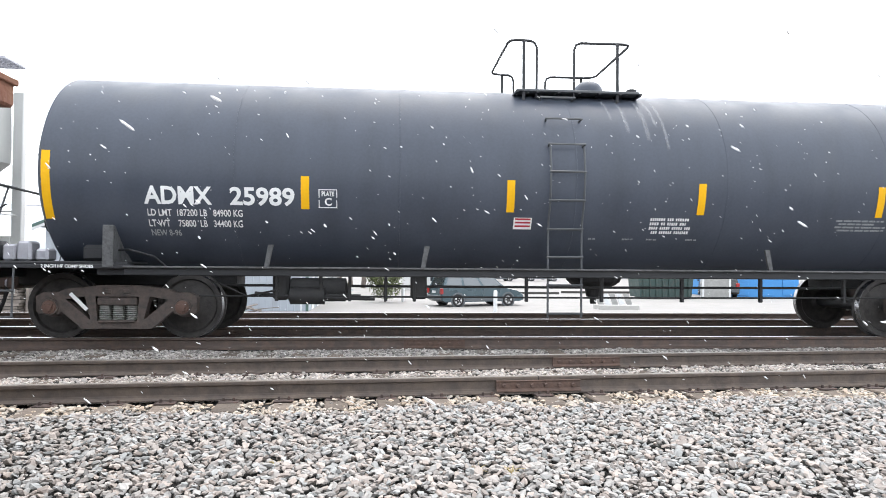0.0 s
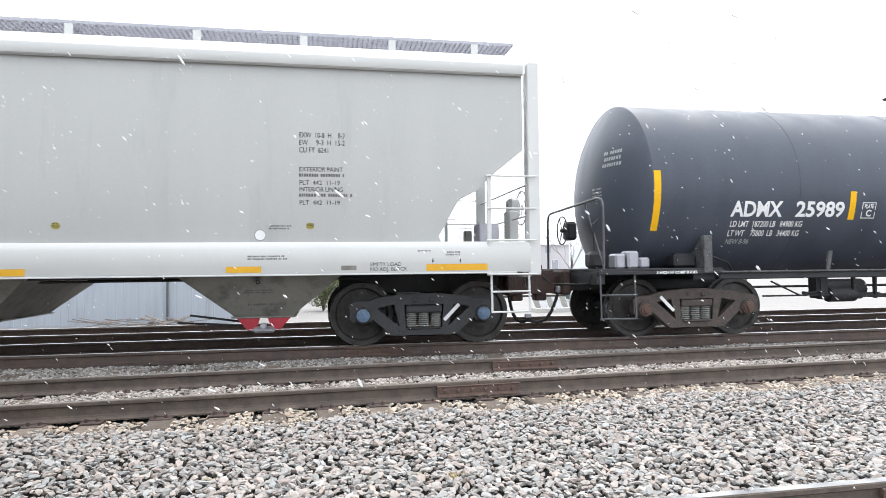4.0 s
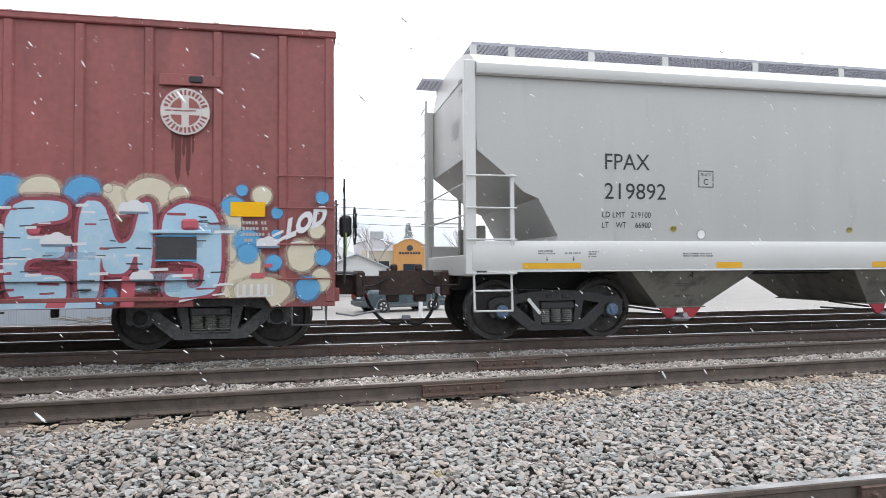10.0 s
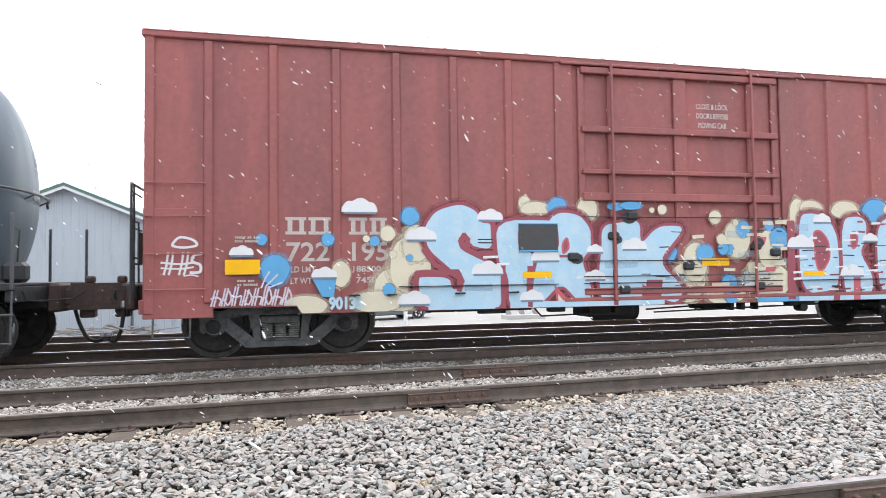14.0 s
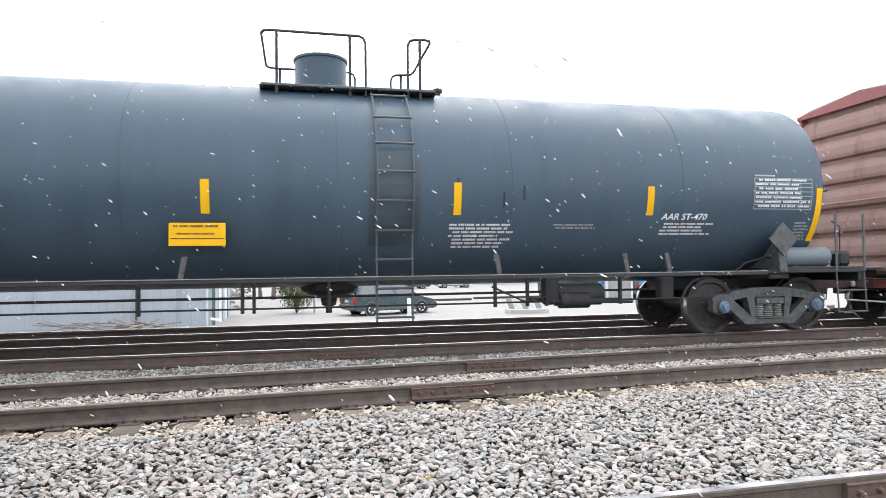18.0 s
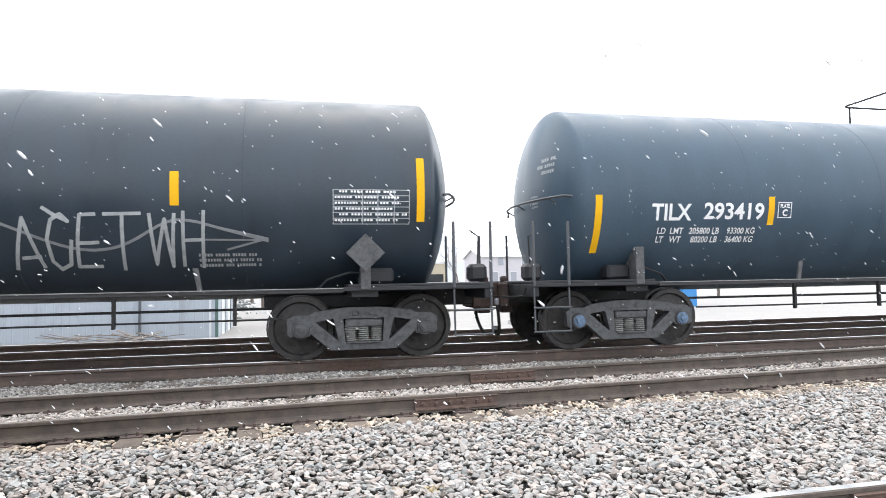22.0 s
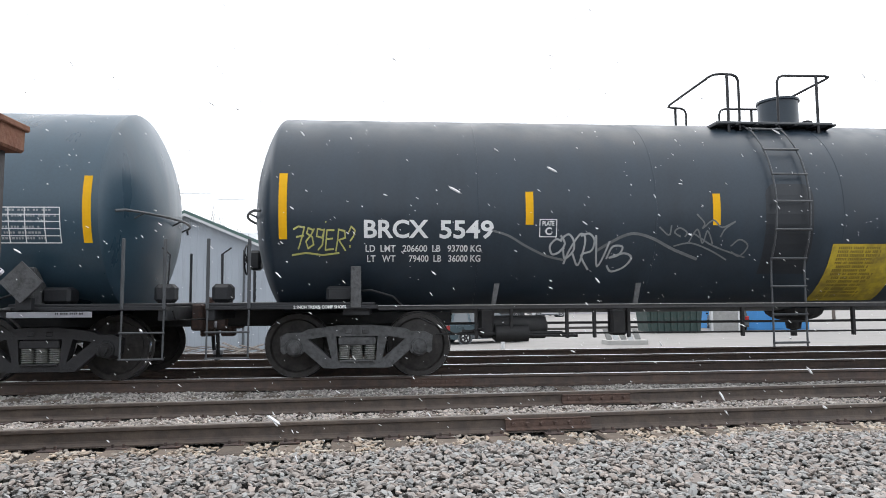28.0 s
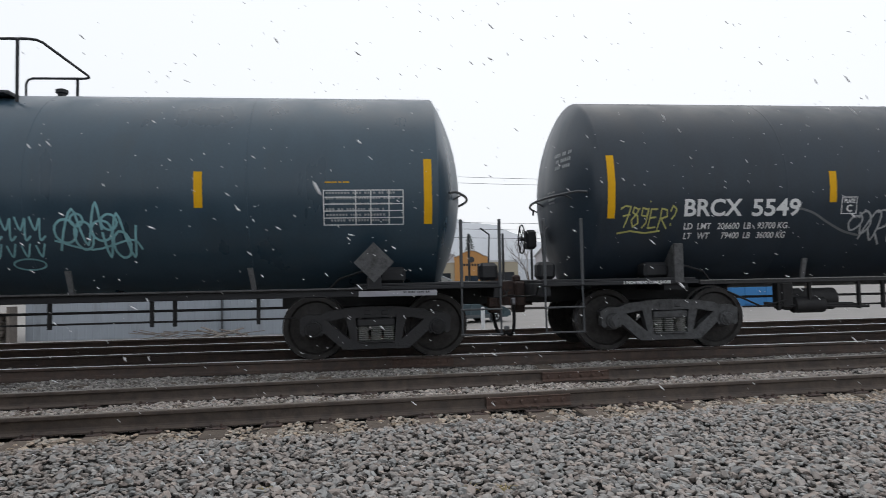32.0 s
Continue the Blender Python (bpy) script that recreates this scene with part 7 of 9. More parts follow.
    # letters as broad bands, each an outline with a paler fill over it
    letters = [
        ([(-3.93, 1.79), (-3.78, 2.0), (-3.43, 2.1), (-3.19, 2.0), (-3.14, 1.83), (-2.98, 1.83), (-2.97, 1.46), (-3.25, 1.5), (-3.39, 1.67), (-3.47, 1.62), (-3.45, 1.48), (-3.32, 1.4), (-2.96, 1.23), (-2.8, 1.07), (-2.85, 0.7), (-2.92, 0.63), (-3.98, 0.65), (-4.07, 0.88), (-4.08, 1.09), (-3.6, 1.08), (-3.56, 0.91), (-3.46, 0.91), (-3.44, 1.08), (-3.6, 1.21), (-3.88, 1.45), (-3.95, 1.67)], None),
        ([(-2.92, 1.87), (-2.03, 1.88), (-2.03, 1.82), (-2.59, 1.82), (-2.59, 1.44), (-2.37, 1.42), (-2.37, 1.19), (-2.47, 1.2), (-2.48, 0.64), (-2.74, 0.64), (-2.74, 1.1), (-2.89, 1.28)], None),
        ([(-2.14, 1.87), (-1.95, 2.0), (-1.64, 1.96), (-1.47, 1.76), (-1.47, 1.47), (-1.63, 1.29), (-1.47, 0.91), (-1.51, 0.64), (-1.69, 0.71), (-1.95, 0.98), (-2.3, 0.64), (-2.42, 0.64), (-2.3, 1.4), (-1.96, 1.44), (-1.98, 1.8)], [(-1.92, 1.54), (-1.84, 1.64), (-1.81, 1.48), (-1.91, 1.38)]),
        ([(-1.3, 1.5), (-1.3, 1.72), (-1.22, 1.82), (-1.07, 1.84), (-0.67, 1.9), (-0.68, 1.51), (-0.39, 1.8), (0.0, 1.81), (0.03, 1.72), (-0.4, 1.27), (0.04, 0.87), (-0.08, 0.64), (-0.38, 0.72), (-0.67, 0.97), (-0.67, 0.64), (-1.32, 0.64), (-1.36, 1.1)], None),
        ([(2.09, 2.0), (2.43, 2.02), (2.69, 1.9), (2.82, 1.64), (2.84, 1.19), (2.79, 0.79), (2.1, 0.74)], [(2.35, 1.72), (2.5, 1.75), (2.65, 1.58), (2.67, 1.3), (2.53, 1.11), (2.41, 1.11)]),
        ([(2.9, 1.94), (3.27, 1.98), (3.39, 1.88), (3.38, 1.6), (3.24, 1.39), (3.48, 1.02), (3.47, 0.76), (3.3, 0.68), (3.17, 1.0), (3.1, 1.0), (3.15, 0.68), (2.92, 0.68)], [(3.07, 1.71), (3.18, 1.73), (3.22, 1.62), (3.17, 1.47), (3.09, 1.45)]),
        ([(3.59, 1.95), (4.3, 1.96), (4.3, 1.72), (3.86, 1.67), (3.83, 1.52), (4.27, 1.47), (4.27, 1.25), (3.85, 1.25), (3.8, 1.06), (4.29, 1.03), (4.29, 0.68), (3.59, 0.67)], None),
        ([(4.42, 1.96), (4.71, 1.96), (4.85, 1.41), (5.03, 1.47), (5.14, 1.95), (5.28, 1.95), (5.27, 1.05), (5.11, 1.02), (5.09, 1.36), (4.98, 1.05), (4.72, 1.05), (4.67, 1.32), (4.66, 0.74), (4.4, 0.68)], None),
        ([(5.38, 1.79), (5.63, 1.96), (5.98, 1.89), (6.1, 1.64), (6.1, 1.04), (6.0, 0.77), (5.42, 0.73), (5.42, 1.04), (5.67, 1.04), (5.69, 0.86), (5.87, 0.88), (5.9, 1.18), (5.38, 1.23)], None),
    ]
    for k, (ring, hole) in enumerate(letters):
        o = y0_ + 0.0008 + 0.0003 * (k % 2)
        ring = rounded(ring)
        loop = ring + ring[:1]
        for g in (0.21, 0.15):
            flat(band(loop, g), lambda a, b: up(a, b, y0_ + 0.0004 - g * 0.001), "overspray", M_HMAROON, car)["kind"] = "stuff"
        flat(band(loop, 0.085), lambda a, b: up(a, b, o), "letter_outline", M_GMAROON, car)["kind"] = "stuff"
        flat([[(a + 0.045, b - 0.035) for a, b in ring]], lambda a, b: up(a, b, o + 0.0001), "letter_shadow", M_GMAROON, car)
    for k, (ring, hole) in enumerate(letters):
        o = y0_ + 0.0014 + 0.0002 * (k % 2)
        ring, hole = rounded(ring), hole and rounded(hole)
        flat([ring], lambda a, b: up(a, b, o), "painted_letter", M_GBLUE, car, "broad light blue spray-painted letter")
        if hole:
            flat([hole], lambda a, b: up(a, b, o + 0.0003), "letter_counter", M_GMAROON, car)
            flat(band(hole + hole[:1], 0.03), lambda a, b: up(a, b, o + 0.0005), "letter_outline", M_GROSE, car)["kind"] = "stuff"
    # cream wedge and dark hooks inside the first letters, short broken lines across the rest
    flat([[(-2.05, 0.95), (-1.76, 0.65), (-2.02, 0.65)]], lambda a, b: up(a, b, y0_ + 0.0021), "paint_patch", M_GROSE, car)
    flat([[(-2.0, 0.82), (-1.86, 0.65), (-1.99, 0.65)]], lambda a, b: up(a, b, y0_ + 0.0022), "paint_patch", M_GCREAM, car)
    flat([[(-0.66, 0.94), (-0.4, 0.74), (-0.25, 0.65), (-0.66, 0.65)]], lambda a, b: up(a, b, y0_ + 0.0021), "paint_patch", M_GMAROON, car)
    dr = random.Random(90)
    for m_, count, x0, x1, w0, w1, h in ((M_GBLACK, 46, 2.05, 6.0, 0.06, 0.22, 0.016), (M_GMAROON, 30, 2.05, 6.0, 0.08, 0.26, 0.03), (M_GWHITE, 34, 2.05, 6.1, 0.06, 0.24, 0.024), (M_GBLACK, 26, -1.5, 1.7, 0.06, 0.2, 0.016), (M_GCREAM, 18, 0.2, 1.8, 0.1, 0.3, 0.05), (M_HBLUE, 20, -4.0, 6.0, 0.2, 0.6, 0.09)):
        ticks = []
        for k in range(count):
            u, v, w = dr.uniform(x0, x1), dr.uniform(0.7, 1.9), dr.uniform(w0, w1)
            ticks += stroke([(u, v), (u + w, v + dr.uniform(-0.006, 0.01))], h * dr.uniform(0.7, 1.2))
        flat(ticks, lambda a, b: up(a, b, y0_ + 0.0022), "paint_tick", m_, car)
    lay[0] = y0_ + 0.0024
    o = lay[0]
    # pale blue along the sill, crimson hooks and drips, white dashes
    for x0, x1, z0, z1, m_ in ((2.06, 4.62, 0.625, 0.74, M_GBLUE), (-3.9, -2.95, 0.63, 0.72, M_GBLUE), (-2.72, -0.3, 0.63, 0.72, M_GBLUE), (1.3, 2.05, 0.63, 0.76, M_GDEEP)):
        flat([[(x0, z0), (x1, z0), (x1, z1), (x0, z1)]], lambda a, b: up(a, b, o), "sill_paint", m_, car)
    lines = [[(-2.96, 1.83), (-2.94, 1.40), (-3.2, 1.40), (-3.36, 1.47), (-3.43, 1.58), (-3.38, 1.66), (-3.33, 1.60), (-3.34, 1.5)], [(-4.04, 0.70), (-4.07, 0.99), (-4.05, 1.14), (-3.48, 1.15), (-3.42, 1.02), (-3.46, 0.9)], [(-2.82, 1.22), (-2.82, 0.62)], [(-3.95, 1.46), (-3.8, 1.25), (-3.5, 1.1)], [(-1.09, 1.8), (-1.09, 0.66)], [(-2.42, 1.2), (-2.42, 0.66)]]
    flat([q for ln in lines for q in stroke(ln, 0.075)], lambda a, b: up(a, b, o + 0.0003), "letter_outline", M_GMAROON, car)
    for x0, x1, z0, z1, m_ in ((3.09, 3.24, 0.62, 1.02, M_GROSE), (2.70, 2.84, 0.62, 0.72, M_GMAROON), (4.90, 5.08, 0.64, 1.02, M_GROSE), (4.05, 4.3, 0.64, 0.72, M_GROSE), (1.86, 2.02, 0.66, 1.9, M_GMAROON), (-0.62, -0.32, 0.74, 1.0, M_GMAROON), (1.2, 1.5, 1.52, 1.64, M_GROSE), (1.45, 1.66, 1.1, 1.17, M_GROSE), (3.86, 4.0, 1.55, 1.62, M_GROSE), (5.62, 5.82, 0.98, 1.12, M_GROSE), (6.45, 6.65, 0.98, 1.05, M_GROSE), (6.62, 6.74, 1.12, 1.17, M_GROSE), (-2.05, -1.6, 1.34, 1.38, M_GMAROON)):
        k = 0.12 * (x1 - x0)
        flat([[(x0, z0), (x1 - k, z0), (x1, z1), (x0 + k, z1)]], lambda a, b: up(a, b, o + 0.0005), "paint_patch", m_, car)
    dash = []
    for u, v, w in ((2.30, 1.62, 0.12), (2.6, 1.44, 0.3), (2.02, 1.33, 0.2), (1.98, 1.08, 0.14), (1.98, 0.98, 0.14), (3.5, 1.86, 0.16), (3.08, 1.7, 0.14), (3.84, 1.62, 0.1), (3.86, 1.5, 0.2), (3.84, 1.04, 0.16), (4.4, 1.9, 0.12), (4.36, 1.42, 0.14), (4.55, 1.05, 0.2), (5.25, 1.1, 0.2), (5.6, 0.7, 0.2), (6.02, 1.58, 0.22), (5.52, 1.02, 0.22), (-3.1, 1.35, 0.2), (-2.9, 1.25, 0.16), (-1.7, 1.05, 0.24), (-1.5, 1.0, 0.3), (-0.2, 0.95, 0.3)):
        dash += stroke([(u, v), (u + w, v + 0.006)], 0.035)
    flat(dash, lambda a, b: up(a, b, o + 0.0007), "paint_dash", M_GWHITE, car)
    flat([q for z in (1.60, 1.555, 1.455) for q in stroke([(-3.18, z), (-2.97, z)], 0.018)], lambda a, b: up(a, b, o + 0.0009), "paint_dash", M_GBLACK, car)
    lay[0] = o + 0.0012
    for u, v, w in ((-3.0, 1.88, 0.38), (-3.99, 1.60, 0.44), (-3.05, 1.12, 0.46), (-2.18, 1.30, 0.44), (-2.4, 0.74, 0.36), (-1.41, 1.42, 0.26), (-1.42, 1.02, 0.34), (-0.78, 1.46, 0.42), (-4.83, 1.97, 0.48), (-5.3, 1.10, 0.34), (-6.35, 1.40, 0.30), (2.12, 1.48, 0.50), (2.53, 1.88, 0.34), (3.08, 1.02, 0.46), (3.45, 1.58, 0.30), (4.17, 1.42, 0.36), (5.05, 1.83, 0.36), (5.15, 0.98, 0.28), (6.68, 1.40, 0.3), (-4.1, 0.72, 0.46), (1.2, 0.82, 0.3)):
        lay[0] += 0.00012
        flat(stroke([(u - w * 0.42, v - 0.012), (u + w * 0.45, v - 0.012)], 0.035), lambda p, q: up(p, q, lay[0]), "cloud_shade", M_GSHADE, car)
        puff(u, v, w, M_GWHITE)
    # thin black strips built in place of the ledge's shadow line
    part("side_ledge", Shape().box(-4.3, -1.99, -YS - 0.10, -YS, 0.955, 0.965), M_OILSHADE, car)
    part("side_ledge", Shape().box(2.1, 5.9, -YS - 0.10, -YS, 0.955, 0.965), M_OILSHADE, car)
    for x in (-4.9, -4.4, -3.45, -2.67, 2.75, 3.55, 4.5, 5.3):
        part("jack_pad", Shape().box(x - 0.07, x + 0.07, -YS - 0.115, -YS, 0.845, 0.865, 0.004), M_OILSHADE, car)
    part("door_rail", Shape().box(5.25, 5.97, -YS - 0.13, -YS - 0.02, 1.555, 1.60, 0.008), M_GBLUE, car)
    part("lock_pad", Shape().box(5.62, 5.82, -YS - 0.14, -YS - 0.02, 1.60, 1.74, 0.03), M_GROSE, car)
    for x0, x1, z0, z1 in ((-6.55, -6.12, 1.15, 1.34), (-2.53, -2.09, 1.05, 1.14), (0.35, 0.82, 1.2, 1.31), (2.16, 2.58, 1.02, 1.10), (6.21, 6.64, 1.78, 1.97)):
        flat([[(x0, z0), (x1, z0), (x1, z1), (x0, z1)]], lambda a, b: up(a, b, 0.0665), "reflector_stripe", M_YELLOW, car, "orange reflective strip")
    for x, z, r_ in ((-1.05, 1.6, 0.08), (-0.85, 1.93, 0.12), (-1.7, 1.32, 0.1), (0.15, 1.22, 0.08), (1.35, 1.55, 0.1)):
        flat([oval(x, z, r_, r_ * 0.8)], lambda a, b: up(a, b, 0.0655), "dark_smudge", M_GBLACK, car)
    tag = lambda a, b: up(a, b, 0.0662)
    sc = []
    for u in (-7.26, -7.20, -7.08, -7.02):
        sc += stroke(smooth([(u + 0.02, 1.43), (u, 1.28), (u - 0.03, 1.16)]), 0.026)
    sc += stroke(smooth([(-7.32, 1.31), (-7.1, 1.29), (-6.92, 1.31)]), 0.026) + stroke(smooth([(-7.32, 1.24), (-7.1, 1.23), (-6.94, 1.25)]), 0.022)
    sc += stroke(smooth([(-6.84, 1.42), (-6.93, 1.40), (-6.95, 1.32), (-6.86, 1.28), (-6.86, 1.19), (-6.97, 1.18)]), 0.034) + stroke(smooth([(-7.05, 1.14), (-6.95, 1.15), (-6.88, 1.13)]), 0.018)
    flat(sc, lambda a, b: up(a, b, 0.02), "paint_tag", M_GWHITE, car, "white spray-painted tag")
    flat(stroke(smooth([(-7.18, 1.56), (-7.1, 1.63), (-6.95, 1.6), (-6.9, 1.53), (-7.05, 1.5), (-7.18, 1.52), (-7.18, 1.56)]), 0.03), lambda a, b: up(a, b, 0.02), "painted_cloud", M_GWHITE, car)
    sc = []
    for i in range(8):
        u, k = -6.72 + 0.125 * i, 0.02 * (i % 3)
        for dx in (0.0, 0.035):
            sc += stroke(smooth([(u + dx, 0.75), (u + dx + 0.03, 0.86 + k), (u + dx + 0.05, 0.95 + k)]), 0.02)
        sc += stroke(smooth([(u + 0.04, 0.80 + k), (u + 0.09, 0.92 + k), (u + 0.12, 0.84), (u + 0.08, 0.76), (u + 0.04, 0.80 + k)] if i % 2 else [(u, 0.84 + k), (u + 0.06, 0.86), (u + 0.12, 0.83 + k), (u + 0.1, 0.76)]), 0.02)
    sc += stroke(smooth([(-6.1, 0.98), (-6.05, 1.1), (-6.0, 1.18)]), 0.02) + stroke([(-6.04, 1.0), (-5.9, 1.14)], 0.02) + stroke([(-6.0, 0.98), (-5.84, 1.04)], 0.02)
    flat(sc, tag, "paint_tag", M_GLILAC, car, "dense white spray-painted tag")
    write("90133", 0.22, M_GBLUE, car, lambda a, b: tag(-5.24 + a, 0.68 + b), wide=0.44, bold=0.01, cut=0)
    write("LOD", 0.34, M_GWHITE, car, lambda a, b: tag(6.90 + a + 0.12 * b, 1.50 + 0.42 * a + b), wide=0.52, bold=0.022, cut=0, label="white spray-painted tag")
    flat(stroke([(6.76, 1.44), (6.90, 1.52)], 0.04) + stroke([(6.74, 1.53), (6.86, 1.59)], 0.035) + stroke([(6.98, 1.44), (7.1, 1.46)], 0.02), tag, "paint_tag", M_GWHITE, car)
    sc = []
    for i in range(5):
        u = 6.3 + 0.09 * i
        sc += stroke([(u, 0.9), (u, 0.74), (u + 0.07, 0.76), (u + 0.07, 0.9)], 0.022)
    flat(sc, tag, "paint_tag", M_GWHITE, car)
    rr = random.Random(8)
    flat(bars(6.36, 1.72, 0.36, 0.3, 4, rr) + bars(-6.45, 1.64, 0.35, 0.10, 2, rr) + bars(-6.4, 1.08, 0.3, 0.1, 2, rr), lambda a, b: up(a, b, 0.0662), "small_print", M_FADEWHITE, car)
    for k in range(7):
        flat(band(arc(0.10, 2.09, 0.062, 0.062, 2 * math.pi * k / 7 + 0.12, 2 * math.pi * (k + 1) / 7 - 0.12, 5), 0.032), lambda a, b: up(a, b, 0.066), "round_mark", M_FADEWHITE, car)


def yd_front(ys):
    return ys - 0.005


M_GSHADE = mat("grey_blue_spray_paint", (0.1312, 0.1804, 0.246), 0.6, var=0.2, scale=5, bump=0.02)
M_GLILAC = mat("lilac_white_spray_paint", (0.50, 0.46, 0.53), 0.6, var=0.12, scale=5, bump=0.02)
M_TAG = mat("lime_tag_plastic", (0.369, 0.5084, 0.082), 0.5, var=0.1)
M_EMBLEM = mat("chalky_white_emblem", (0.53, 0.49, 0.47), 0.65, var=0.15, scale=6, bump=0.02)
M_RUSTSTAIN = mat("dark_rust_stain", (0.1066, 0.0287, 0.0246), 0.75, var=0.3, scale=5)
M_DARKBOARD = mat("dark_board_paint", (0.0369, 0.0369, 0.0394), 0.6, var=0.3, scale=5)
M_FADEWHITE = mat("faded_white_lettering", (0.41, 0.3608, 0.3362), 0.65, var=0.15, scale=6, bump=0.02)
box_car()


# ---- standing gondola on the near siding ----
def gondola():
    car = thing("gondola_car", "rusty standing gondola car with a corrugated end", "gondola car", pose(-2.40, 2.53, -0.16))
    zt = 2.36
    # end at local x = 0, car reaches to -x; four deep ribs fade out towards the posts
    def bulge(y, z):
        fade = min(1.0, max(0.0, (1.47 - abs(y)) / 0.17))
        fade = fade * fade * (3 - 2 * fade)
        w = 0.5 + 0.5 * math.cos(2 * math.pi * (z - 1.165) / 0.315)
        top = min(1.0, max(0.0, (2.27 - z) / 0.06))
        return -0.03 + 0.155 * fade * top * w ** 0.7
    ys_ = [-1.47, -1.44, -1.41, -1.38, -1.35, -1.32, -1.30, -0.6, 0.0, 0.6, 1.30, 1.32, 1.35, 1.38, 1.41, 1.44, 1.47]
    zs_ = [1.03 + 0.0225 * k for k in range(56)]
    ew = Shape()
    nz = len(zs_)
    ew.add([(bulge(y, z), y, z) for y in ys_ for z in zs_] + [(-0.06, y, z) for y in ys_ for z in zs_], [])
    o = len(ys_) * nz
    for i in range(len(ys_) - 1):
        for k in range(nz - 1):
            q = [i * nz + k, (i + 1) * nz + k, (i + 1) * nz + k + 1, i * nz + k + 1]
            ew.f += [q, [o + j for j in q[::-1]]]
        for k in (0, nz - 1):
            ew.f.append([i * nz + k, (i + 1) * nz + k, o + (i + 1) * nz + k, o + i * nz + k])
    for i in (0, len(ys_) - 1):
        for k in range(nz - 1):
            ew.f.append([i * nz + k, i * nz + k + 1, o + i * nz + k + 1, o + i * nz + k])
    part("end_wall", ew, M_GONDOLA, car, "ribbed steel end wall in faded black paint", True)
    part("end_chord", Shape().box(-0.12, 0.12, -1.62, 1.62, zt - 0.17, zt, 0.015), M_RUST, car, "rusty top beam of the end")
    part("chord_lip", Shape().box(-0.12, 0.14, -1.63, 1.63, zt - 0.035, zt + 0.004, 0.006), M_RUST, car)
    for sd in (-1, 1):
        part("corner_post", Shape().box(-0.14, 0.04, sd * 1.44, sd * 1.56, 0.55, zt - 0.16, 0.01), M_GONDOLA, car)
        part("side_wall", Shape().box(-14.6, -0.12, sd * 1.50, sd * 1.44, 0.95, zt - 0.14), M_GONDOLA, car)
        part("side_chord", Shape().box(-14.7, -0.12, sd * 1.62, sd * 1.42, zt - 0.15, zt, 0.012), M_RUST, car)
        part("side_sill", Shape().box(-14.6, -0.1, sd * 1.56, sd * 1.40, 0.82, 0.98, 0.01), M_GONDOLA, car)
        for k in range(13):
            x = -0.9 - 1.13 * k
            part("side_stake", Shape().prism([(x - 0.12, sd * 1.5), (x - 0.06, sd * 1.6), (x + 0.06, sd * 1.6), (x + 0.12, sd * 1.5)], "z", 0.9, zt - 0.14), M_GONDOLA, car)
        part("grab_iron", Shape().tube([(0.10, sd * 0.93, 1.51), (0.16, sd * 0.96, 1.49), (0.165, sd * 1.1, 1.475), (0.17, sd * 1.22, 1.445), (0.17, sd * 1.33, 1.435), (0.14, sd * 1.40, 1.45), (0.07, sd * 1.45, 1.48)], 0.012, 6), M_GALV, car, "bent pale grab iron")
        for yy, zz in ((0.93, 1.51), (1.30, 1.49)):
            part("grab_lug", Shape().box(0.06, 0.13, sd * yy - 0.035, sd * yy + 0.035, zz - 0.03, zz + 0.03, 0.012), M_RUST, car)
        part("sill_bracket", Shape().prism([(sd * 0.98, 1.0), (sd * 1.38, 1.0), (sd * 1.36, 0.66), (sd * 1.2, 0.70)], "x", -0.08, 0.0), M_RUSTLIGHT, car)
        part("sill_step", Shape().tube([(-0.2, sd * 1.5, 0.8), (-0.2, sd * 1.52, 0.4), (-0.65, sd * 1.52, 0.4), (-0.65, sd * 1.5, 0.8)], 0.015, 6), M_RUST, car)
    part("far_end_wall", Shape().box(-14.62, -14.55, -1.45, 1.45, 0.95, zt - 0.1), M_GONDOLA, car)
    part("floor", Shape().box(-14.55, -0.08, -1.44, 1.44, 0.95, 1.02), M_RUST, car)
    es = part("end_sill", Shape().box(-0.10, 0.03, -1.40, 1.40, 0.90, 1.04, 0.01), M_RUSTLIGHT, car)
    for k in range(24):
        part("rivet", Shape().turn([(0.028, 0.018), (0.04, 0.014), (0.045, 0.005)], "x", (0, -1.34 + 0.1165 * k, 0.985), 8), M_RUST, es)
    part("centre_sill", Shape().box(-14.3, 0.02, -0.2, 0.2, 0.62, 0.92, 0.01), M_GONDOLA, car)
    part("striker_plate", Shape().box(0.03, 0.22, -0.30, 0.30, 0.60, 0.95, 0.02), M_RUST, car)
    part("coupler_shank", Shape().box(0.2, 0.60, -0.08, 0.08, 0.72, 0.87, 0.02), M_RUSTLIGHT, car)
    head = Shape().prism([(0.40, -0.10), (0.52, -0.26), (0.70, -0.27), (0.80, -0.24), (0.80, -0.17), (0.70, -0.12), (0.66, 0.05), (0.58, 0.14), (0.40, 0.10)], "z", 0.52, 0.95)
    part("coupler_head", head, M_RUSTLIGHT, car, "rusty cast coupler head")
    # drum-sided knuckle, a little narrower at its top and bottom
    kn = Shape()
    slices = ((0.60, 0.88), (0.615, 0.94), (0.69, 0.99), (0.77, 1.0), (0.85, 0.98), (0.905, 0.93), (0.918, 0.88))
    outline = [(0.64, -0.14), (0.70, -0.165), (0.76, -0.15), (0.80, -0.10), (0.815, 0.0), (0.815, 0.14), (0.80, 0.19), (0.76, 0.215), (0.70, 0.21), (0.64, 0.19)]
    nk = len(outline)
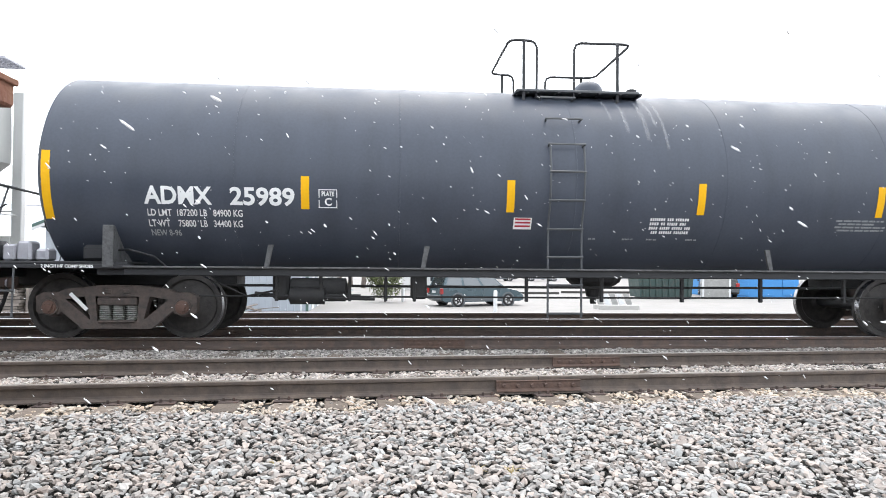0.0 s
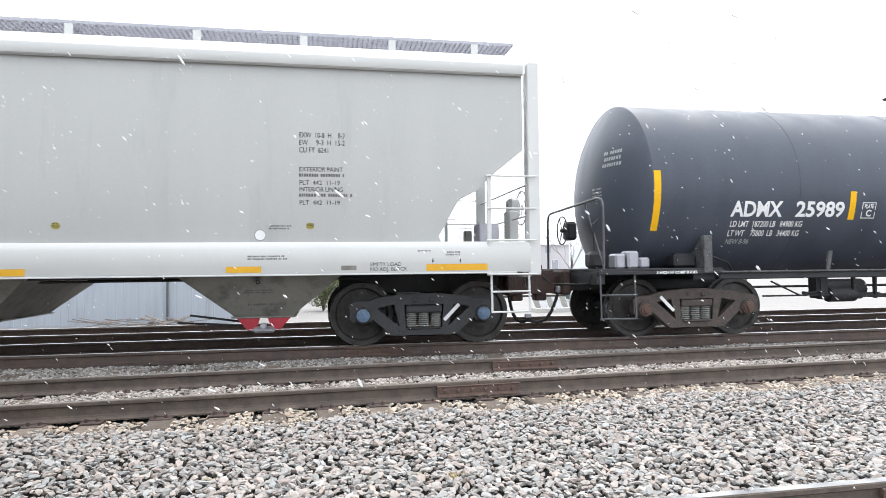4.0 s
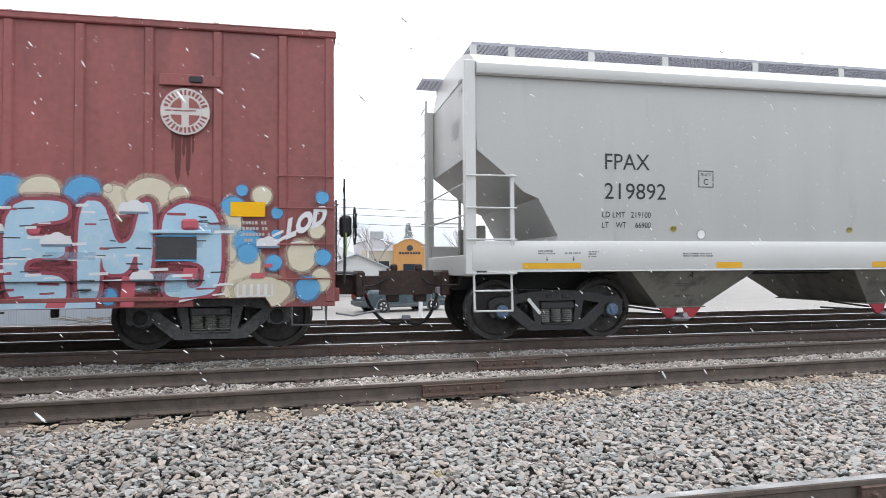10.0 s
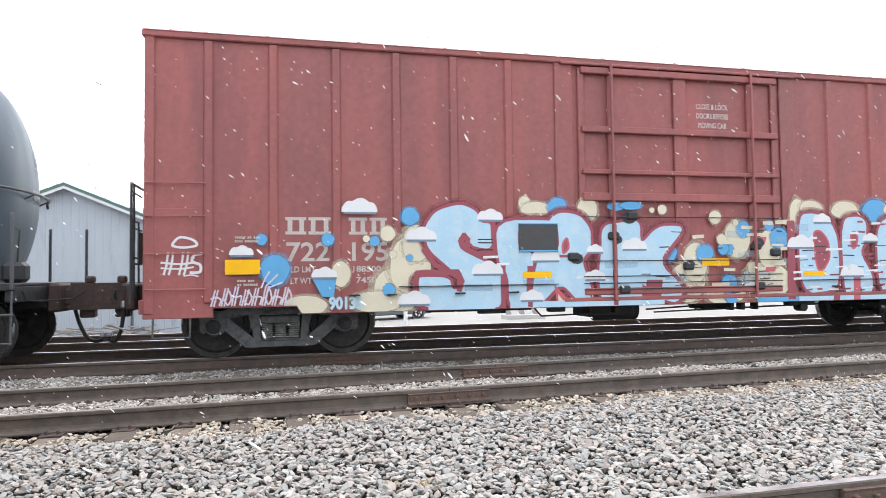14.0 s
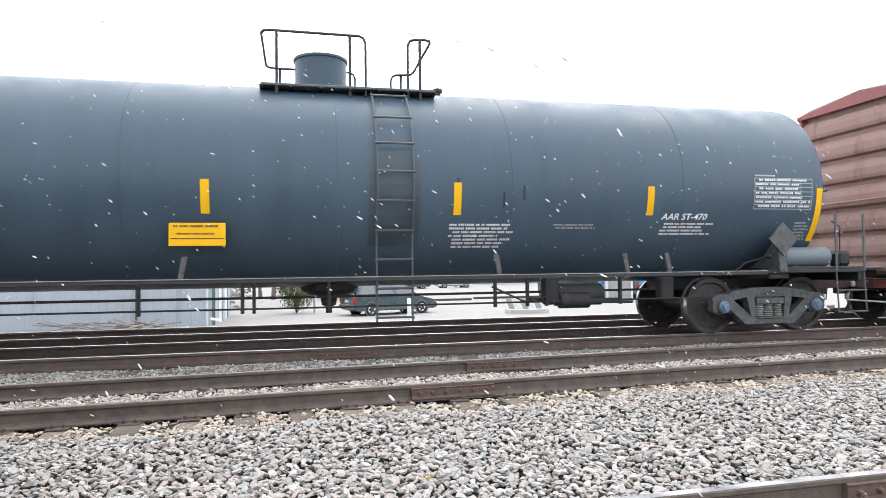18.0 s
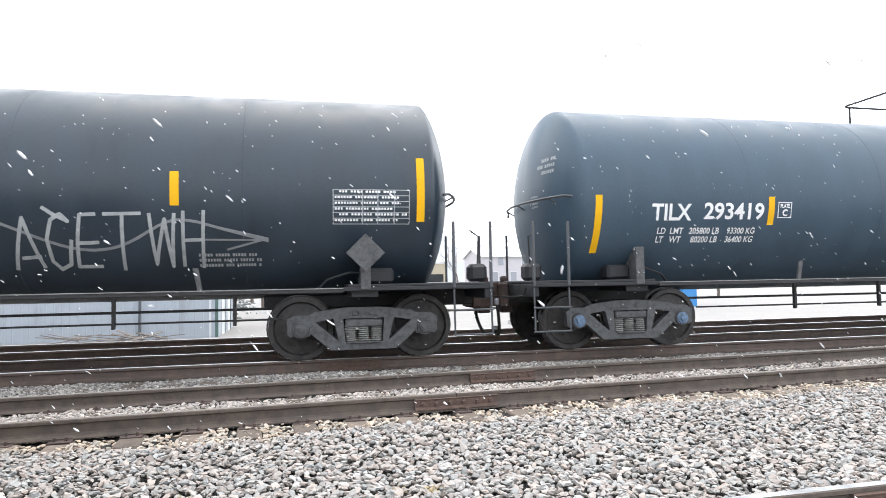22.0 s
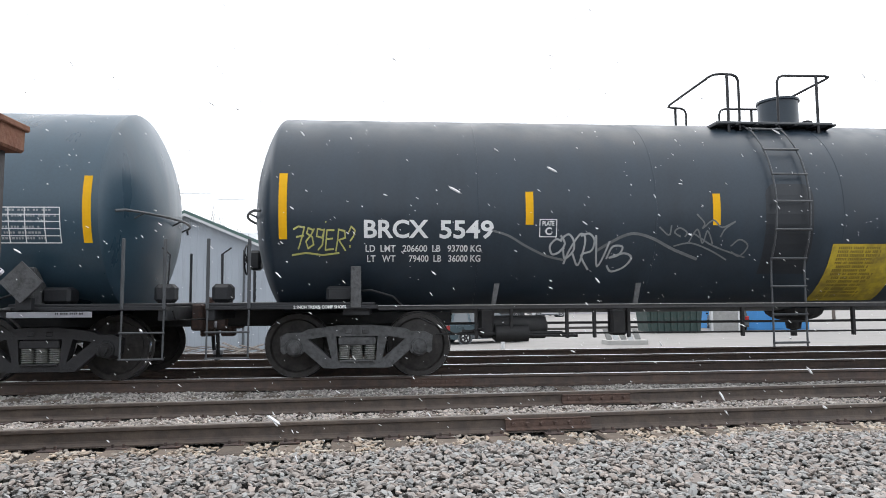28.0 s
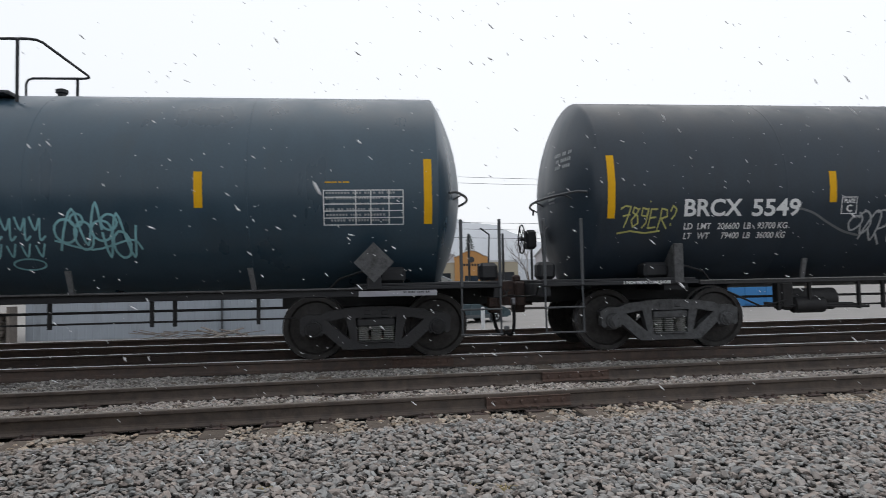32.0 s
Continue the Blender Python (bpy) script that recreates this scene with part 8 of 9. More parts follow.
    kn.add([(0.72 + (x - 0.72) * q, 0.20 + (y - 0.20) * q, z) for z, q in slices for x, y in outline], [list(range(nk))[::-1], [(len(slices) - 1) * nk + k for k in range(nk)]] + [(i * nk + k, i * nk + (k + 1) % nk, (i + 1) * nk + (k + 1) % nk, (i + 1) * nk + k) for i in range(len(slices) - 1) for k in range(nk)])
    part("knuckle", kn, M_RUSTLIGHT, car, "worn brown coupler knuckle", True)
    part("knuckle_pin", Shape().turn([(0.56, 0.022), (0.93, 0.022), (0.93, 0.038), (0.95, 0.034)], "z", (0.71, 0.02, 0), 10), M_RUST, car)
    part("lock_lifter", Shape().box(0.66, 0.74, -0.05, 0.03, 0.42, 0.60, 0.02), M_RUST, car)
    part("uncoupling_lever", Shape().tube([(0.06, -1.4, 0.9), (0.2, -1.1, 0.98), (0.45, -0.3, 1.0), (0.66, -0.05, 0.985), (0.76, 0.08, 0.965), (0.80, 0.2, 0.915)], 0.013, 6), M_GALV, car, "thin pale uncoupling lever")
    part("lever_chain", Shape().tube([(0.1, 0.5, 1.04), (0.16, 0.8, 1.02), (0.14, 1.12, 1.06)], 0.01, 6), M_GALV, car)
    part("air_hose", Shape().tube([(0.2, -0.3, 0.66), (0.42, -0.32, 0.6), (0.5, -0.32, 0.4), (0.48, -0.3, 0.22)], 0.026, 8), M_RUBBER, car)
    face = lambda a, b: (bulge(a, b) + 0.006, a, b)
    cut_bar = lambda y0, y1: [[(y0, 2.02 + 0.015 * k), (y1, 2.02 + 0.015 * k), (y1, 2.035 + 0.015 * k), (y0, 2.035 + 0.015 * k)] for k in range(8)]
    for i, w in enumerate((0.07, 0.05, 0.05, 0.07, 0.06)):
        y0 = 0.86 + 0.074 * i
        flat(cut_bar(y0, y0 + w * 0.35) + cut_bar(y0 + w * 0.65, y0 + w), face, "initial_block", M_GWHITE, car)
    write("33055", 0.125, M_GWHITE, car, lambda a, b: face(0.88 + a, 1.79 + b), wide=0.31, bold=0.006, cut=0.02, label="white painted car number")
    n0 = len(WHEELSETS)
    for x in (-2.0, -12.7):
        truck(car, x, M_RUST, M_RUST)
    del WHEELSETS[n0:]


M_RUSTLIGHT = mat("brown_cast_rust", (0.20, 0.115, 0.075), 0.8, var=0.35, scale=5, bump=0.45, dirt=(0.082, 0.0492, 0.041), dirt_at=0.56)
gondola()

# ---- the lot behind the tracks ----
M_SHED = mat("pale_blue_sheet_metal", (0.328, 0.3608, 0.4018), 0.55, var=0.08, scale=1.0, bump=0.03, dirt=(0.246, 0.2624, 0.2788), dirt_at=0.66, streak=True)
M_SHEDROOF = mat("grey_sheet_roof", (0.3444, 0.3608, 0.3772), 0.55, var=0.12, scale=1.2)
M_GREENTRIM = mat("dark_green_trim", (0.07, 0.125, 0.112), 0.5, var=0.15)
M_WHITETRIM = mat("white_trim_paint", (0.574, 0.5822, 0.5904), 0.55, var=0.06, bump=0.03)
M_SIDING = mat("white_clapboard_paint", (0.5412, 0.5412, 0.533), 0.6, var=0.07, bump=0.04)
M_GLASS = mat("dark_window_glass", (0.0246, 0.0287, 0.0328), 0.08, var=0.1, bump=0.0, rvar=0.02)
M_CARGLASS = mat("tinted_car_glass", (0.06, 0.075, 0.085), 0.06, var=0.1, bump=0.0, rvar=0.02, coat=1.0, spec=0.9)
M_VAN = mat("slate_blue_car_paint", (0.04, 0.07, 0.085), 0.28, metal=0.3, var=0.06, bump=0.0, coat=0.6)
M_CARDARK = mat("black_car_paint", (0.0164, 0.0164, 0.018), 0.25, metal=0.2, var=0.06, bump=0.0, coat=0.6)
M_CARWHITE = mat("white_car_paint", (0.5576, 0.5658, 0.574), 0.25, var=0.04, bump=0.0, coat=0.6)
M_CARTRIM = mat("grey_bumper_plastic", (0.082, 0.0902, 0.0984), 0.6, var=0.1)
M_TYRE = mat("tyre_rubber", (0.0164, 0.0164, 0.0172), 0.85, var=0.15)
M_RIM = mat("silver_wheel_rim", (0.55, 0.55, 0.56), 0.35, metal=0.0, var=0.1)
M_TAIL = mat("red_lamp_lens", (0.287, 0.0164, 0.0164), 0.25, var=0.05, bump=0.0)
M_LAMP = mat("clear_lamp_lens", (0.533, 0.5412, 0.5576), 0.15, var=0.05, bump=0.0)
M_DUMP = mat("dark_green_dumpster_paint", (0.023, 0.0492, 0.0451), 0.55, var=0.2, scale=3, dirt=(0.0656, 0.0574, 0.0492), dirt_at=0.62)
M_BLUE = mat("bright_blue_paint", (0.041, 0.2132, 0.492), 0.55, var=0.1, scale=1.5)
M_STUCCO = mat("grey_block_wall", (0.2788, 0.2788, 0.2706), 0.9, var=0.25, scale=4, bump=0.4)
M_ORANGE = mat("orange_stucco", (0.492, 0.246, 0.082), 0.75, var=0.08, scale=1)
M_TAN = mat("tan_stucco", (0.41, 0.3608, 0.2706), 0.8, var=0.08, scale=1)
M_WOOD = mat("weathered_brown_wood", (0.2, 0.175, 0.155), 0.85, var=0.35, scale=5, bump=0.4, per=0.25)
M_CONCRETE = mat("pale_concrete", (0.3936, 0.3854, 0.369), 0.85, var=0.12, scale=3, bump=0.2)
M_BARK = mat("grey_brown_bark", (0.123, 0.1025, 0.0902), 0.95, var=0.35, scale=6, bump=0.5)
# limbs and twigs lighter than bark: distance haze mixed into their grey
M_TWIG = mat("frosted_grey_twigs", (0.30, 0.285, 0.28), 0.95, var=0.25, scale=4, bump=0.2)
# far window panes and lilac walls: pale colours that hold the snow haze
M_PALEGLASS = mat("pale_reflecting_glass", (0.30, 0.31, 0.34), 0.2, var=0.1, bump=0.0)
M_LILAC = mat("pale_lilac_wall", (0.47, 0.45, 0.47), 0.7, var=0.06, scale=1)
M_NEEDLE = mat("snow_dusted_needles", (0.27, 0.285, 0.28), 0.85, var=0.35, scale=2, bump=0.0, island=0.5)
M_BUSH = mat("olive_shrub_leaves", (0.082, 0.0984, 0.0369), 0.8, var=0.3, scale=3, bump=0.0, island=0.5)
# snow haze over the distance is painted into this pale blue-grey
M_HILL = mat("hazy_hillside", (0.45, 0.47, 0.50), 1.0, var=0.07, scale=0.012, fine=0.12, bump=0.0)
M_WIRE = mat("black_cable", (0.0246, 0.0246, 0.0262), 0.7, var=0.1, bump=0.0)
M_PLATEWHITE = mat("white_plate", (0.492, 0.492, 0.492), 0.5, var=0.05)
M_CURB = mat("dark_wet_timber", (0.0492, 0.0451, 0.041), 0.8, var=0.3, scale=4)
LOT = lambda y: ground_z(y)


def shed():
    y0, y1, x0, x1, ze = 29.3, 35.6, -14.7, -3.5, 2.56
    zb = LOT(29.3) - 0.05
    xr, zr = (x0 + x1) / 2, ze + 0.42 * (x1 - x0) / 2
    ob = thing("metal_shed", "pale blue-grey sheet metal shed with green roof trim", "shed")
    part("gable_wall", Shape().prism([(x0, zb), (x1, zb), (x1, ze), (xr, zr), (x0, ze)], "y", y0, y0 + 0.12), M_SHED, ob)
    part("rear_wall", Shape().prism([(x0, zb), (x1, zb), (x1, ze), (xr, zr), (x0, ze)], "y", y1 - 0.12, y1), M_SHED, ob)
    for x in (x0, x1 - 0.12):
        part("side_wall", Shape().box(x, x + 0.12, y0 + 0.12, y1 - 0.12, zb, ze), M_SHED, ob)
    n = int((x1 - x0) / 0.3)
    for k in range(1, n):
        x = x0 + (x1 - x0) * k / n
        zt = ze + 0.42 * (x1 - x0) / 2 * (1 - abs(x - xr) / ((x1 - x0) / 2)) - 0.06
        part("wall_rib", Shape().prism([(x - 0.03, y0), (x - 0.015, y0 - 0.009), (x + 0.015, y0 - 0.009), (x + 0.03, y0)], "z", zb + 0.02, zt), M_SHED, ob)
    for sd in (-1, 1):
        e = x1 + 0.35 if sd > 0 else x0 - 0.35
        zl = ze - 0.42 * 0.35
        part("roof_sheet", Shape().prism([(xr, zr + 0.03), (e, zl + 0.03), (e, zl + 0.10), (xr, zr + 0.10)], "y", y0 - 0.4, y1 + 0.3), M_SHEDROOF, ob, "pale metal roof sheet")
        part("roof_trim", Shape().prism([(xr, zr + 0.0), (e, zl + 0.0), (e, zl + 0.14), (xr, zr + 0.14)], "y", y0 - 0.46, y0 - 0.40), M_GREENTRIM, ob, "dark green roof edge trim")
        part("fascia", Shape().prism([(xr, zr - 0.12), (e, zl - 0.12), (e, zl), (xr, zr)], "y", y0 - 0.44, y0 - 0.40), M_WHITETRIM, ob)
    part("corner_trim", Shape().box(x1 - 0.10, x1 + 0.02, y0 - 0.03, y0 + 0.1, zb, ze - 0.05), M_GREENTRIM, ob)
    part("door_jamb", Shape().box(x1 - 0.34, x1 - 0.26, y0 - 0.035, y0 - 0.002, zb, ze - 0.1), M_WHITETRIM, ob)
    for k in range(2):
        y = y0 + 1.2 + 2.3 * k
        part("side_door", Shape().box(x1, x1 + 0.04, y, y + 1.1, zb, zb + 2.4, 0.01), M_WHITETRIM, ob)
        part("side_trim", Shape().box(x1, x1 + 0.05, y + 1.2, y + 1.32, zb, ze - 0.1), M_GREENTRIM, ob)
    part("flue", Shape().turn([(zr - 2.5, 0.14), (4.35, 0.14), (4.36, 0.24), (4.5, 0.24), (4.58, 0.06)], "z", (-5.45, 32.2, 0), 12), M_WHITETRIM, ob, "white roof flue with a cap")
    part("downpipe", Shape().tube([(-6.6, y0 - 0.07, zb), (-6.6, y0 - 0.07, 3.3)], 0.05, 6), M_CARTRIM, ob)


shed()


def gable_house(name, label, cat, x0, x1, y0, y1, ze, rise, wall, roof, board=0.0, windows=(), zb=None, along="y", glass=None):
    zb = LOT(y0) - 0.05 if zb is None else zb
    ob = thing(name, label, cat)
    xr = (x0 + x1) / 2
    if along == "y":
        part("wall", Shape().prism([(x0, zb), (x1, zb), (x1, ze), (xr, ze + rise), (x0, ze)], "y", y0, y1), wall, ob)
        for sd in (-1, 1):
            e = x1 + 0.3 if sd > 0 else x0 - 0.3
            k = rise / (xr - x0)
            part("roof", Shape().prism([(xr, ze + rise + 0.02), (e, ze - 0.3 * k + 0.02), (e, ze - 0.3 * k + 0.14), (xr, ze + rise + 0.14)], "y", y0 - 0.3, y1 + 0.3), roof, ob)
    else:
        ym = (y0 + y1) / 2
        part("wall", Shape().prism([(y0, zb), (y1, zb), (y1, ze), (ym, ze + rise), (y0, ze)], "x", x0, x1), wall, ob)
        for a in (y0 - 0.3, y1 + 0.3):
            part("roof", Shape().prism([(ym, ze + rise + 0.02), (a, ze - 0.08), (a, ze + 0.04), (ym, ze + rise + 0.16)], "x", x0 - 0.3, x1 + 0.3), roof, ob)
    if board:
        z = zb + 0.2
        while z < ze:
            part("clapboard", Shape().prism([(y0 + 0.002, z), (y0 - 0.02, z), (y0 - 0.004, z + board), (y0 + 0.002, z + board)], "x", x0, x1), wall, ob)
            z += board
    for x, z, w, h in windows:
        wd = part("window", Shape().box(x, x + w, y0 - 0.05, y0 - 0.02, z, z + h, 0.01), M_WHITETRIM, ob)
        part("pane", Shape().box(x + 0.07, x + w - 0.07, y0 - 0.058, y0 - 0.048, z + 0.07, z + h - 0.07), glass or M_GLASS, wd)
    return ob


gable_house("white_house", "small white clapboard outbuilding with a pale roof", "building", 1.2, 6.0, 52, 58, 1.05, 1.05, M_SIDING, M_SHEDROOF, 0.16, [(2.6, -0.55, 0.55, 0.7), (3.4, -0.55, 0.55, 0.7)])
gable_house("village_house", "two-storey lilac house paled for haze, with a white roof", "house", 26.0, 36.0, 92, 102, 4.4, 1.2, M_LILAC, M_WHITETRIM, 0.0, [(27.5, 0.6, 1.1, 1.6), (30.4, 0.6, 1.1, 1.6), (33.2, 0.6, 1.1, 1.6), (28.5, 3.0, 1.0, 1.3), (32.2, 3.0, 1.0, 1.3)], along="x", glass=M_PALEGLASS)
gable_house("hillside_house", "small house on the far slope, haze in its pale colours", "house", 13, 24, 190, 200, 8.0, 1.5, M_LILAC, M_SHEDROOF, 0.0, [(16, 4.5, 1.5, 2), (20, 4.5, 1.5, 2)], glass=M_PALEGLASS)


def shop():
    ob = thing("orange_shop", "orange and tan shop front with a curved parapet", "shop building")
    y = 110
    zb = LOT(y) - 0.1
    arch = [(13.9, zb), (19.6, zb), (19.6, 4.9), (18.9, 5.05), (18.2, 5.5), (17.4, 5.85), (16.7, 5.95), (16.0, 5.85), (15.2, 5.5), (14.5, 5.05), (13.9, 4.9)]
    part("arched_front", Shape().prism(arch, "y", y, y + 1.0), M_ORANGE, ob, "orange front with a curved top")
    part("arch_trim", Shape().tube([(a, y - 0.08, b + 0.05) for a, b in arch[2:]], 0.12, 6), M_WHITETRIM, ob)
    for x0, x1 in ((9.2, 13.9), (19.6, 25.0)):
        part("side_wing", Shape().box(x0, x1, y + 0.4, y + 9, zb, 4.1), M_TAN, ob)
        part("wing_cornice", Shape().box(x0, x1, y + 0.25, y + 0.4, 3.9, 4.25), M_WHITETRIM, ob)
        part("shop_window", Shape().box(x0 + 0.7, x1 - 0.7, y + 0.36, y + 0.41, 0.0, 2.1), M_GLASS, ob)
    part("shop_body", Shape().box(13.9, 19.6, y + 1.0, y + 9, zb, 4.2), M_TAN, ob)
    part("shop_door", Shape().box(15.6, 17.9, y - 0.06, y, zb, 1.6), M_GLASS, ob)
    em = part("round_sign", Shape().prism(oval(16.75, 4.35, 0.55, 0.5, 18), "y", y - 0.1, y - 0.002), M_CARDARK, ob)
    for k in range(8):
        part("sign_bar", Shape().box(14.9 + 0.47 * k, 15.22 + 0.47 * k, y - 0.08, y - 0.002, 3.3, 3.65), M_CARDARK, ob)


shop()


def road_vehicle(name, label, m, L, H, body, wagon=True):
    """A parked car; local x ahead, nose at +x."""
    ob = thing(name, label, "car", m)
    W, hb = 0.92, H * 0.56
    wb = L * 0.305
    low = [(-L / 2 + 0.05, 0.32), (-L / 2, 0.55), (-L / 2 + 0.06, hb), (L / 2 - 1.15, hb), (L / 2 - 0.35, hb - 0.16), (L / 2, hb - 0.38), (L / 2, 0.36), (L / 2 - 0.15, 0.24), (-L / 2 + 0.2, 0.24)]
    s = Shape()
    for y, k in ((-W, 0.0), (-W + 0.10, 0.0), (W - 0.10, 0.0), (W, 0.0)):
        ins = 0.96 if abs(y) == W else 1.0
        s.v += [(x * (0.985 if abs(y) == W else 1), y, 0.24 + (z - 0.24) * ins + (0.01 if abs(y) == W else 0)) for x, z in low]
    n = len(low)
    s.f = [list(range(n)), [3 * n + i for i in range(n)][::-1]]
    for j in range(3):
        s.f += [(j * n + i, j * n + (i + 1) % n, (j + 1) * n + (i + 1) % n, (j + 1) * n + i) for i in range(n)]
    part("car_body", s, body, ob)
    rear = -L / 2 + 0.12 if wagon else -L / 2 + 0.9
    front, top0, top1 = L / 2 - 1.05, rear + 0.28, L / 2 - 2.0
    cab = Shape().add([(rear, -W + 0.06, hb - 0.02), (front, -W + 0.06, hb - 0.02), (front, W - 0.06, hb - 0.02), (rear, W - 0.06, hb - 0.02), (top0, -W + 0.2, H - 0.02), (top1, -W + 0.2, H - 0.02), (top1, W - 0.2, H - 0.02), (top0, W - 0.2, H - 0.02), (top0 + 0.15, -W + 0.32, H + 0.03), (top1 - 0.25, -W + 0.32, H + 0.03), (top1 - 0.25, W - 0.32, H + 0.03), (top0 + 0.15, W - 0.32, H + 0.03)],
        [(0, 1, 5, 4), (1, 2, 6, 5), (2, 3, 7, 6), (3, 0, 4, 7), (4, 5, 9, 8), (5, 6, 10, 9), (6, 7, 11, 10), (7, 4, 8, 11), (8, 9, 10, 11)])
    part("car_roof", cab, body, ob)
    lerp = lambda a, b, t: a + (b - a) * t
    for sd in (-1, 1):
        yy = lambda t: sd * (lerp(W - 0.06, W - 0.2, t) + 0.008)
        cuts = [0.04, 0.30, 0.34, 0.62, 0.66, 0.97]
        for a, b in zip(cuts[::2], cuts[1::2]):
            pts = []
            for u, t in ((a, 0.12), (b, 0.12), (b, 0.88), (a, 0.88)):
                pts.append((lerp(lerp(rear, front, u), lerp(top0, top1, u), t), yy(t), lerp(hb, H, t)))
            p = Shape().add(pts + [(x, y - sd * 0.03, z) for x, y, z in pts], [(0, 1, 2, 3), (4, 5, 6, 7), (0, 1, 5, 4), (1, 2, 6, 5), (2, 3, 7, 6), (3, 0, 4, 7)])
            part("side_window", p, M_CARGLASS, ob)
        part("sill_trim", Shape().box(-wb + 0.4, wb - 0.4, sd * (W - 0.03), sd * (W + 0.012), 0.28, 0.42, 0.01), M_CARTRIM, ob)
        part("door_seam", Shape().box(0.02, 0.032, sd * (W - 0.02), sd * (W + 0.003), 0.44, hb - 0.04), M_CARTRIM, ob)
        part("tail_lamp", Shape().box(-L / 2 - 0.005, -L / 2 + 0.12, sd * (W - 0.24), sd * (W + 0.004), hb - 0.32, hb - 0.02, 0.02), M_TAIL, ob)
        part("head_lamp", Shape().box(L / 2 - 0.38, L / 2 - 0.02, sd * (W - 0.35), sd * (W - 0.01), hb - 0.50, hb - 0.34, 0.03), M_LAMP, ob)
        part("wing_mirror", Shape().box(front - 0.4, front - 0.25, sd * (W + 0.02), sd * (W + 0.16), hb + 0.02, hb + 0.14, 0.03), body, ob)
        for x in (-wb, wb):
            w = part("tyre", Shape().turn([(-0.1, 0.2), (-0.1, 0.29), (-0.07, 0.325), (0.07, 0.325), (0.1, 0.29), (0.1, 0.2)], "y", (x, sd * (W - 0.08), 0.325), 24), M_TYRE, ob, "", True)
            part("rim", Shape().turn([(-sd * 0.05, 0.21), (sd * 0.1, 0.205), (sd * 0.105, 0.12), (sd * 0.085, 0.1), (sd * 0.1, 0.04)], "y", (x, sd * (W - 0.08), 0.325), 14), M_RIM, w)
            slots = Shape()
            for q in range(5):
                an = 2 * math.pi * (q + 0.5) / 5
                slots.prism([(x + rr * math.cos(an + da), 0.325 + rr * math.sin(an + da)) for rr, da in ((0.085, -0.25), (0.18, -0.34), (0.195, 0.0), (0.18, 0.34), (0.085, 0.25))], "y", sd * (W + 0.014), sd * (W + 0.026))
            part("rim_slots", slots, M_TYRE, w)
            part("wheel_arch", Shape().turn([(sd * 0.0, 0.40), (sd * 0.012, 0.40), (sd * 0.012, 0.33), (sd * 0.0, 0.33)], "y", (x, sd * (W - 0.005), 0.33), 24), M_CARTRIM, ob)
    t = lambda u, v: (lerp(rear, top0, v) - 0.01, u, lerp(hb, H, v))
    part("rear_window", Shape().add([t(-0.66, 0.15), t(0.66, 0.15), t(0.6, 0.88), t(-0.6, 0.88)], [(0, 1, 2, 3)]), M_GLASS, ob)
    t2 = lambda u, v: (lerp(front, top1, v) + 0.012, u, lerp(hb, H, v))
    part("windscreen", Shape().add([t2(-0.76, 0.08), t2(0.76, 0.08), t2(0.64, 0.92), t2(-0.64, 0.92)], [(0, 1, 2, 3)]), M_GLASS, ob)
    part("rear_bumper", Shape().box(-L / 2 - 0.07, -L / 2 + 0.12, -W + 0.04, W - 0.04, 0.36, 0.58, 0.03), M_CARTRIM, ob)
    part("front_bumper", Shape().box(L / 2 - 0.12, L / 2 + 0.06, -W + 0.04, W - 0.04, 0.30, 0.55, 0.03), M_CARTRIM, ob)
    part("number_plate", Shape().box(-L / 2 - 0.02, -L / 2 + 0.01, -0.2, 0.2, 0.68, 0.80), M_PLATEWHITE, ob)
    for yy in (-0.5, 0.5):
        part("roof_rail", Shape().tube([(top0 + 0.3, yy, H + 0.02), (top0 + 0.4, yy, H + 0.07), (top1 - 0.5, yy, H + 0.07), (top1 - 0.4, yy, H + 0.02)], 0.018, 6), M_CARTRIM, ob)
    return ob


road_vehicle("minivan", "dark slate blue minivan parked on the gravel lot", pose(4.62, 33.7, LOT(33.7), 0, 0, 20), 4.75, 1.72, M_VAN)
road_vehicle("sport_utility", "black car parked along the far street", pose(13.2, 78, LOT(78), 0, 0, 2), 4.9, 1.8, M_CARDARK)
road_vehicle("white_sedan", "white car parked along the far street", pose(19.0, 79, LOT(79), 0, 0, 2), 4.6, 1.45, M_CARWHITE, False)
road_vehicle("dark_pickup", "dark vehicle parked beside the blue building", pose(23.5, 44.5, LOT(44.5), 0, 0, 75), 5.0, 1.8, M_CARDARK)


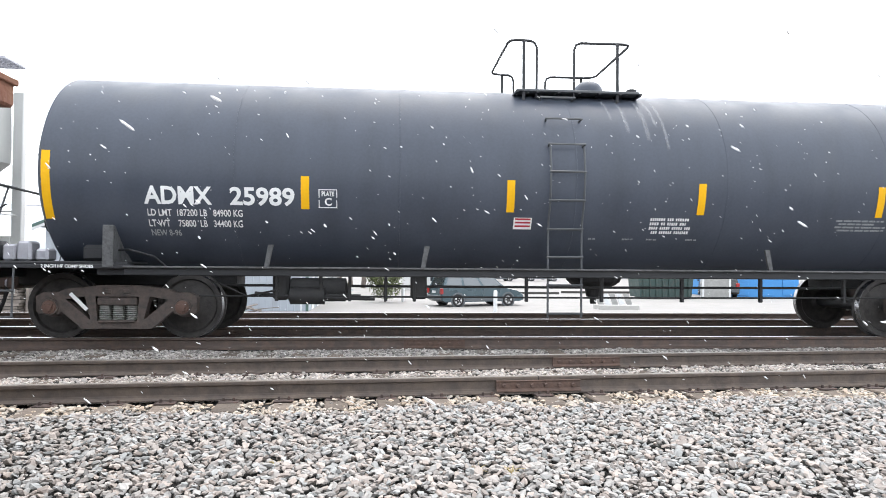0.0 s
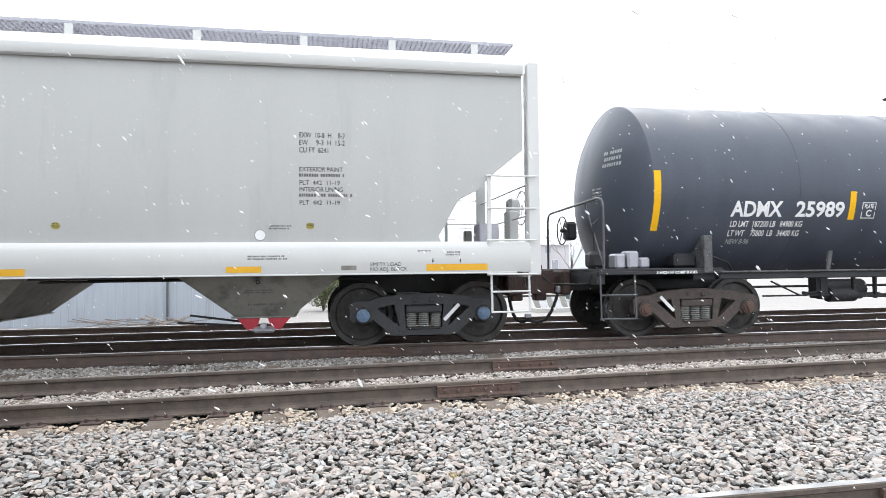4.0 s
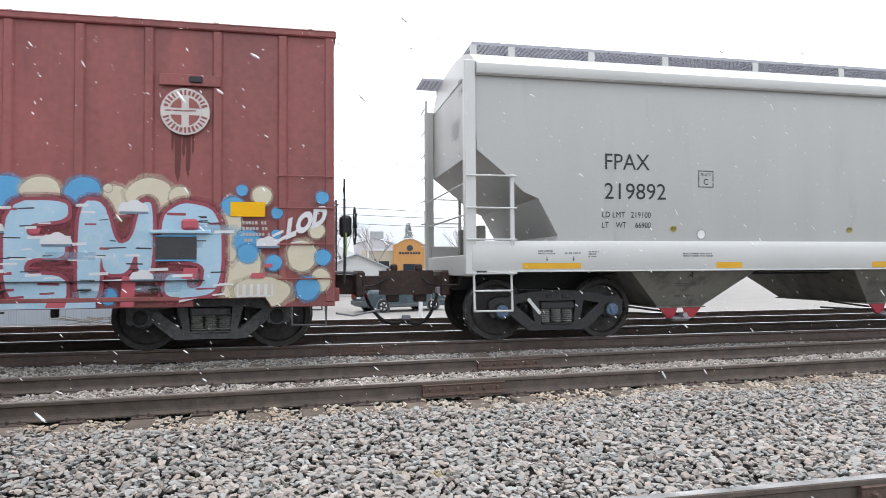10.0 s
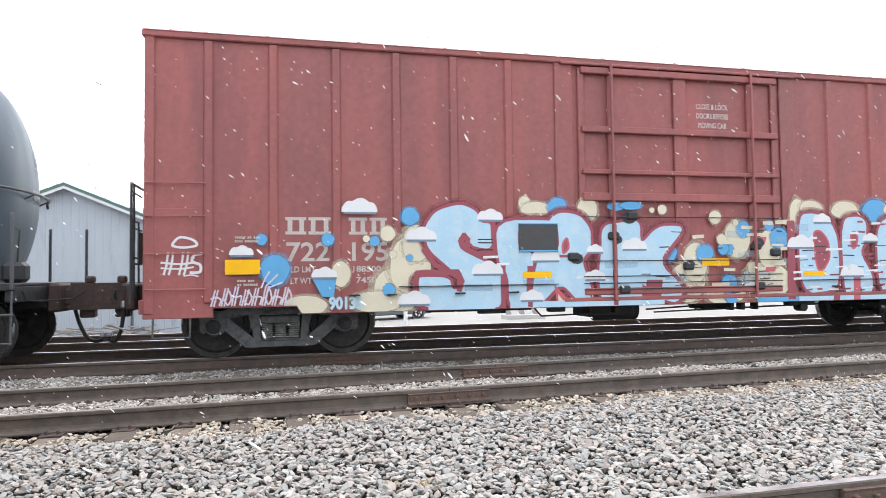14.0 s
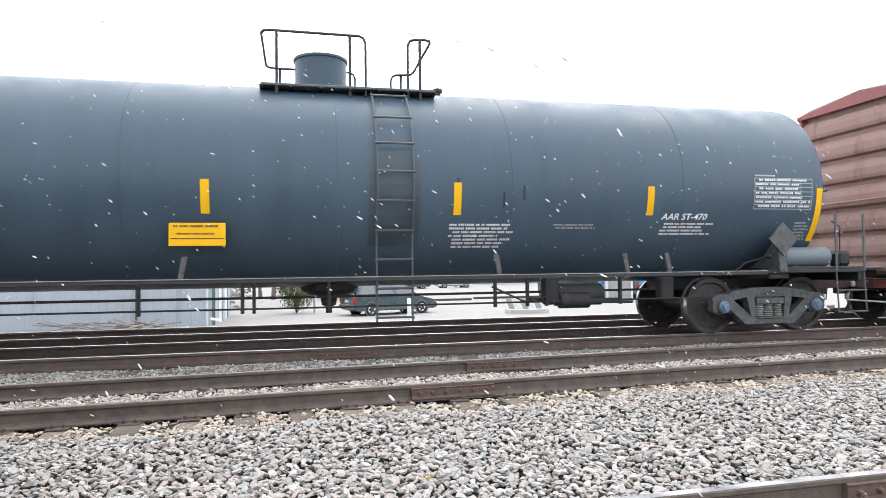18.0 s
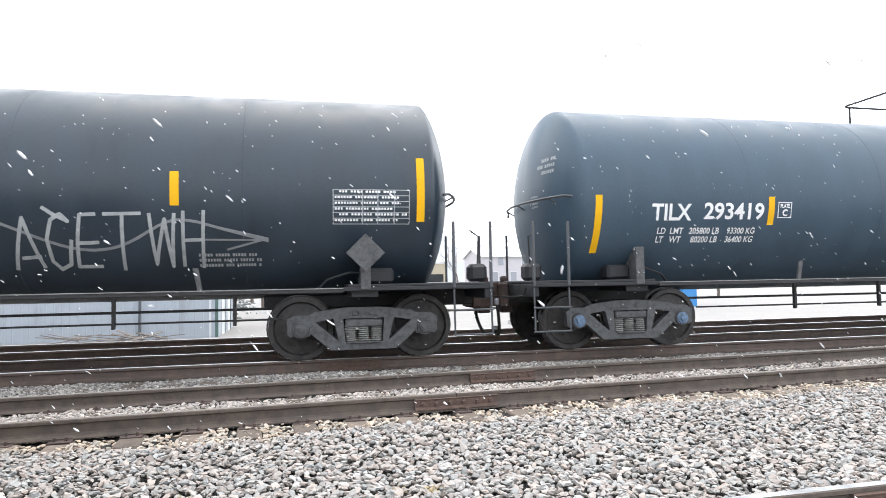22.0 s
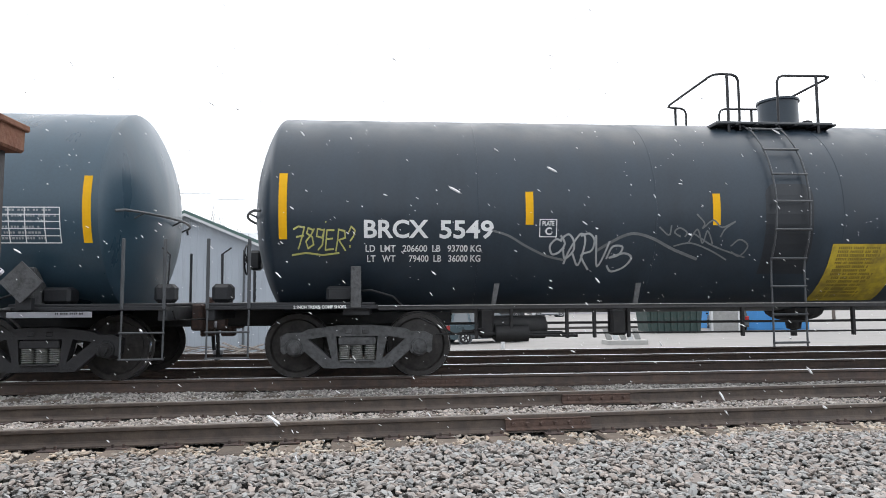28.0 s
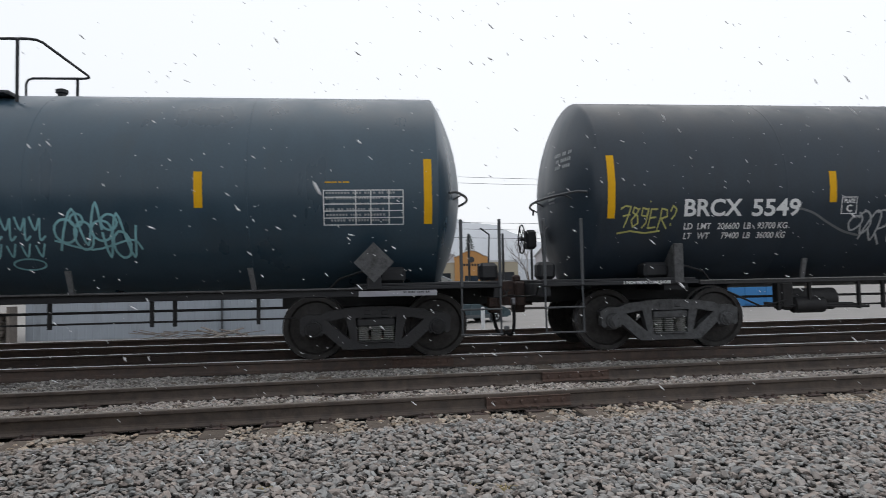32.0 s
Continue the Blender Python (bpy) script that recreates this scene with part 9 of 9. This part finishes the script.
def lot_things():
    b = thing("bollard", "short white painted bollard post", "bollard", pose(4.93, 29.2, LOT(29.2)))
    part("post", Shape().turn([(-0.05, 0.09), (0.92, 0.09), (0.96, 0.075), (0.98, 0.03)], "z", (0, 0, 0), 14), M_WHITETRIM, b, "", True)
    b2 = thing("bollard", "short white painted bollard post", "bollard", pose(0.9, 36.5, LOT(36.5)))
    part("post", Shape().turn([(-0.05, 0.09), (0.92, 0.09), (0.96, 0.075), (0.98, 0.03)], "z", (0, 0, 0), 14), M_WHITETRIM, b2, "", True)
    d = thing("dumpster", "dark green steel dumpster with a ribbed side", "dumpster", pose(17.9, 41.2, LOT(41.2)))
    part("bin", Shape().prism([(-1.7, 0.1), (1.7, 0.1), (1.85, 1.45), (-1.85, 1.45)], "y", -0.9, 0.9), M_DUMP, d)
    for k in range(8):
        x = -1.5 + 0.43 * k
        part("bin_rib", Shape().box(x - 0.05, x + 0.05, -0.98, -0.9, 0.15, 1.4, 0.01), M_DUMP, d)
    part("bin_rim", Shape().box(-1.92, 1.92, -1.0, 1.0, 1.40, 1.5, 0.02), M_DUMP, d)
    part("bin_lid", Shape().prism([(-0.98, 1.5), (0.98, 1.5), (0.98, 1.75), (-0.9, 1.56)], "x", -1.8, 1.8), M_CARDARK, d, "black plastic lid")
    for x in (-1.2, 1.2):
        part("bin_foot", Shape().box(x - 0.2, x + 0.2, -0.8, 0.8, 0.0, 0.1), M_CARTRIM, d)
    w = thing("wall_panel", "grey block enclosure wall with white edging", "wall", pose(21.6, 41.0, LOT(41.0)))
    part("panel", Shape().box(-0.85, 0.85, -0.1, 0.1, -0.05, 1.75), M_STUCCO, w)
    for x in (-0.92, 0.92):
        part("edge_post", Shape().box(x - 0.07, x + 0.07, -0.13, 0.13, -0.05, 1.85), M_WHITETRIM, w)
    part("cap", Shape().box(-0.99, 0.99, -0.14, 0.14, 1.75, 1.85), M_WHITETRIM, w)
    u = thing("blue_building", "bright blue metal building behind the lot", "building", pose(26.5, 46, LOT(46)))
    part("wall", Shape().box(-3.5, 2.2, -3.0, 3.0, -0.05, 3.6), M_BLUE, u)
    part("roof", Shape().prism([(-3.7, 3.6), (2.4, 3.6), (-0.6, 4.5)], "y", -3.2, 3.2), M_WHITETRIM, u)
    for x in (-2.4, -0.6, 1.0):
        part("panel_door", Shape().box(x, x + 0.9, -3.05, -3.0, 0.1, 2.1, 0.02), M_BLUE, u)
    c = thing("slab_crate", "low pale concrete slab with a leaning pallet board", "slab", pose(11.3, 31.2, LOT(31.2)))
    part("slab", Shape().box(-1.0, 1.0, -0.5, 0.5, -0.05, 0.22, 0.02), M_CONCRETE, c)
    for k in range(5):
        part("pallet_slat", Shape().prism([(-0.9 + 0.36 * k, 0.22), (-0.62 + 0.36 * k, 0.22), (-0.82 + 0.36 * k, 0.75), (-1.1 + 0.36 * k, 0.75)], "y", -0.05 + 0.02 * (k % 2), 0.0 + 0.02 * (k % 2)), M_WHITETRIM if k % 2 else M_STUCCO, c)
    rng = random.Random(5)
    p = thing("lumber_pile", "low heap of broken boards and brush by the shed", "debris")
    for k in range(26):
        x, y = rng.uniform(-9.5, -5.0), rng.uniform(27.2, 28.5)
        L = rng.uniform(0.6, 1.8)
        o = part("board", Shape().box(-L / 2, L / 2, -0.06, 0.06, -0.015, 0.015), M_WOOD, p)
        o.matrix_basis = pose(x, y, LOT(y) + rng.uniform(0.05, 0.3), rng.uniform(-15, 15), rng.uniform(-14, 14), rng.uniform(-40, 40))
    s = thing("timber_stack", "stack of weathered brown boards beside the shed", "timber", pose(-16.6, 28.6, LOT(28.6)))
    for k in range(9):
        for j in range(2):
            part("board", Shape().box(-1.6 + rng.uniform(-0.1, 0.1), 1.5 + rng.uniform(-0.1, 0.1), -0.5 + 0.5 * j, -0.03 + 0.5 * j, 0.14 * k, 0.14 * k + 0.12, 0.01), M_WOOD, s)
    for x in (-1.75, 1.72):
        part("stake", Shape().box(x - 0.06, x + 0.06, -0.3, 0.3, -0.05, 1.5), M_WOOD, s)
    for k in range(3):
        t = thing("timber_kerb", "dark timber kerb lying on the lot", "kerb", pose(9.5 + 6.4 * k, 46 + 1.5 * k, LOT(46)))
        part("beam", Shape().box(-2.9, 2.9, -0.12, 0.12, -0.02, 0.16, 0.02), M_CURB, t)


lot_things()


def street_sign():
    ob = thing("street_sign", "tall white pole with a blank grey sign board", "sign", pose(8.7, 100, LOT(100)))
    part("pole", Shape().tube([(0, 0, -0.1), (0, 0, 8.0)], 0.16, 10), M_WHITETRIM, ob)
    part("sign_board", Shape().box(0.3, 2.4, -0.12, 0.12, 6.7, 7.9, 0.03), M_SHEDROOF, ob)
    part("sign_arm", Shape().box(0.0, 0.4, -0.06, 0.06, 7.2, 7.35), M_WHITETRIM, ob)


street_sign()


# ---- trees ----
def conifer(x, y, h, r, seed):
    rng = random.Random(seed)
    zb = LOT(y)
    ob = thing("conifer_tree", "tall spruce dusted with snow behind the shed", "tree", pose(x, y, zb - 0.1), group="spruce trees")
    part("trunk", Shape().tube([(0, 0, 0), (0.05, 0, h * 0.5), (0, 0, h * 0.97)], 0.2, 8, 0.02), M_BARK, ob)
    s = Shape()
    lv = int(h * 4.2)
    for i in range(lv):
        t = i / lv
        z = h * (0.12 + 0.87 * t)
        R = r * (1 - t) ** 0.85 + 0.08
        for k in range(8):
            a = rng.uniform(0, 6.283)
            L = R * rng.uniform(0.55, 1.12)
            droop = rng.uniform(0.1, 0.4) * L
            lift = rng.uniform(-0.28, 0.28)
            for j in range(7):
                u = (j + 1) / 7
                px, py, pz = L * u * math.cos(a), L * u * math.sin(a), z + lift - droop * u + rng.uniform(-0.08, 0.08)
                w = 0.15 * (1.15 - u) + 0.06
                b = a + rng.choice([-1, 1]) * rng.uniform(0.5, 1.2)
                q = rng.uniform(0.16, 0.46)
                s.add([(px, py, pz), (px + q * math.cos(b) + w * math.sin(b) * 0.4, py + q * math.sin(b), pz - rng.uniform(-0.04, 0.14)), (px + q * 1.3 * math.cos(b), py + q * 1.3 * math.sin(b), pz - 0.06), (px + q * math.cos(b), py + q * math.sin(b) + w * 0.4, pz + 0.05)], [(0, 1, 2), (0, 2, 3)])
    me = bpy.data.meshes.new("crown")
    me.from_pydata(s.v, [], s.f)
    me.materials.append(M_NEEDLE)
    part("crown", me, None, ob)


def bare_tree(x, y, h, seed, r0=0.16):
    rng = random.Random(seed)
    ob = thing("bare_tree", "leafless deciduous tree with fine grey twigs", "tree", pose(x, y, LOT(y) - 0.1), group="leafless trees")
    trunk, limbs, twigs = Shape(), Shape(), Shape()

    def grow(p, d, L, r, depth):
        q = p + d * L * 0.5 + Vector((rng.uniform(-1, 1), rng.uniform(-1, 1), 0)) * L * 0.05
        e = q + (d + Vector((rng.uniform(-0.2, 0.2), rng.uniform(-0.2, 0.2), 0.1))).normalized() * L * 0.5
        (trunk if depth == 0 else limbs if depth < 3 else twigs).tube([p, q, e], r, 6 if depth < 2 else 3, r * 0.6)
        if depth >= 5:
            return
        for k in range(3 if depth < 4 else 2):
            nd = (d + Vector((rng.uniform(-0.8, 0.8), rng.uniform(-0.8, 0.8), rng.uniform(-0.05, 0.45)))).normalized()
            grow(p + (e - p) * rng.uniform(0.5, 1.0) if k else e, nd, L * rng.uniform(0.58, 0.78), r * 0.56, depth + 1)

    grow(Vector((0, 0, 0)), Vector((0, 0, 1)), h * 0.36, r0, 0)
    part("trunk", trunk, M_BARK, ob)
    tagged(part("limbs", limbs, M_TWIG, ob), kind="stuff")
    tagged(part("twigs", twigs, M_TWIG, ob), kind="stuff")


conifer(-5.9, 42, 8.7, 2.3, 1)
conifer(-5.0, 45, 7.8, 2.2, 2)
conifer(-7.6, 47, 7.6, 2.2, 3)
conifer(22.5, 150, 13, 3.2, 4)
bare_tree(-9.2, 50, 8.0, 5)
bare_tree(-12.1, 46, 9.8, 31, 0.16)
bare_tree(-10.7, 47, 9.0, 32, 0.16)
bare_tree(-2.0, 55, 9.6, 6, 0.22)
bare_tree(-0.6, 60, 8.6, 11, 0.2)
bare_tree(-3.4, 62, 8.2, 7, 0.2)
bare_tree(-5.5, 78, 10.5, 21, 0.2)
bare_tree(1.6, 82, 11, 22, 0.2)
bare_tree(-2.2, 92, 12, 23, 0.22)
bare_tree(4.4, 95, 11.5, 24, 0.2)
bare_tree(9.0, 88, 10, 8, 0.22)
bare_tree(20.5, 84, 9, 9, 0.2)
bare_tree(30.0, 76, 9, 10, 0.2)
bare_tree(37.0, 80, 10, 12, 0.2)


def shrub(x, y, h, r, seed):
    rng = random.Random(seed)
    ob = thing("shrub", "olive green evergreen shrub at the lot's edge", "shrub", pose(x, y, LOT(y)))
    st, s = Shape(), Shape()
    for k in range(14):
        a, t = rng.uniform(0, 6.283), rng.uniform(0.2, 1)
        st.tube([(0, 0, -0.05), (r * 0.4 * t * math.cos(a), r * 0.4 * t * math.sin(a), h * 0.5), (r * 0.8 * t * math.cos(a), r * 0.8 * t * math.sin(a), h * rng.uniform(0.7, 0.95))], 0.025, 4, 0.008)
    for k in range(3800):
        a, b, t = rng.uniform(0, 6.283), rng.uniform(-1, 1), rng.uniform(0.55, 1) * rng.uniform(0.85, 1.08)
        c = math.sqrt(1 - b * b)
        px, py, pz = r * t * c * math.cos(a), r * t * c * math.sin(a), h * 0.52 + h * 0.5 * t * b
        q = rng.uniform(0.05, 0.1)
        d = Vector((rng.uniform(-1, 1), rng.uniform(-1, 1), rng.uniform(-0.6, 1))).normalized() * q
        e = d.orthogonal().normalized() * q * 0.5
        p = Vector((px, py, pz))
        s.add([p - d, p + e, p + d, p - e], [(0, 1, 2, 3)])
    tagged(part("stems", st, M_BARK, ob), kind="stuff")
    me = bpy.data.meshes.new("leaves")
    me.from_pydata(s.v, [], s.f)
    me.materials.append(M_BUSH)
    part("leaves", me, None, ob)


shrub(-0.1, 36.0, 3.3, 1.1, 3)


# ---- poles, wires and hills ----
def utility_pole(x, y, h):
    ob = thing("utility_pole", "tall wooden utility pole with a crossarm", "utility pole", pose(x, y, LOT(y) - 0.2), group="utility poles")
    part("pole", Shape().tube([(0, 0, 0), (0, 0, h)], 0.16, 10, 0.1), M_BARK, ob)
    part("crossarm", Shape().box(-0.8, 0.8, -0.06, 0.06, h - 0.9, h - 0.75), M_BARK, ob)
    for u in (-0.72, -0.3, 0.3, 0.72):
        part("insulator", Shape().turn([(h - 0.75, 0.05), (h - 0.6, 0.06), (h - 0.55, 0.03)], "z", (u, 0, 0), 8), M_CONCRETE, ob)


for px, py, ph in ((-2.1, 58, 11.9), (43.3, 61, 12.4), (-50.7, 56, 12.4)):
    utility_pole(px, py, ph)
for i, (zo, yo) in enumerate(((10.9, 0.0), (10.4, 0.4), (6.7, 0.0), (6.1, 0.1), (5.3, 0.1))):
    w = thing("overhead_cable", "thin black overhead cable between poles", "cable", group="overhead cables")
    pts = []
    for k in range(33):
        x = -50.7 + 94 * k / 32
        seg = (x + 50.7) / 48.6 if x < -2.1 else (x + 2.1) / 45.4
        y = (56 + seg * 2 if x < -2.1 else 58 + seg * 3) + yo
        pts.append((x, y, zo - 1.0 * 4 * seg * (1 - seg) * 0.6))
    part("cable_run", Shape().tube(pts, 0.022, 4), M_WIRE, w)
hs = Shape()
prof = [(-1200, 60), (-700, 72), (-420, 66), (-250, 74), (-120, 80), (-20, 84), (60, 80), (130, 67), (200, 44), (270, 40), (360, 50), (480, 42), (640, 55), (900, 40), (1300, 60)]
rh = random.Random(7)
hp = []
for (a, p), (b, q) in zip(prof, prof[1:]):
    for k in range(12):
        t = k / 12
        hp.append((a + (b - a) * t, p + (q - p) * (t * t * (3 - 2 * t)) + rh.uniform(-1.4, 1.4)))
hs.v = [(x, 620, -8) for x, z in hp] + [(x, 690, z * 0.55) for x, z in hp] + [(x, 760, z) for x, z in hp] + [(x, 1000, z * 0.6) for x, z in hp]
n = len(hp)
hs.f = [(j * n + i, j * n + i + 1, (j + 1) * n + i + 1, (j + 1) * n + i) for j in range(3) for i in range(n - 1)]
tagged(part("backdrop_hills", hs, M_HILL, None, "", True), "wooded hills with snow haze in their pale colour", "hill", kind="structure")
hs2 = Shape()
hp2 = [(-300 + 8 * k, 9 + 4 * math.sin(k * 0.7) + 3 * math.sin(k * 0.23 + 1) + rh.uniform(-1.5, 1.5)) for k in range(96)]
hs2.v = [(x, 300, -3) for x, z in hp2] + [(x, 306, z) for x, z in hp2] + [(x, 330, z * 0.8) for x, z in hp2]
n = len(hp2)
hs2.f = [(j * n + i, j * n + i + 1, (j + 1) * n + i + 1, (j + 1) * n + i) for j in range(2) for i in range(n - 1)]
tagged(part("backdrop_treeline", hs2, M_HILL, None, "", True), "line of bare woods with haze in its grey colour", "woods", kind="structure")

# ---- falling snow: one drifting field of small flakes ----
SNOW_V = (1.25, 0.0, -1.05)
M_SNOW = mat("snowflake", (0.738, 0.7462, 0.7626), 0.7, var=0.03, bump=0.0)


def snow():
    rng = np.random.default_rng(12)
    vs, fs, k = [], [], 0
    d = np.array(SNOW_V) / np.linalg.norm(SNOW_V)
    hexa = [(math.cos(math.pi * j / 2), math.sin(math.pi * j / 2)) for j in range(4)]
    for i in range(17000):
        t = rng.uniform(-3, 35)
        y = rng.uniform(1.3, 8.6)
        c = np.array((rng.uniform(-0.8, 1.15) * (y + 1.5), y, rng.uniform(-0.4, 0.62) * y + 1.1))
        c = c - np.array(SNOW_V) * t
        s = rng.uniform(0.0017, 0.0042)
        L = s * rng.uniform(1.3, 5.0)
        u = d + rng.normal(0, 0.22, 3)
        u /= np.linalg.norm(u)
        a = np.cross(u, (0, 1, 0))
        a /= np.linalg.norm(a)
        b = np.cross(u, a)
        vs.append(c - u * L)
        for q, w in ((-0.62, 0.8), (0.62, 0.8)):
            vs += [c + u * L * q + (a * p + b * r_) * s * w for p, r_ in hexa]
        vs.append(c + u * L)
        for j in range(4):
            n = (j + 1) % 4
            fs += [(k, k + 1 + n, k + 1 + j), (k + 1 + j, k + 1 + n, k + 5 + n, k + 5 + j), (k + 9, k + 5 + j, k + 5 + n)]
        k += 10
    me = bpy.data.meshes.new("snowfall")
    me.from_pydata([tuple(map(float, v)) for v in vs], [], fs)
    me.materials.append(M_SNOW)
    return tagged(new("snowfall", me), "light snow drifting down across the tracks", "snow", kind="stuff")


snowfall = snow()


single_stones()


# ---- movement ----
def train_at(t):
    """Smooth place of the train at t, through the rows of TRAIN."""
    ts_ = [a for a, b in TRAIN]
    i = max(1, min(len(ts_) - 1, next((k for k, a in enumerate(ts_) if a >= t), len(ts_) - 1)))
    (t0, s0), (t1, s1) = TRAIN[i - 1], TRAIN[i]
    sl = lambda k: (TRAIN[min(k + 1, len(TRAIN) - 1)][1] - TRAIN[max(k - 1, 0)][1]) / (TRAIN[min(k + 1, len(TRAIN) - 1)][0] - TRAIN[max(k - 1, 0)][0])
    h = t1 - t0
    u = (t - t0) / h
    m0, m1 = sl(i - 1) * h, sl(i) * h
    return s0 * (2 * u ** 3 - 3 * u * u + 1) + m0 * (u ** 3 - 2 * u * u + u) + s1 * (3 * u * u - 2 * u ** 3) + m1 * (u ** 3 - u * u)


def motions():
    steps = [0.5 * k for k in range(65)]
    for car, xc in CARS:
        rows = SLACK.get(car.name, ((0, 0.0), (32, 0.0)))
        give = lambda t: float(np.interp(t, [a for a, b in rows], [b for a, b in rows]))
        walk(car, [(t, pose(xc + train_at(t) + give(t), YC, 0)) for t in steps])
    walk(snowfall, [(t, pose(*[v * t for v in SNOW_V])) for t in steps])
    fine = [0.2 * k for k in range(161)]
    turned = [(t, math.degrees(train_at(t) / AXLE_R)) for t in fine]
    for ws, x in WHEELSETS:
        walk(ws, [(t, pose(x, 0, AXLE_R, 0, a, 0)) for t, a in turned])


motions()
